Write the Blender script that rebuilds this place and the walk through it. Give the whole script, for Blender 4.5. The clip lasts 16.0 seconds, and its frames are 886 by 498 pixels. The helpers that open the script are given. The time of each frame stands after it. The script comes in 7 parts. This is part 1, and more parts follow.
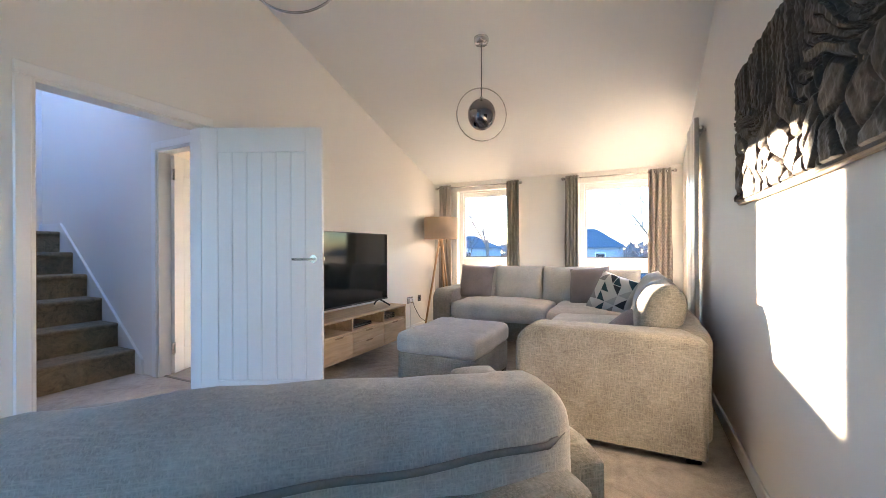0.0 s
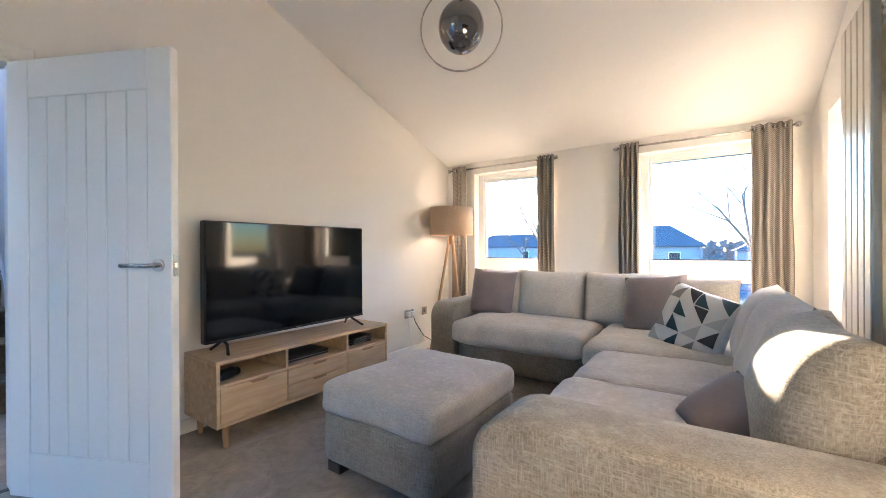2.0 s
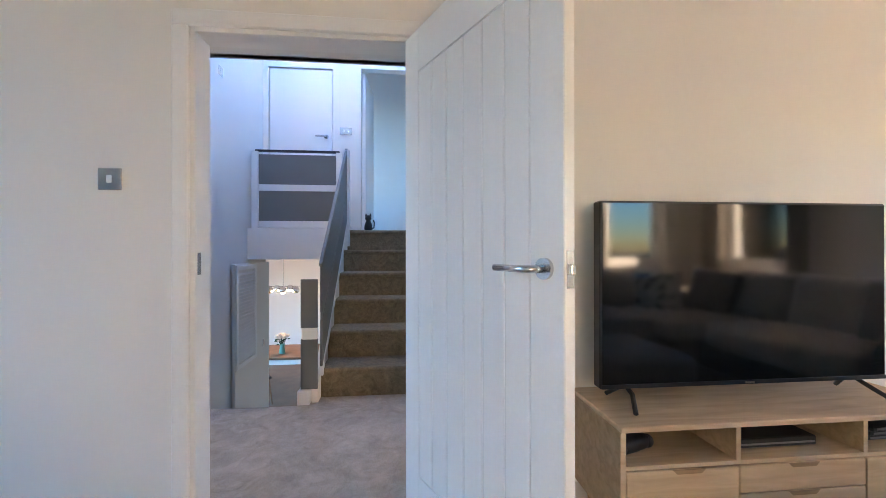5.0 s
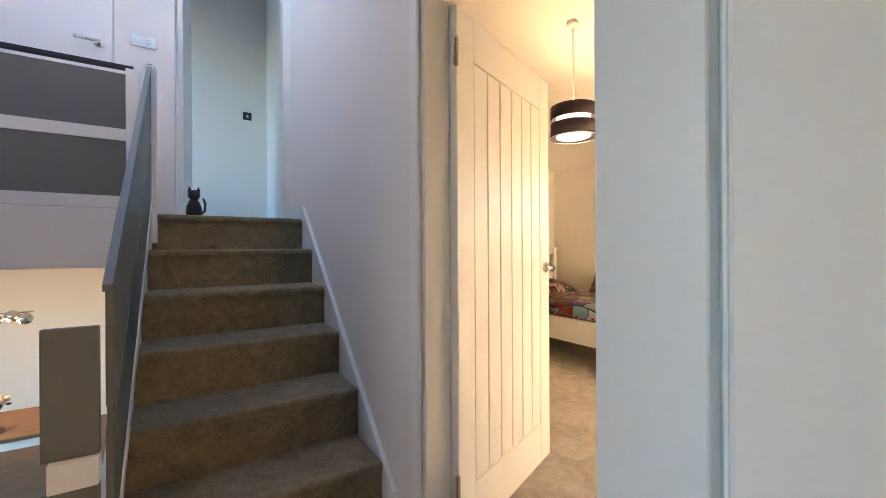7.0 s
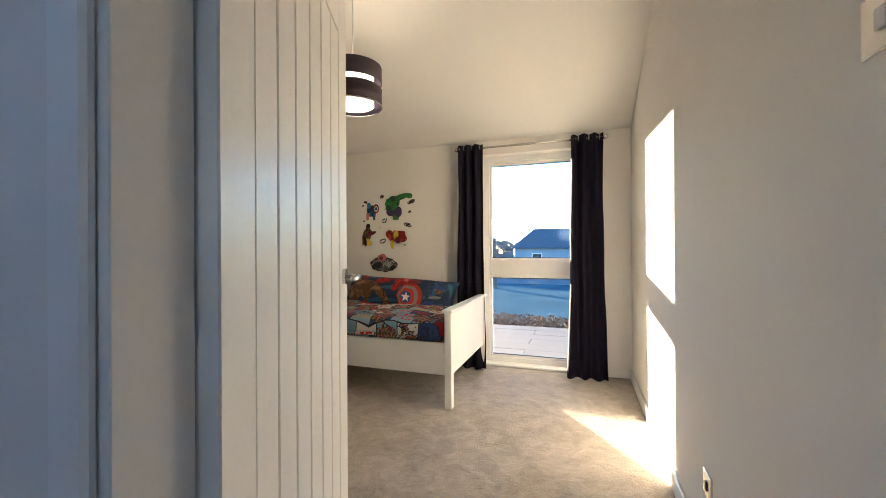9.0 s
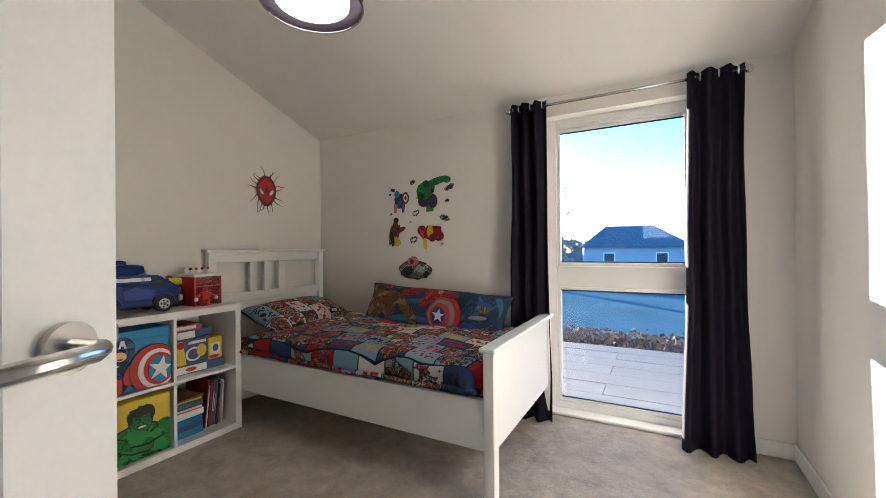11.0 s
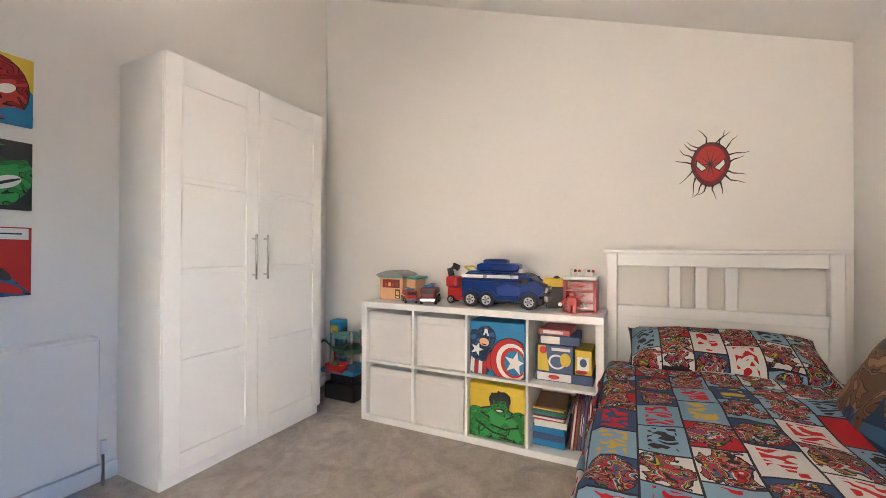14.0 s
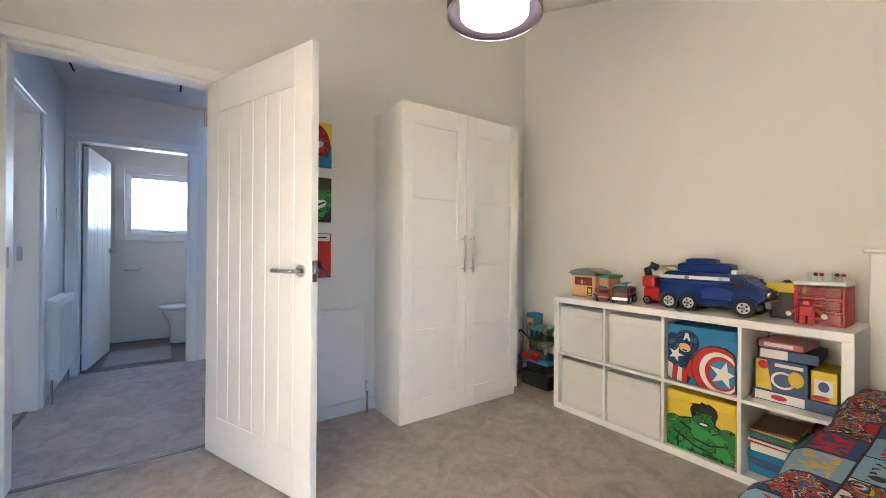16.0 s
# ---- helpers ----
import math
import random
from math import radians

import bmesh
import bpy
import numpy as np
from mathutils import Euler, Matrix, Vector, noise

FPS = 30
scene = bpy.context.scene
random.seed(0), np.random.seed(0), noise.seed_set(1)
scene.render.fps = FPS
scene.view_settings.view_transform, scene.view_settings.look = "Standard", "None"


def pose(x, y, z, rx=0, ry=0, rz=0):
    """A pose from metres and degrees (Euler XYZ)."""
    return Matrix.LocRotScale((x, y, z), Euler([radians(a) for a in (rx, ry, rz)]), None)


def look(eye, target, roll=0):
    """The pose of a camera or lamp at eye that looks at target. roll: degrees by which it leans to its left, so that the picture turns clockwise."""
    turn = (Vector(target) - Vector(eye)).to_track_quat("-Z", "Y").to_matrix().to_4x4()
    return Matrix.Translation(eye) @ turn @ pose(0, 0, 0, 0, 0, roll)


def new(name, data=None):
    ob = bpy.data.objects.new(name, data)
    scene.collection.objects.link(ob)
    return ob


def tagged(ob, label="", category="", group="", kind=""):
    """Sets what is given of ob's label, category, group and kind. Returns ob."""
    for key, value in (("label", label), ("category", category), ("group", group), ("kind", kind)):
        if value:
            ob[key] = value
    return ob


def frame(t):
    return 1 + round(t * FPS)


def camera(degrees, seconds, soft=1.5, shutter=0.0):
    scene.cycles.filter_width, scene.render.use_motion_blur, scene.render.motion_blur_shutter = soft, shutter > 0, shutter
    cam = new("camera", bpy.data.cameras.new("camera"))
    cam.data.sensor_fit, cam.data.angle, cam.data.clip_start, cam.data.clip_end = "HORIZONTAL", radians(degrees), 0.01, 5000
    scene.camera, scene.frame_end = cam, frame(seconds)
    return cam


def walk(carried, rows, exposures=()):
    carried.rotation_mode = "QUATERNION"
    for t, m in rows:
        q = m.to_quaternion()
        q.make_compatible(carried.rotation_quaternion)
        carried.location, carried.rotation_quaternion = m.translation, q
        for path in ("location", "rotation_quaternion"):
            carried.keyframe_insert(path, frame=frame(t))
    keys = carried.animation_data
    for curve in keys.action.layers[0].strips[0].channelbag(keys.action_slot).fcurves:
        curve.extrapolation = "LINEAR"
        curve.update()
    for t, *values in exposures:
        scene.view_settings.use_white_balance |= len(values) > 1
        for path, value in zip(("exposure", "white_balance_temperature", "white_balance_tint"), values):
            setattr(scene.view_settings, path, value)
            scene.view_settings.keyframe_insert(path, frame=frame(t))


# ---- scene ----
EXPO = [(0, 4.92, 6300, 19), (2.5, 4.93, 6150, 18), (3.5, 5.03, 6050, 17), (4.2, 5.05, 6100, 19), (4.7, 5.1, 6300, 20), (6.8, 4.95, 9300, 22), (7.5, 4.6, 7600, 20), (8, 4.34, 6900, 15), (8.5, 4.12, 6500, 11), (11, 3.78, 5250, 11), (11.5, 4.05, 5300, 14), (12.2, 4.66, 5200, 17), (13.2, 5.0, 5000, 17), (14, 4.8, 5400, 17), (14.5, 4.76, 5450, 17), (16, 4.60, 5600, 12)]
cam = camera(96.6, 16.0, soft=0.5)
PATH = [
    (0, 0, 0, 1.12, 90, 0.2, 26),
    (0.5, -0.003, 0.296, 1.11, 89.9, 0.2, 26),
    (1, -0.018, 0.67, 1.118, 89.8, 0.2, 26.5),
    (1.5, -0.045, 1.032, 1.125, 89.8, 0.3, 29.6),
    (2, -0.087, 1.393, 1.118, 89.9, 0.3, 34.7),
    (2.5, -0.162, 1.637, 1.105, 90.1, 0.3, 39.3),
    (3, -0.224, 1.788, 1.105, 90.3, 0.3, 46),
    (3.5, -0.327, 1.84, 1.103, 90.4, 0.2, 55),
    (4, -0.49, 1.831, 1.1, 90.3, 0, 64.8),
    (4.5, -0.756, 1.79, 1.103, 90.2, 0, 75.1),
    (4.7, -0.872, 1.775, 1.102, 90.15, 0.05, 79.3),
    (5.3, -1.30, 1.655, 1.10, 90.1, 0.1, 86.0),
    (6.0, -1.90, 1.47, 1.10, 90.0, 0.2, 81.0),
    (6.8, -2.485, 1.352, 1.098, 90, 0.3, 62.7),
    (7, -2.568, 1.347, 1.096, 90, 0.3, 58),
    (7.5, -2.797, 1.374, 1.1, 90, 0.3, 45.9),
    (8, -2.979, 1.431, 1.1, 90, 0.2, 35.1),
    (8.5, -3.13, 1.539, 1.08, 90.1, 0.2, 26),
    (8.7, -3.19, 1.60, 1.083, 90.1, 0.25, 22.9),
    (9.7, -3.37, 2.10, 1.09, 90.1, 0.35, 16.0),
    (10.8, -3.468, 2.615, 1.096, 90.1, 0.5, 25.8),
    (11, -3.488, 2.711, 1.096, 90.1, 0.5, 28.6),
    (11.5, -3.547, 2.977, 1.092, 90.2, 0.5, 40.4),
    (12, -3.629, 3.266, 1.096, 90.2, 0.4, 55.7),
    (12.5, -3.7, 3.567, 1.084, 90.7, 0.3, 73.7),
    (13, -3.733, 3.88, 1.084, 90.8, 0.1, 91.1),
    (13.5, -3.742, 4.154, 1.096, 90.6, -0.1, 104.9),
    (14, -3.672, 4.397, 1.096, 90.4, -0.2, 115.5),
    (14.5, -3.615, 4.543, 1.092, 90.2, -0.2, 124.5),
    (15, -3.584, 4.622, 1.096, 90.1, -0.3, 131.6),
    (15.5, -3.563, 4.646, 1.096, 90, -0.4, 138.7),
    (16, -3.547, 4.607, 1.096, 90, -0.4, 144.7),
]
walk(cam, [(r[0], pose(*r[1:])) for r in PATH], exposures=EXPO)

# ---- light ----
world = bpy.data.worlds.new("world")
scene.world = world
world.use_nodes = True
wn = world.node_tree.nodes
sky = wn.new("ShaderNodeTexSky")
sky.sky_type = "NISHITA"
sky.sun_disc = False
SUN_TRAVEL = Vector((0.567, -0.822, -0.080))
sky.sun_elevation = radians(4.0)
sky.sun_rotation = math.atan2(-SUN_TRAVEL.x, -SUN_TRAVEL.y)
sky.air_density = 1.0
sky.dust_density = 0.2
sky.ozone_density = 4.2
wn["Background"].inputs["Strength"].default_value = 0.15
world.node_tree.links.new(sky.outputs[0], wn["Background"].inputs[0])

sun = new("sun", bpy.data.lights.new("sun", "SUN"))
sun.data.energy = 3.7
sun.data.angle = radians(0.7)
sun.data.color = (1.0, 0.80, 0.54)
sun.matrix_world = look((-20, 30, 6), Vector((-20, 30, 6)) + SUN_TRAVEL)

# daylight entering through the roof light above the stairs
roof = new("roof_light_daylight", bpy.data.lights.new("roof_light_daylight", "AREA"))
roof.data.shape = "RECTANGLE"
roof.data.size, roof.data.size_y = 1.6, 1.4
roof.data.energy = 0.31
roof.data.color = (0.50, 0.60, 1.0)
roof.matrix_world = pose(-5.05, 1.05, 4.15, 0, 0, 0)

# daylight entering through the obscured washroom window
wash = new("washroom_window_daylight", bpy.data.lights.new("washroom_window_daylight", "AREA"))
wash.data.shape = "RECTANGLE"
wash.data.size, wash.data.size_y = 0.60, 0.62
wash.data.energy = 0.32
wash.data.color = (0.90, 0.92, 1.0)
wash.matrix_world = pose(-3.51, -1.36, 1.60, 90, 0, 0)

# ---- materials ----
def mat(name, color, rough=0.6, metal=0.0, scale=0.0, var=0.12, bump=0.0, bscale=200.0, emit=0.0, spec=0.5, coat=0.0):
    """A surface with slow colour variation (scale), fine grain and relief (bscale)."""
    m = bpy.data.materials.new(name)
    m.use_nodes = True
    nt = m.node_tree
    b = nt.nodes["Principled BSDF"]
    c = (*color, 1.0)
    b.inputs["Base Color"].default_value = c
    b.inputs["Roughness"].default_value = rough
    b.inputs["Metallic"].default_value = metal
    b.inputs["Specular IOR Level"].default_value = spec
    b.inputs["Coat Weight"].default_value = coat
    if emit:
        b.inputs["Emission Color"].default_value = c
        b.inputs["Emission Strength"].default_value = emit
    geo = nt.nodes.new("ShaderNodeTexCoord")
    if scale:
        n1 = nt.nodes.new("ShaderNodeTexNoise")
        n1.inputs["Scale"].default_value = scale
        n1.inputs["Detail"].default_value = 5.0
        n2 = nt.nodes.new("ShaderNodeTexNoise")
        n2.inputs["Scale"].default_value = bscale
        n2.inputs["Detail"].default_value = 2.0
        nt.links.new(geo.outputs["Object"], n1.inputs["Vector"])
        nt.links.new(geo.outputs["Object"], n2.inputs["Vector"])
        add = nt.nodes.new("ShaderNodeMath")
        add.operation = "ADD"
        nt.links.new(n1.outputs[0], add.inputs[0])
        nt.links.new(n2.outputs[0], add.inputs[1])
        r = nt.nodes.new("ShaderNodeMapRange")
        r.inputs["From Min"].default_value = 0.6
        r.inputs["From Max"].default_value = 1.4
        r.inputs["To Min"].default_value = 1.0 - var
        r.inputs["To Max"].default_value = 1.0 + var
        nt.links.new(add.outputs[0], r.inputs["Value"])
        mul = nt.nodes.new("ShaderNodeVectorMath")
        mul.operation = "SCALE"
        mul.inputs[0].default_value = color
        nt.links.new(r.outputs[0], mul.inputs["Scale"])
        nt.links.new(mul.outputs[0], b.inputs["Base Color"])
    if bump:
        n3 = nt.nodes.new("ShaderNodeTexNoise")
        n3.inputs["Scale"].default_value = bscale
        n3.inputs["Detail"].default_value = 4.0
        nt.links.new(geo.outputs["Object"], n3.inputs["Vector"])
        bp = nt.nodes.new("ShaderNodeBump")
        bp.inputs["Strength"].default_value = min(bump, 1.0)
        bp.inputs["Distance"].default_value = 0.004
        nt.links.new(n3.outputs[0], bp.inputs["Height"])
        nt.links.new(bp.outputs[0], b.inputs["Normal"])
    return m


def pile(name, low, high, scale=5.0):
    """Cut pile carpet: brushed patches of leaning tufts, a tuft-sized speckle and rough relief."""
    m = mat(name, high, 0.95, spec=0.08)
    nt = m.node_tree
    b = nt.nodes["Principled BSDF"]
    b.inputs["Sheen Weight"].default_value = 0.15
    co = nt.nodes.new("ShaderNodeTexCoord")

    def field(k, detail, bend):
        n = nt.nodes.new("ShaderNodeTexNoise")
        n.inputs["Scale"].default_value = k
        n.inputs["Detail"].default_value = detail
        n.inputs["Roughness"].default_value = 0.62
        n.inputs["Distortion"].default_value = bend
        nt.links.new(co.outputs["Object"], n.inputs["Vector"])
        return n.outputs[0]

    def math_node(op, a, c, d=0.0):
        n = nt.nodes.new("ShaderNodeMath")
        n.operation = op
        for i, v in enumerate((a, c, d)):
            if isinstance(v, float):
                n.inputs[i].default_value = v
            else:
                nt.links.new(v, n.inputs[i])
        return n.outputs[0]

    tuft = field(150.0, 3.0, 0.0)
    mixed = math_node("MULTIPLY_ADD", field(scale, 7.0, 1.4), 0.9, math_node("MULTIPLY", field(scale * 5.0, 4.0, 0.8), 0.45))
    mixed = math_node("MULTIPLY_ADD", tuft, 0.55, mixed)
    ramp = nt.nodes.new("ShaderNodeMapRange")
    ramp.inputs["From Min"].default_value, ramp.inputs["From Max"].default_value = 0.70, 1.22
    nt.links.new(mixed, ramp.inputs["Value"])
    mix = nt.nodes.new("ShaderNodeMix")
    mix.data_type = "RGBA"
    mix.inputs[6].default_value, mix.inputs[7].default_value = (*low, 1), (*high, 1)
    nt.links.new(ramp.outputs[0], mix.inputs[0])
    nt.links.new(mix.outputs[2], b.inputs["Base Color"])
    bp = nt.nodes.new("ShaderNodeBump")
    bp.inputs["Strength"].default_value, bp.inputs["Distance"].default_value = 0.9, 0.006
    nt.links.new(math_node("MULTIPLY_ADD", field(scale * 5.0, 4.0, 0.8), 1.5, tuft), bp.inputs["Height"])
    nt.links.new(bp.outputs[0], b.inputs["Normal"])
    return m


def weave(name, color, dark, scale=260.0, var=0.25, slub=24.0):
    """Woven cloth: two crossed bands of threads with uneven slubs."""
    m = mat(name, color, 0.9, spec=0.2)
    nt = m.node_tree
    b = nt.nodes["Principled BSDF"]
    b.inputs["Sheen Weight"].default_value = 0.25
    co = nt.nodes.new("ShaderNodeTexCoord")
    acc = None
    for k, st in enumerate(((1, 1, 0.10), (0.10, 0.10, 1), (0.5, 0.5, 0.5))):
        mp = nt.nodes.new("ShaderNodeMapping")
        mp.inputs["Scale"].default_value = st
        n = nt.nodes.new("ShaderNodeTexNoise")
        n.inputs["Scale"].default_value = scale
        n.inputs["Detail"].default_value = 3.0
        nt.links.new(co.outputs["Object"], mp.inputs["Vector"])
        nt.links.new(mp.outputs[0], n.inputs["Vector"])
        if acc is None:
            acc = n.outputs[0]
        else:
            a = nt.nodes.new("ShaderNodeMath")
            a.operation = "MAXIMUM"
            if k == 2:
                a.operation = "MULTIPLY_ADD"
                a.inputs[1].default_value = 0.5
                nt.links.new(n.outputs[0], a.inputs[0])
                nt.links.new(acc, a.inputs[2])
            else:
                nt.links.new(acc, a.inputs[0])
                nt.links.new(n.outputs[0], a.inputs[1])
            acc = a.outputs[0]
    big = nt.nodes.new("ShaderNodeTexNoise")
    big.inputs["Scale"].default_value = slub / 4
    big.inputs["Detail"].default_value = 6.0
    nt.links.new(co.outputs["Object"], big.inputs["Vector"])
    mix = nt.nodes.new("ShaderNodeMath")
    mix.operation = "MULTIPLY_ADD"
    mix.inputs[1].default_value = 0.5
    nt.links.new(big.outputs[0], mix.inputs[0])
    nt.links.new(acc, mix.inputs[2])
    ramp = nt.nodes.new("ShaderNodeValToRGB")
    ramp.color_ramp.elements[0].color = (*dark, 1)
    ramp.color_ramp.elements[1].color = (*color, 1)
    sc = nt.nodes.new("ShaderNodeMath")
    sc.operation = "MULTIPLY"
    nt.links.new(mix.outputs[0], sc.inputs[0])
    # the ramp spans 0..1, so halve the sum first
    sc.inputs[1].default_value = 0.6
    ramp.color_ramp.elements[0].position = 0.46
    ramp.color_ramp.elements[1].position = 0.80
    nt.links.new(sc.outputs[0], ramp.inputs[0])
    nt.links.new(ramp.outputs[0], b.inputs["Base Color"])
    bp = nt.nodes.new("ShaderNodeBump")
    bp.inputs["Strength"].default_value = 0.5
    bp.inputs["Distance"].default_value = 0.003
    nt.links.new(acc, bp.inputs["Height"])
    nt.links.new(bp.outputs[0], b.inputs["Normal"])
    return m


def wood(name, color, dark, along="Y", scale=6.0, rough=0.5):
    """Grain stretched along one axis."""
    m = mat(name, color, rough, spec=0.35)
    nt = m.node_tree
    b = nt.nodes["Principled BSDF"]
    co = nt.nodes.new("ShaderNodeTexCoord")
    mp = nt.nodes.new("ShaderNodeMapping")
    mp.inputs["Scale"].default_value = {"X": (0.12, 1, 1), "Y": (1, 0.12, 1), "Z": (1, 1, 0.12)}[along]
    n = nt.nodes.new("ShaderNodeTexNoise")
    n.inputs["Scale"].default_value = scale * 6
    n.inputs["Detail"].default_value = 8.0
    n.inputs["Distortion"].default_value = 0.6
    nt.links.new(co.outputs["Object"], mp.inputs["Vector"])
    nt.links.new(mp.outputs[0], n.inputs["Vector"])
    ramp = nt.nodes.new("ShaderNodeValToRGB")
    ramp.color_ramp.elements[0].position, ramp.color_ramp.elements[1].position = 0.3, 0.68
    ramp.color_ramp.elements[0].color, ramp.color_ramp.elements[1].color = (*dark, 1), (*color, 1)
    nt.links.new(n.outputs[0], ramp.inputs[0])
    nt.links.new(ramp.outputs[0], b.inputs["Base Color"])
    return m


def panels(name, size, colors, line=0.03, blot=26.0, axes=(0, 1)):
    """Cloth printed with a staggered grid of coloured picture panels, each with blotted figures in a second and third colour."""
    m = mat(name, (0.5, 0.5, 0.5), 0.85, spec=0.2)
    nt = m.node_tree
    b = nt.nodes["Principled BSDF"]
    co = nt.nodes.new("ShaderNodeTexCoord")
    sep = nt.nodes.new("ShaderNodeSeparateXYZ")
    nt.links.new(co.outputs["Object"], sep.inputs[0])

    def math_node(op, a, c=None, d=None):
        n = nt.nodes.new("ShaderNodeMath")
        n.operation = op
        for i, v in enumerate((a, c, d)):
            if v is None:
                continue
            if isinstance(v, (int, float)):
                n.inputs[i].default_value = v
            else:
                nt.links.new(v, n.inputs[i])
        return n.outputs[0]

    u = math_node("DIVIDE", sep.outputs[axes[0]], size)
    v = math_node("DIVIDE", sep.outputs[axes[1]], size * 0.72)
    vrow = math_node("FLOOR", v)
    u = math_node("MULTIPLY_ADD", vrow, 0.37, u)
    ucol = math_node("FLOOR", u)
    fu, fv = math_node("FRACT", u), math_node("FRACT", v)
    cell = nt.nodes.new("ShaderNodeCombineXYZ")
    nt.links.new(ucol, cell.inputs[0])
    nt.links.new(vrow, cell.inputs[1])

    def noise_color(offset):
        o = nt.nodes.new("ShaderNodeVectorMath")
        o.inputs[1].default_value = (offset, offset * 2, 0.5)
        nt.links.new(cell.outputs[0], o.inputs[0])
        w = nt.nodes.new("ShaderNodeTexWhiteNoise")
        w.noise_dimensions = "3D"
        nt.links.new(o.outputs[0], w.inputs["Vector"])
        r = nt.nodes.new("ShaderNodeValToRGB")
        r.color_ramp.interpolation = "CONSTANT"
        while len(r.color_ramp.elements) < len(colors):
            r.color_ramp.elements.new(0.5)
        for i, c in enumerate(colors):
            r.color_ramp.elements[i].position = i / len(colors)
            r.color_ramp.elements[i].color = (*c, 1)
        nt.links.new(w.outputs["Value"], r.inputs[0])
        return r.outputs[0]

    def field(scale, detail=1.0, distort=0.6, off=0.0):
        n = nt.nodes.new("ShaderNodeTexNoise")
        n.inputs["Scale"].default_value = scale
        n.inputs["Detail"].default_value = detail
        n.inputs["Distortion"].default_value = distort
        o = nt.nodes.new("ShaderNodeVectorMath")
        o.inputs[1].default_value = (off, off, off)
        nt.links.new(co.outputs["Object"], o.inputs[0])
        nt.links.new(o.outputs[0], n.inputs["Vector"])
        return n.outputs[0]

    def mixed(fac, a, c):
        n = nt.nodes.new("ShaderNodeMix")
        n.data_type = "RGBA"
        nt.links.new(fac, n.inputs[0])
        for i, x in ((6, a), (7, c)):
            if isinstance(x, tuple):
                n.inputs[i].default_value = (*x, 1)
            else:
                nt.links.new(x, n.inputs[i])
        return n.outputs[2]

    def cell_value(offset):
        o = nt.nodes.new("ShaderNodeVectorMath")
        o.inputs[1].default_value = (offset, offset * 2, 0.5)
        nt.links.new(cell.outputs[0], o.inputs[0])
        w = nt.nodes.new("ShaderNodeTexWhiteNoise")
        w.noise_dimensions = "3D"
        nt.links.new(o.outputs[0], w.inputs["Vector"])
        return w.outputs["Value"]

    ink = (0.02, 0.018, 0.022)
    # one figure in the middle of a panel, in bands of colour with dark outlines
    du = math_node("ABSOLUTE", math_node("SUBTRACT", fu, 0.5))
    dv = math_node("ABSOLUTE", math_node("SUBTRACT", fv, 0.5))
    far = math_node("POWER", math_node("ADD", math_node("MULTIPLY", du, du), math_node("MULTIPLY", dv, dv)), 0.5)
    shape = math_node("ADD", far, math_node("MULTIPLY", math_node("SUBTRACT", field(blot, 2.0, 0.8), 0.5), 1.1))
    bands = math_node("FRACT", math_node("ADD", math_node("MULTIPLY", field(blot * 1.1, 1.0, 0.7, 3.7), 4.2), cell_value(4.1)))
    r = nt.nodes.new("ShaderNodeValToRGB")
    r.color_ramp.interpolation = "CONSTANT"
    tones = [(0.40, 0.016, 0.02), (0.20, 0.012, 0.016), (0.34, 0.17, 0.09), (0.02, 0.018, 0.024), (0.40, 0.015, 0.02), (0.03, 0.09, 0.22), (0.44, 0.02, 0.022), (0.03, 0.13, 0.04), (0.46, 0.30, 0.04), (0.03, 0.025, 0.03), (0.10, 0.17, 0.26), (0.48, 0.46, 0.43)]
    while len(r.color_ramp.elements) < len(tones):
        r.color_ramp.elements.new(0.5)
    for i, c in enumerate(tones):
        r.color_ramp.elements[i].position = i / len(tones)
        r.color_ramp.elements[i].color = (*c, 1)
    nt.links.new(bands, r.inputs[0])
    figure = mixed(math_node("GREATER_THAN", field(blot * 3.4, 1.0, 1.2, 9.0), 0.60), r.outputs[0], ink)
    ground = noise_color(1.3)
    has = math_node("GREATER_THAN", cell_value(21.7), 0.40)
    inside = math_node("MULTIPLY", math_node("LESS_THAN", shape, 0.47), has)
    rim = math_node("MULTIPLY", math_node("LESS_THAN", shape, 0.51), has)
    col = mixed(rim, ground, ink)
    col = mixed(inside, col, figure)
    # block strokes across the other panels
    wave = math_node("FRACT", math_node("ADD", math_node("MULTIPLY", fu, 3.6), math_node("MULTIPLY", field(blot * 1.2, 0.0, 0.0, 5.0), 2.6)))
    stroke = math_node("MULTIPLY", math_node("GREATER_THAN", wave, 0.38), math_node("LESS_THAN", dv, 0.30))
    stroke = math_node("MULTIPLY", stroke, math_node("GREATER_THAN", field(blot * 2.2, 0.0, 0.0, 7.0), 0.42))
    stroke = math_node("MULTIPLY", stroke, math_node("MULTIPLY", math_node("SUBTRACT", 1.0, has), math_node("LESS_THAN", du, 0.42)))
    pick = nt.nodes.new("ShaderNodeValToRGB")
    pick.color_ramp.interpolation = "CONSTANT"
    pick.color_ramp.elements.new(0.5)
    for i, (p_, c) in enumerate(((0.0, (0.42, 0.015, 0.022)), (0.70, (0.03, 0.028, 0.035)), (0.86, (0.50, 0.34, 0.05)))):
        pick.color_ramp.elements[i].position = p_
        pick.color_ramp.elements[i].color = (*c, 1)
    nt.links.new(cell_value(33.3), pick.inputs[0])
    col = mixed(stroke, col, pick.outputs[0])
    edge = math_node("MINIMUM", math_node("MINIMUM", fu, math_node("SUBTRACT", 1.0, fu)), math_node("MINIMUM", fv, math_node("SUBTRACT", 1.0, fv)))
    col = mixed(math_node("LESS_THAN", edge, line), col, (0.02, 0.02, 0.03))
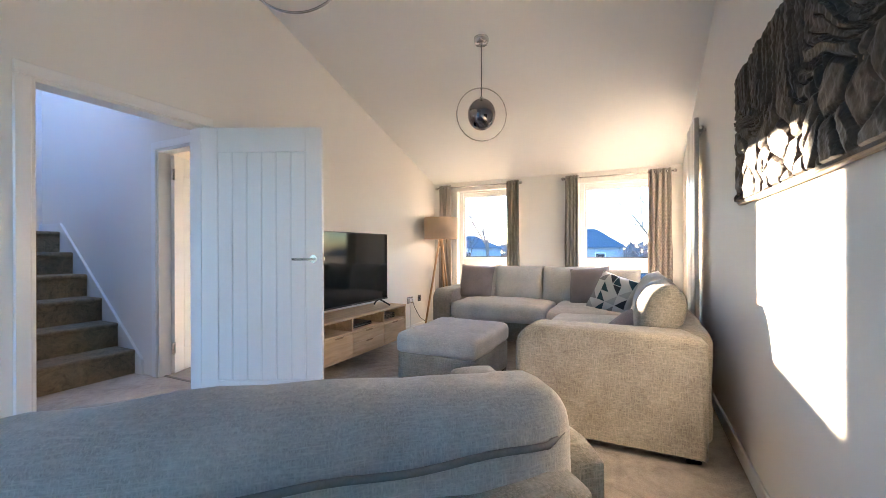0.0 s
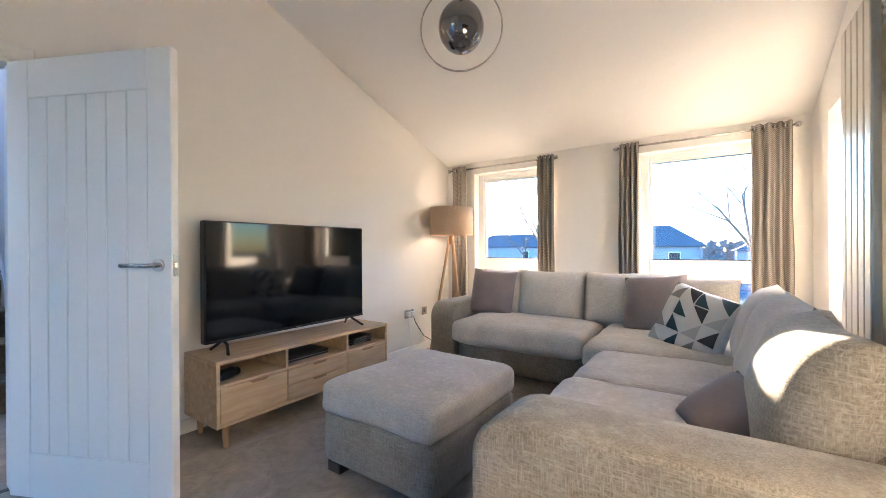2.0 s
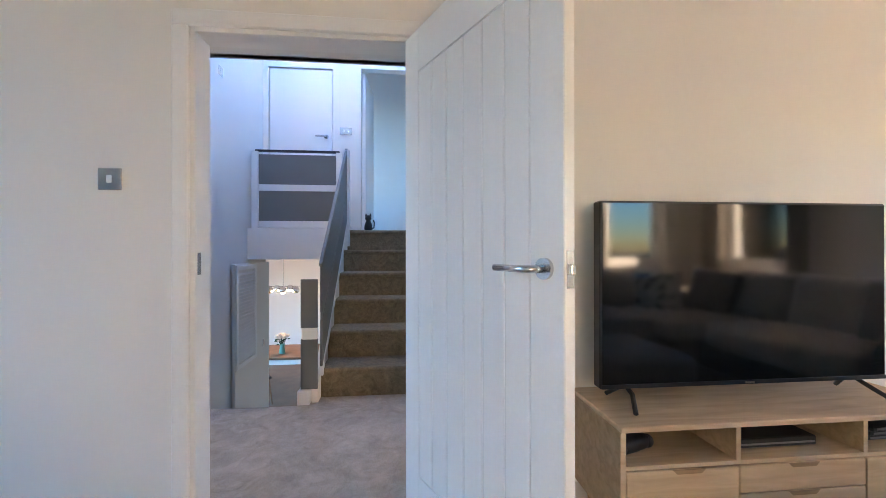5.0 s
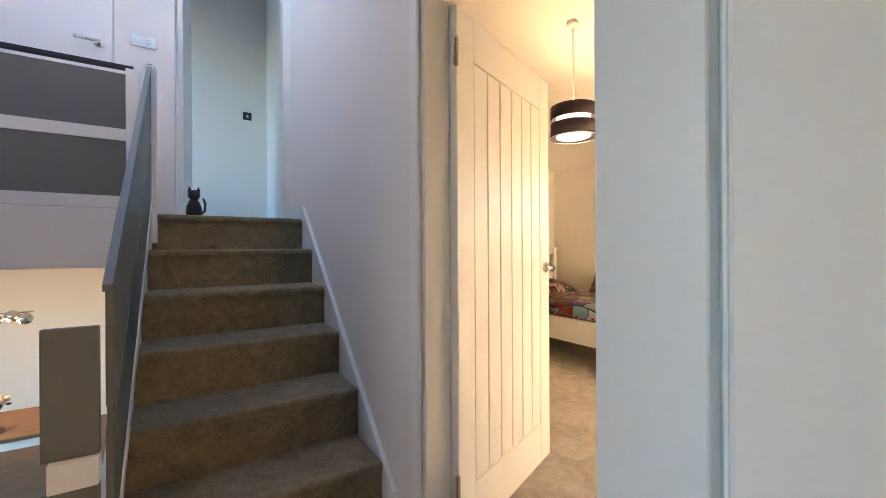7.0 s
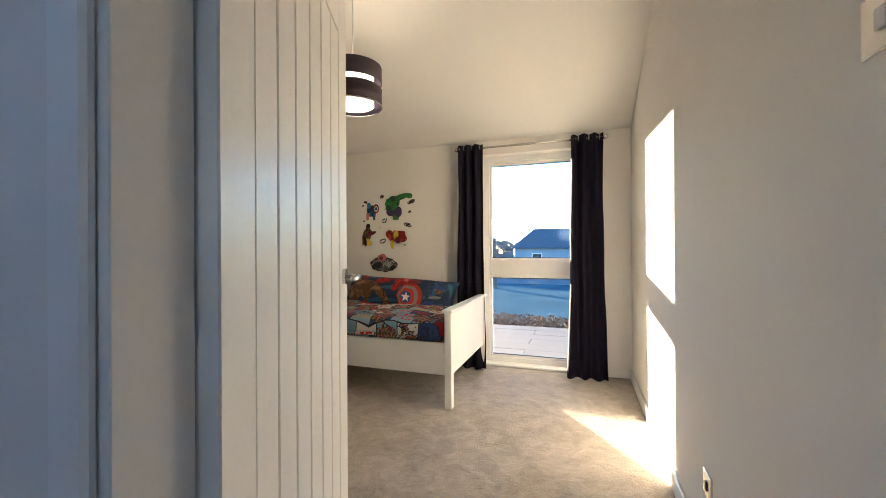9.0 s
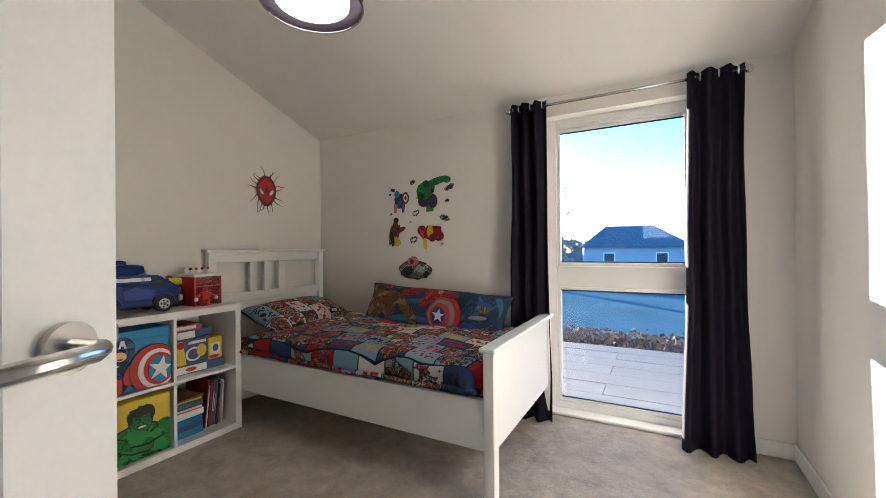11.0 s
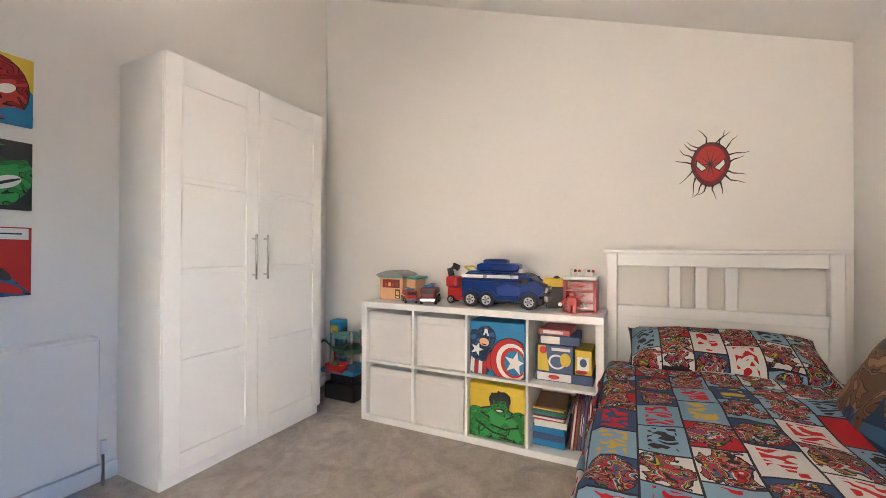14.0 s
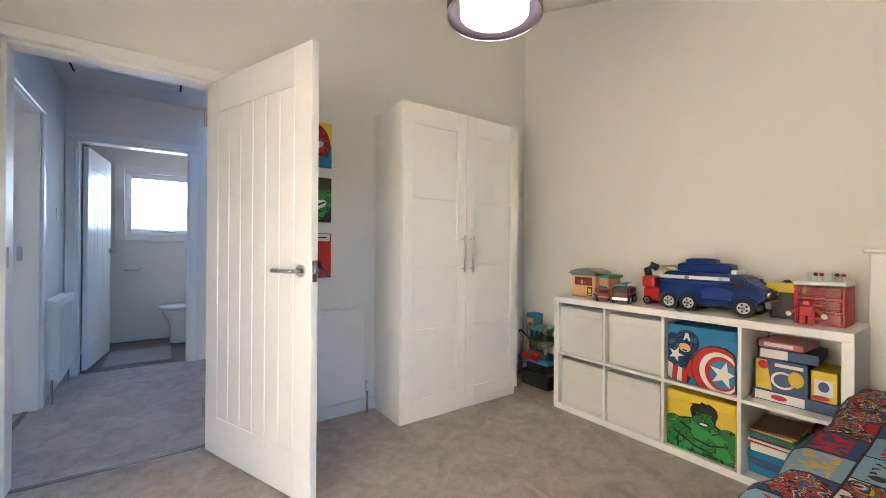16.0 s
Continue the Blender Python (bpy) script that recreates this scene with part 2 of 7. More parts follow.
    nt.links.new(col, b.inputs["Base Color"])
    return m


WALL = mat("wall_paint", (0.80, 0.775, 0.73), 0.75, scale=1.2, var=0.02, bump=0.10, bscale=420, spec=0.25)
CEIL = mat("ceiling_paint", (0.80, 0.785, 0.755), 0.85, scale=1.0, var=0.02, bump=0.08, bscale=400, spec=0.2)
WHITE = mat("white_gloss_paint", (0.82, 0.81, 0.79), 0.35, scale=3, var=0.02, bump=0.04, bscale=90)
LACQUER = mat("white_lacquer", (0.82, 0.815, 0.80), 0.3, scale=4, var=0.02)
UPVC = mat("white_window_plastic", (0.84, 0.84, 0.83), 0.3, scale=3, var=0.02)
CARPET = pile("cut_pile_carpet", (0.29, 0.25, 0.21), (0.56, 0.50, 0.43))
STAIR = pile("stair_carpet", (0.15, 0.114, 0.07), (0.37, 0.29, 0.185), 9.0)
# one sofa cloth twice: darkened for shaded frames and arms, lightened for window-lit cushions
SOFA_SHADED = weave("shaded_sofa_cloth", (0.43, 0.39, 0.32), (0.17, 0.152, 0.118), 240)
SOFA_LIT = weave("lit_sofa_cloth", (0.68, 0.63, 0.56), (0.39, 0.36, 0.315), 300)
MAUVE = weave("mauve_cushion_cloth", (0.30, 0.25, 0.235), (0.18, 0.15, 0.145), 600)
PIPE = mat("piping_cloth", (0.22, 0.205, 0.185), 0.9, scale=30, var=0.15)
FOOTDARK = mat("dark_wood_foot", (0.03, 0.02, 0.016), 0.4, scale=20, var=0.2)
OAK = wood("pale_oak", (0.64, 0.49, 0.33), (0.48, 0.35, 0.22), "Y", 5)
OAKZ = wood("pale_oak_upright", (0.55, 0.36, 0.21), (0.42, 0.26, 0.14), "Z", 6)
# the same oak darkened: shade of the stand's recesses put into the colour
OAKSHADE = wood("shaded_oak", (0.36, 0.25, 0.15), (0.26, 0.175, 0.10), "Y", 5)
BLACK = mat("black_plastic", (0.012, 0.012, 0.013), 0.35, scale=30, var=0.1)
SCREEN = mat("tv_screen_glass", (0.004, 0.004, 0.005), 0.07, spec=0.6, scale=5, var=0.05)
CHROME = mat("brushed_chrome", (0.62, 0.61, 0.60), 0.22, 1.0, scale=40, var=0.06)
SMOKE = mat("smoked_mirror_glass", (0.30, 0.285, 0.275), 0.04, 1.0, scale=8, var=0.04)
LINEN = mat("linen_shade", (0.60, 0.43, 0.29), 0.9, scale=60, var=0.12, bump=0.4, bscale=500)
GREY = mat("grey_panel_paint", (0.15, 0.156, 0.148), 0.5, scale=4, var=0.05, bump=0.05, bscale=200)
NAVY = mat("navy_curtain_cloth", (0.013, 0.011, 0.022), 0.85, scale=14, var=0.2, bump=0.3, bscale=500, spec=0.15)
ARTW = mat("dark_carved_wood", (0.056, 0.043, 0.034), 0.6, scale=14, var=0.45, bump=0.5, bscale=90, spec=0.3)
ARTEDGE = wood("carving_edge_wood", (0.30, 0.21, 0.13), (0.16, 0.10, 0.06), "Y", 6)
DARKGAP = mat("dark_gap", (0.02, 0.018, 0.016), 0.8, scale=20, var=0.1)
RADWHITE = mat("radiator_enamel", (0.78, 0.775, 0.76), 0.3, scale=4, var=0.02)
RADGREY = mat("radiator_champagne", (0.55, 0.52, 0.47), 0.32, 0.35, scale=10, var=0.06)
# door white toned down, so the grooves' shadow is partly in the colour
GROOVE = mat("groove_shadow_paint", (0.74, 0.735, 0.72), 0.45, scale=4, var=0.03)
THRESH = mat("carpet_strip_metal", (0.16, 0.145, 0.125), 0.5, 0.4, scale=30, var=0.2)
SILVER = mat("silver_plastic", (0.50, 0.50, 0.51), 0.35, scale=20, var=0.06)
CERAMIC = mat("white_ceramic", (0.82, 0.82, 0.81), 0.1, scale=3, var=0.01, coat=0.5)
FROST = mat("frosted_lawn", (0.06, 0.11, 0.13), 1.0, scale=0.6, var=0.35, spec=0.0)
PATIO = mat("patio_slabs", (0.12, 0.118, 0.116), 0.9, scale=3.0, var=0.25, bump=0.3, bscale=60, spec=0.1)
JOINT = mat("slab_joint_mortar", (0.07, 0.068, 0.066), 0.95, scale=8, var=0.2)
HEDGE = mat("brown_hedge_leaves", (0.10, 0.07, 0.052), 0.9, scale=4, var=0.5, bump=0.8, bscale=30)
ROAD = mat("road_tarmac", (0.06, 0.06, 0.065), 0.9, scale=1.5, var=0.25, bump=0.4, bscale=60)
RENDERW = mat("house_render", (0.32, 0.32, 0.33), 0.9, scale=1.0, var=0.1)
ROOF = mat("roof_tiles", (0.11, 0.115, 0.125), 0.95, scale=2.0, var=0.25, spec=0.05)
WOODS = mat("bare_twigs", (0.17, 0.15, 0.14), 0.95, scale=0.4, var=0.4)
BARK = mat("bark", (0.13, 0.11, 0.095), 0.95, scale=12, var=0.3)
WINDARK = mat("far_window_glass", (0.03, 0.035, 0.045), 0.1, scale=2, var=0.1)


def colour(name, rgb, rough=0.5, scale=18.0):
    return mat(name, rgb, rough, scale=scale, var=0.08)


RED = colour("red_plastic", (0.45, 0.02, 0.02), 0.3)
BLUE = colour("blue_plastic", (0.012, 0.04, 0.22), 0.3)
CYAN = colour("sky_blue_print", (0.02, 0.20, 0.42))
YELLOW = colour("yellow_print", (0.70, 0.50, 0.03))
GREEN = colour("green_print", (0.03, 0.22, 0.05))
DKGREEN = colour("dark_green_print", (0.012, 0.06, 0.02))
OFFW = colour("off_white_print", (0.75, 0.73, 0.70))
PEACH = colour("peach_plastic", (0.72, 0.42, 0.22))
TEAL = colour("teal_plastic", (0.10, 0.32, 0.27))
INK = colour("black_ink", (0.015, 0.015, 0.017))
MAROON = colour("maroon_print", (0.16, 0.012, 0.02))
SEAB = colour("sea_blue_print", (0.012, 0.10, 0.19))
BROWN = colour("brown_print", (0.16, 0.075, 0.035))
PURPLE = colour("purple_print", (0.045, 0.025, 0.09))
PINK = colour("pink_print", (0.55, 0.16, 0.17))
GREYP = colour("grey_print", (0.22, 0.22, 0.215))
TYRE = colour("black_rubber", (0.014, 0.014, 0.015), 0.7)
SHADE = mat("purple_shade_cloth", (0.060, 0.040, 0.055), 0.6, scale=40, var=0.15)
BEDDING = panels("comic_panel_cotton", 0.168, [(0.17, 0.28, 0.37), (0.52, 0.50, 0.48), (0.20, 0.31, 0.40), (0.025, 0.05, 0.12), (0.15, 0.30, 0.42), (0.36, 0.018, 0.024), (0.54, 0.52, 0.49), (0.03, 0.06, 0.14)], blot=15.0, line=0.022)


def inked(name, tones, scale=22.0, lines=0.03):
    """Printed artwork: flat bands of two or three tones with thin dark contour lines."""
    m = mat(name, tones[0], 0.6, spec=0.3)
    nt = m.node_tree
    co = nt.nodes.new("ShaderNodeTexCoord")
    n = nt.nodes.new("ShaderNodeTexNoise")
    n.inputs["Scale"].default_value = scale
    n.inputs["Detail"].default_value = 1.5
    n.inputs["Distortion"].default_value = 1.2
    nt.links.new(co.outputs["Object"], n.inputs["Vector"])
    r = nt.nodes.new("ShaderNodeValToRGB")
    r.color_ramp.interpolation = "CONSTANT"
    marks = []
    k = len(tones)
    for i, c in enumerate(tones):
        p_ = 0.34 + 0.30 * i / k if i else 0.0
        if i:
            marks.append((p_ - lines * 0.5, (0.015, 0.013, 0.014)))
            marks.append((p_ + lines * 0.5, c))
        else:
            marks.append((0.0, c))
    while len(r.color_ramp.elements) < len(marks):
        r.color_ramp.elements.new(0.9)
    for i, (p_, c) in enumerate(marks):
        r.color_ramp.elements[i].position = p_
        r.color_ramp.elements[i].color = (*c, 1)
    nt.links.new(n.outputs[0], r.inputs[0])
    nt.links.new(r.outputs[0], nt.nodes["Principled BSDF"].inputs["Base Color"])
    return m


SKINP = inked("brown_printed_art", [(0.10, 0.048, 0.024), (0.20, 0.098, 0.048), (0.145, 0.07, 0.035), (0.29, 0.16, 0.085)], 9, 0.02)
REDP = inked("red_printed_art", [(0.22, 0.012, 0.016), (0.42, 0.022, 0.025), (0.32, 0.016, 0.02), (0.50, 0.05, 0.045)], 11, 0.02)
BLUEP = inked("blue_printed_art", [(0.010, 0.028, 0.075), (0.018, 0.065, 0.17), (0.012, 0.04, 0.11), (0.03, 0.11, 0.24)], 11, 0.02)
GREENP = inked("green_printed_art", [(0.030, 0.17, 0.045), (0.042, 0.25, 0.06), (0.036, 0.21, 0.05), (0.055, 0.30, 0.075)], 10, 0.014)
GREYINK = inked("grey_printed_art", [(0.14, 0.14, 0.14), (0.32, 0.315, 0.31), (0.20, 0.20, 0.20), (0.46, 0.45, 0.44)], 34, 0.035)
PALEP = inked("pale_printed_art", [(0.30, 0.29, 0.27), (0.62, 0.60, 0.57), (0.45, 0.43, 0.40)], 30)
TRUCKB = mat("dark_blue_plastic", (0.008, 0.032, 0.16), 0.30, scale=14, var=0.10, spec=0.3)


GLOW = mat("lit_diffuser", (1.0, 0.90, 0.74), 0.6, emit=0.22)
BULB = mat("lit_bulb", (1.0, 0.85, 0.62), 0.6, emit=3.0)


def glass_mat():
    m = bpy.data.materials.new("window_glass")
    m.use_nodes = True
    nt = m.node_tree
    out = nt.nodes["Material Output"]
    tr = nt.nodes.new("ShaderNodeBsdfTransparent")
    gl = nt.nodes.new("ShaderNodeBsdfGlossy")
    gl.inputs["Roughness"].default_value = 0.02
    fr = nt.nodes.new("ShaderNodeFresnel")
    fr.inputs["IOR"].default_value = 1.45
    mx = nt.nodes.new("ShaderNodeMixShader")
    nt.links.new(fr.outputs[0], mx.inputs[0])
    nt.links.new(tr.outputs[0], mx.inputs[1])
    nt.links.new(gl.outputs[0], mx.inputs[2])
    nt.links.new(mx.outputs[0], out.inputs["Surface"])
    return m


GLASS = glass_mat()
FROSTED = mat("frosted_glass", (1.0, 1.0, 1.0), 0.5)
FROSTED.node_tree.nodes["Principled BSDF"].inputs["Transmission Weight"].default_value = 1.0
CLEARPL = mat("clear_plastic", (0.75, 0.26, 0.26), 0.15)
CLEARPL.node_tree.nodes["Principled BSDF"].inputs["Transmission Weight"].default_value = 0.75


def curtain_mat():
    """Beige cloth with a zigzag weave in grey."""
    m = mat("zigzag_curtain_cloth", (0.45, 0.40, 0.35), 0.9, spec=0.15)
    nt = m.node_tree
    b = nt.nodes["Principled BSDF"]
    co = nt.nodes.new("ShaderNodeTexCoord")
    sep = nt.nodes.new("ShaderNodeSeparateXYZ")
    nt.links.new(co.outputs["Object"], sep.inputs[0])

    def math_node(op, a, c, d=0.0):
        n = nt.nodes.new("ShaderNodeMath")
        n.operation = op
        for i, v in enumerate((a, c, d)):
            if isinstance(v, float):
                n.inputs[i].default_value = v
            else:
                nt.links.new(v, n.inputs[i])
        return n.outputs[0]

    turn = math_node("PINGPONG", math_node("MULTIPLY", sep.outputs[0], 125.0), 1.0)
    band = math_node("FRACT", math_node("MULTIPLY_ADD", sep.outputs[2], 66.0, math_node("MULTIPLY", turn, 0.8)), 0.0)
    fleck = nt.nodes.new("ShaderNodeTexNoise")
    fleck.inputs["Scale"].default_value = 260
    nt.links.new(co.outputs["Object"], fleck.inputs["Vector"])
    w = math_node("MULTIPLY_ADD", fleck.outputs[0], 0.5, math_node("PINGPONG", math_node("MULTIPLY", band, 2.0), 1.0))
    r = nt.nodes.new("ShaderNodeValToRGB")
    r.color_ramp.elements[0].position, r.color_ramp.elements[1].position = 0.55, 0.85
    r.color_ramp.elements[0].color = (0.215, 0.19, 0.17, 1)
    r.color_ramp.elements[1].color = (0.40, 0.355, 0.31, 1)
    nt.links.new(w, r.inputs[0])
    nt.links.new(r.outputs[0], b.inputs["Base Color"])
    return m


ZIGZAG = curtain_mat()

# ---- mesh helpers ----
def link(name, bm, material, smooth=False):
    me = bpy.data.meshes.new(name)
    bmesh.ops.recalc_face_normals(bm, faces=bm.faces)
    if smooth:
        for f in bm.faces:
            f.smooth = True
    bm.to_mesh(me)
    bm.free()
    me.materials.append(material)
    return new(name, me)


def part(name, bm, material, parent, label="", smooth=False):
    ob = link(name, bm, material, smooth)
    ob.parent = parent
    return tagged(ob, label)


def thing(name, x, y, z, rz=0.0, label="", category="", group=""):
    e = new(name)
    e.empty_display_size = 0.1
    e.matrix_basis = pose(x, y, z, 0, 0, rz)
    return tagged(e, label, category, group)


def box(x0, x1, y0, y1, z0, z1, bev=0.0, bm=None, seg=1):
    bm = bm or bmesh.new()
    r = bmesh.ops.create_cube(bm, size=1.0)
    for v in r["verts"]:
        v.co = ((x0 + x1) / 2 + v.co.x * (x1 - x0), (y0 + y1) / 2 + v.co.y * (y1 - y0), (z0 + z1) / 2 + v.co.z * (z1 - z0))
    if bev:
        es = list({e for v in r["verts"] for e in v.link_edges})
        bmesh.ops.bevel(bm, geom=es, offset=bev, segments=seg, affect="EDGES", profile=0.5)
    return bm


def rod(p0, p1, r0, r1=None, n=12, bm=None):
    bm = bm or bmesh.new()
    p0, p1 = Vector(p0), Vector(p1)
    d = p1 - p0
    m = Matrix.Translation((p0 + p1) / 2) @ d.to_track_quat("Z", "Y").to_matrix().to_4x4()
    bmesh.ops.create_cone(bm, cap_ends=True, segments=n, radius1=r0, radius2=r0 if r1 is None else r1, depth=d.length, matrix=m)
    return bm


def tube(points, r, n=8, bm=None):
    """A round bar along a line of points."""
    bm = bm or bmesh.new()
    pts = [Vector(p) for p in points]
    rings = []
    for i, p in enumerate(pts):
        d = (pts[min(i + 1, len(pts) - 1)] - pts[max(i - 1, 0)]).normalized()
        a = d.orthogonal() if abs(d.z) > 0.95 else d.cross(Vector((0, 0, 1)))
        a.normalize()
        b = d.cross(a)
        rings.append([bm.verts.new(p + r * (math.cos(t) * a + math.sin(t) * b)) for t in (2 * math.pi * k / n for k in range(n))])
    for ra, rb in zip(rings, rings[1:]):
        for k in range(n):
            bm.faces.new((ra[k], ra[(k + 1) % n], rb[(k + 1) % n], rb[k]))
    bm.faces.new(rings[0])
    bm.faces.new(rings[-1][::-1])
    return bm


def lathe(profile, n=24, bm=None, at=(0, 0, 0), closed=False):
    """profile: radius and height pairs."""
    bm = bm or bmesh.new()
    rings = []
    for r, z in profile:
        rings.append([bm.verts.new((at[0] + r * math.cos(2 * math.pi * k / n), at[1] + r * math.sin(2 * math.pi * k / n), at[2] + z)) for k in range(n)])
    pairs = list(zip(rings, rings[1:]))
    if closed:
        pairs.append((rings[-1], rings[0]))
    for a, b in pairs:
        for k in range(n):
            bm.faces.new((a[k], a[(k + 1) % n], b[(k + 1) % n], b[k]))
    if not closed:
        bm.faces.new(rings[0])
        bm.faces.new(rings[-1][::-1])
    return bm


def ball(c, r, bm=None, u=20, v=12, sz=1.0):
    bm = bm or bmesh.new()
    bmesh.ops.create_uvsphere(bm, u_segments=u, v_segments=v, radius=r, matrix=Matrix.Translation(c) @ Matrix.Diagonal((1, 1, sz, 1)))
    return bm


def prism(poly, depth, bm=None, m=None):
    """A flat outline (x, y pairs) pulled up by depth along z, then moved by m."""
    bm = bm or bmesh.new()
    m = m or Matrix()
    lo = [bm.verts.new(m @ Vector((x, y, 0))) for x, y in poly]
    hi = [bm.verts.new(m @ Vector((x, y, depth))) for x, y in poly]
    n = len(poly)
    bm.faces.new(lo[::-1])
    bm.faces.new(hi)
    for k in range(n):
        bm.faces.new((lo[k], lo[(k + 1) % n], hi[(k + 1) % n], hi[k]))
    return bm


def soft(w, d, h, r=0.06, bulge=0.03, n=12, at=(0, 0, 0), m=None, wrinkle=0.006, seed=0.0, side=0.0, bm=None):
    """A padded block with round edges, swollen faces and small creases; its base centre lies at the place given."""
    bm = bm or bmesh.new()
    g = bmesh.ops.create_cube(bm, size=2.0)
    es = list({e for v in g["verts"] for e in v.link_edges})
    bmesh.ops.subdivide_edges(bm, edges=es, cuts=n, use_grid_fill=True)
    vs = list(bm.verts)
    half = Vector((w / 2, d / 2, h / 2))
    for v in vs:
        c = v.co.copy()
        # crowd the grid towards the edges, where the rounding is
        c = Vector([math.copysign(abs(t) ** 0.8, t) for t in c])
        p = Vector((c.x * half.x, c.y * half.y, c.z * half.z))
        core = Vector([max(-half[i] + r, min(half[i] - r, p[i])) for i in range(3)])
        off = p - core
        if off.length > 1e-6:
            off = off.normalized() * r if sum(1 for t in off if abs(t) > 1e-6) > 1 else off
        q = core + off
        fx, fy, fz = (1 - (q.x / half.x) ** 2), (1 - (q.y / half.y) ** 2), (1 - (q.z / half.z) ** 2)
        q.z += math.copysign(bulge, c.z) * max(fx, 0) * max(fy, 0) * abs(c.z)
        q.x += math.copysign(side, c.x) * max(fy, 0) * max(fz, 0) * abs(c.x)
        q.y += math.copysign(side, c.y) * max(fx, 0) * max(fz, 0) * abs(c.y)
        s = Vector((q.x * 4 + seed, q.y * 4, q.z * 4))
        q += Vector(noise.noise_vector(s)) * wrinkle * 2 + Vector(noise.noise_vector(s * 3.5)) * wrinkle * 0.6
        q.z += h / 2
        v.co = (m @ q if m else q) + Vector(at)
    return bm


def pillow(w, h, t, m=None, n=14, seed=0.0, bm=None):
    """A loose cushion: width, height, thickness, thin towards its seam, with pulled-in sides; lies in its x-z plane."""
    bm = bm or bmesh.new()
    m = m or Matrix()
    grid = {}
    for s in (-1, 1):
        for i in range(n + 1):
            for j in range(n + 1):
                u, v = 2 * i / n - 1, 2 * j / n - 1
                edge = i in (0, n) or j in (0, n)
                if s == 1 and edge:
                    grid[s, i, j] = grid[-1, i, j]
                    continue
                th = t / 2 * (max(0.0, (1 - abs(u) ** 3.2)) * max(0.0, (1 - abs(v) ** 3.2))) ** 0.5
                x = u * w / 2 * (1 - 0.05 * (1 - v * v))
                z = v * h / 2 * (1 - 0.05 * (1 - u * u))
                p = Vector((x, s * th, z))
                p += Vector(noise.noise_vector(Vector((x * 5 + seed, z * 5, s)))) * 0.012
                grid[s, i, j] = bm.verts.new(m @ p)
    for s in (-1, 1):
        for i in range(n):
            for j in range(n):
                bm.faces.new((grid[s, i, j], grid[s, i + 1, j], grid[s, i + 1, j + 1], grid[s, i, j + 1]))
    return bm


def drape(width, height, folds, depth, flare=0.0, t=0.006, seed=0.0, puddle=0.0):
    """A hanging curtain along x with deep folds; its top centre at the origin."""
    bm = bmesh.new()
    nx, nz = folds * 10, 24
    front, back = [], []
    for j in range(nz + 1):
        f = j / nz
        ra, rb = [], []
        for i in range(nx + 1):
            u = i / nx - 0.5
            ph = 2 * math.pi * folds * u + 0.8 * noise.noise(Vector((u * 3, f * 2.0, seed)))
            amp = depth * (0.75 + 0.25 * f) * (0.8 + 0.4 * noise.noise(Vector((u * 4, f, seed + 5))))
            x = u * width * (1 + flare * f * f) + 0.01 * noise.noise(Vector((u * 5, f * 4, seed + 9)))
            y = amp * math.sin(ph) - puddle * max(0.0, f - 0.88) / 0.12
            z = -f * height
            n = Vector((-math.cos(ph) * amp * 2 * math.pi * folds / width, 1, 0)).normalized()
            p = Vector((x, y, z))
            ra.append(bm.verts.new(p + n * t / 2))
            rb.append(bm.verts.new(p - n * t / 2))
        front.append(ra)
        back.append(rb)
    for j in range(nz):
        for i in range(nx):
            bm.faces.new((front[j][i], front[j][i + 1], front[j + 1][i + 1], front[j + 1][i]))
            bm.faces.new((back[j][i], back[j + 1][i], back[j + 1][i + 1], back[j][i + 1]))
        for i in (0, nx):
            bm.faces.new((front[j][i], back[j][i], back[j + 1][i], front[j + 1][i]))
    for i in range(nx):
        bm.faces.new((front[0][i], back[0][i], back[0][i + 1], front[0][i + 1]))
        bm.faces.new((front[nz][i], front[nz][i + 1], back[nz][i + 1], back[nz][i]))
    return bm


def structure(name, bm, material, label="", smooth=False):
    return tagged(link(name, bm, material, smooth), label, kind="structure")


# ---- plan ----
XR, XTV, XH = 0.50, -2.75, -2.87          # living room side wall, screen wall, hall and bedroom side of it
XB = -6.20                                # wall at the bed's head
YW, YO = 5.35, 5.62                       # window wall, inside and outside
YS, YH = 2.12, 2.02                       # wall between bedroom and hall
YBACK = -2.2                              # wall behind the start of the walk


def ceil_z(y):
    return 2.10 + 0.342 * (YW - y)


def wall_along_y(name, x0, x1, y0, y1, holes, z0=0.0, top=None, label="painted plaster wall"):
    """A wall between x0 and x1 under the sloping ceiling. holes: (y0, y1, z0, z1)."""
    bm = bmesh.new()
    cuts = sorted({y0, y1, *[h[0] for h in holes], *[h[1] for h in holes]})
    for a, b in zip(cuts, cuts[1:]):
        spans, here = [], [h for h in holes if h[0] <= a + 1e-6 and h[1] >= b - 1e-6]
        z = z0
        for h in sorted(here, key=lambda q: q[2]):
            if h[2] > z:
                spans.append((z, h[2], h[2]))
            z = h[3]
        ta, tb = (ceil_z(a) + 0.03, ceil_z(b) + 0.03) if top is None else (top, top)
        spans.append((z, ta, tb))
        for lo, ha, hb in spans:
            vs = [bm.verts.new(p) for p in ((x0, a, lo), (x1, a, lo), (x1, b, lo), (x0, b, lo), (x0, a, ha), (x1, a, ha), (x1, b, hb), (x0, b, hb))]
            for f in ((0, 1, 2, 3), (4, 5, 6, 7), (0, 1, 5, 4), (1, 2, 6, 5), (2, 3, 7, 6), (3, 0, 4, 7)):
                bm.faces.new([vs[k] for k in f])
    return structure(name, bm, WALL, label)


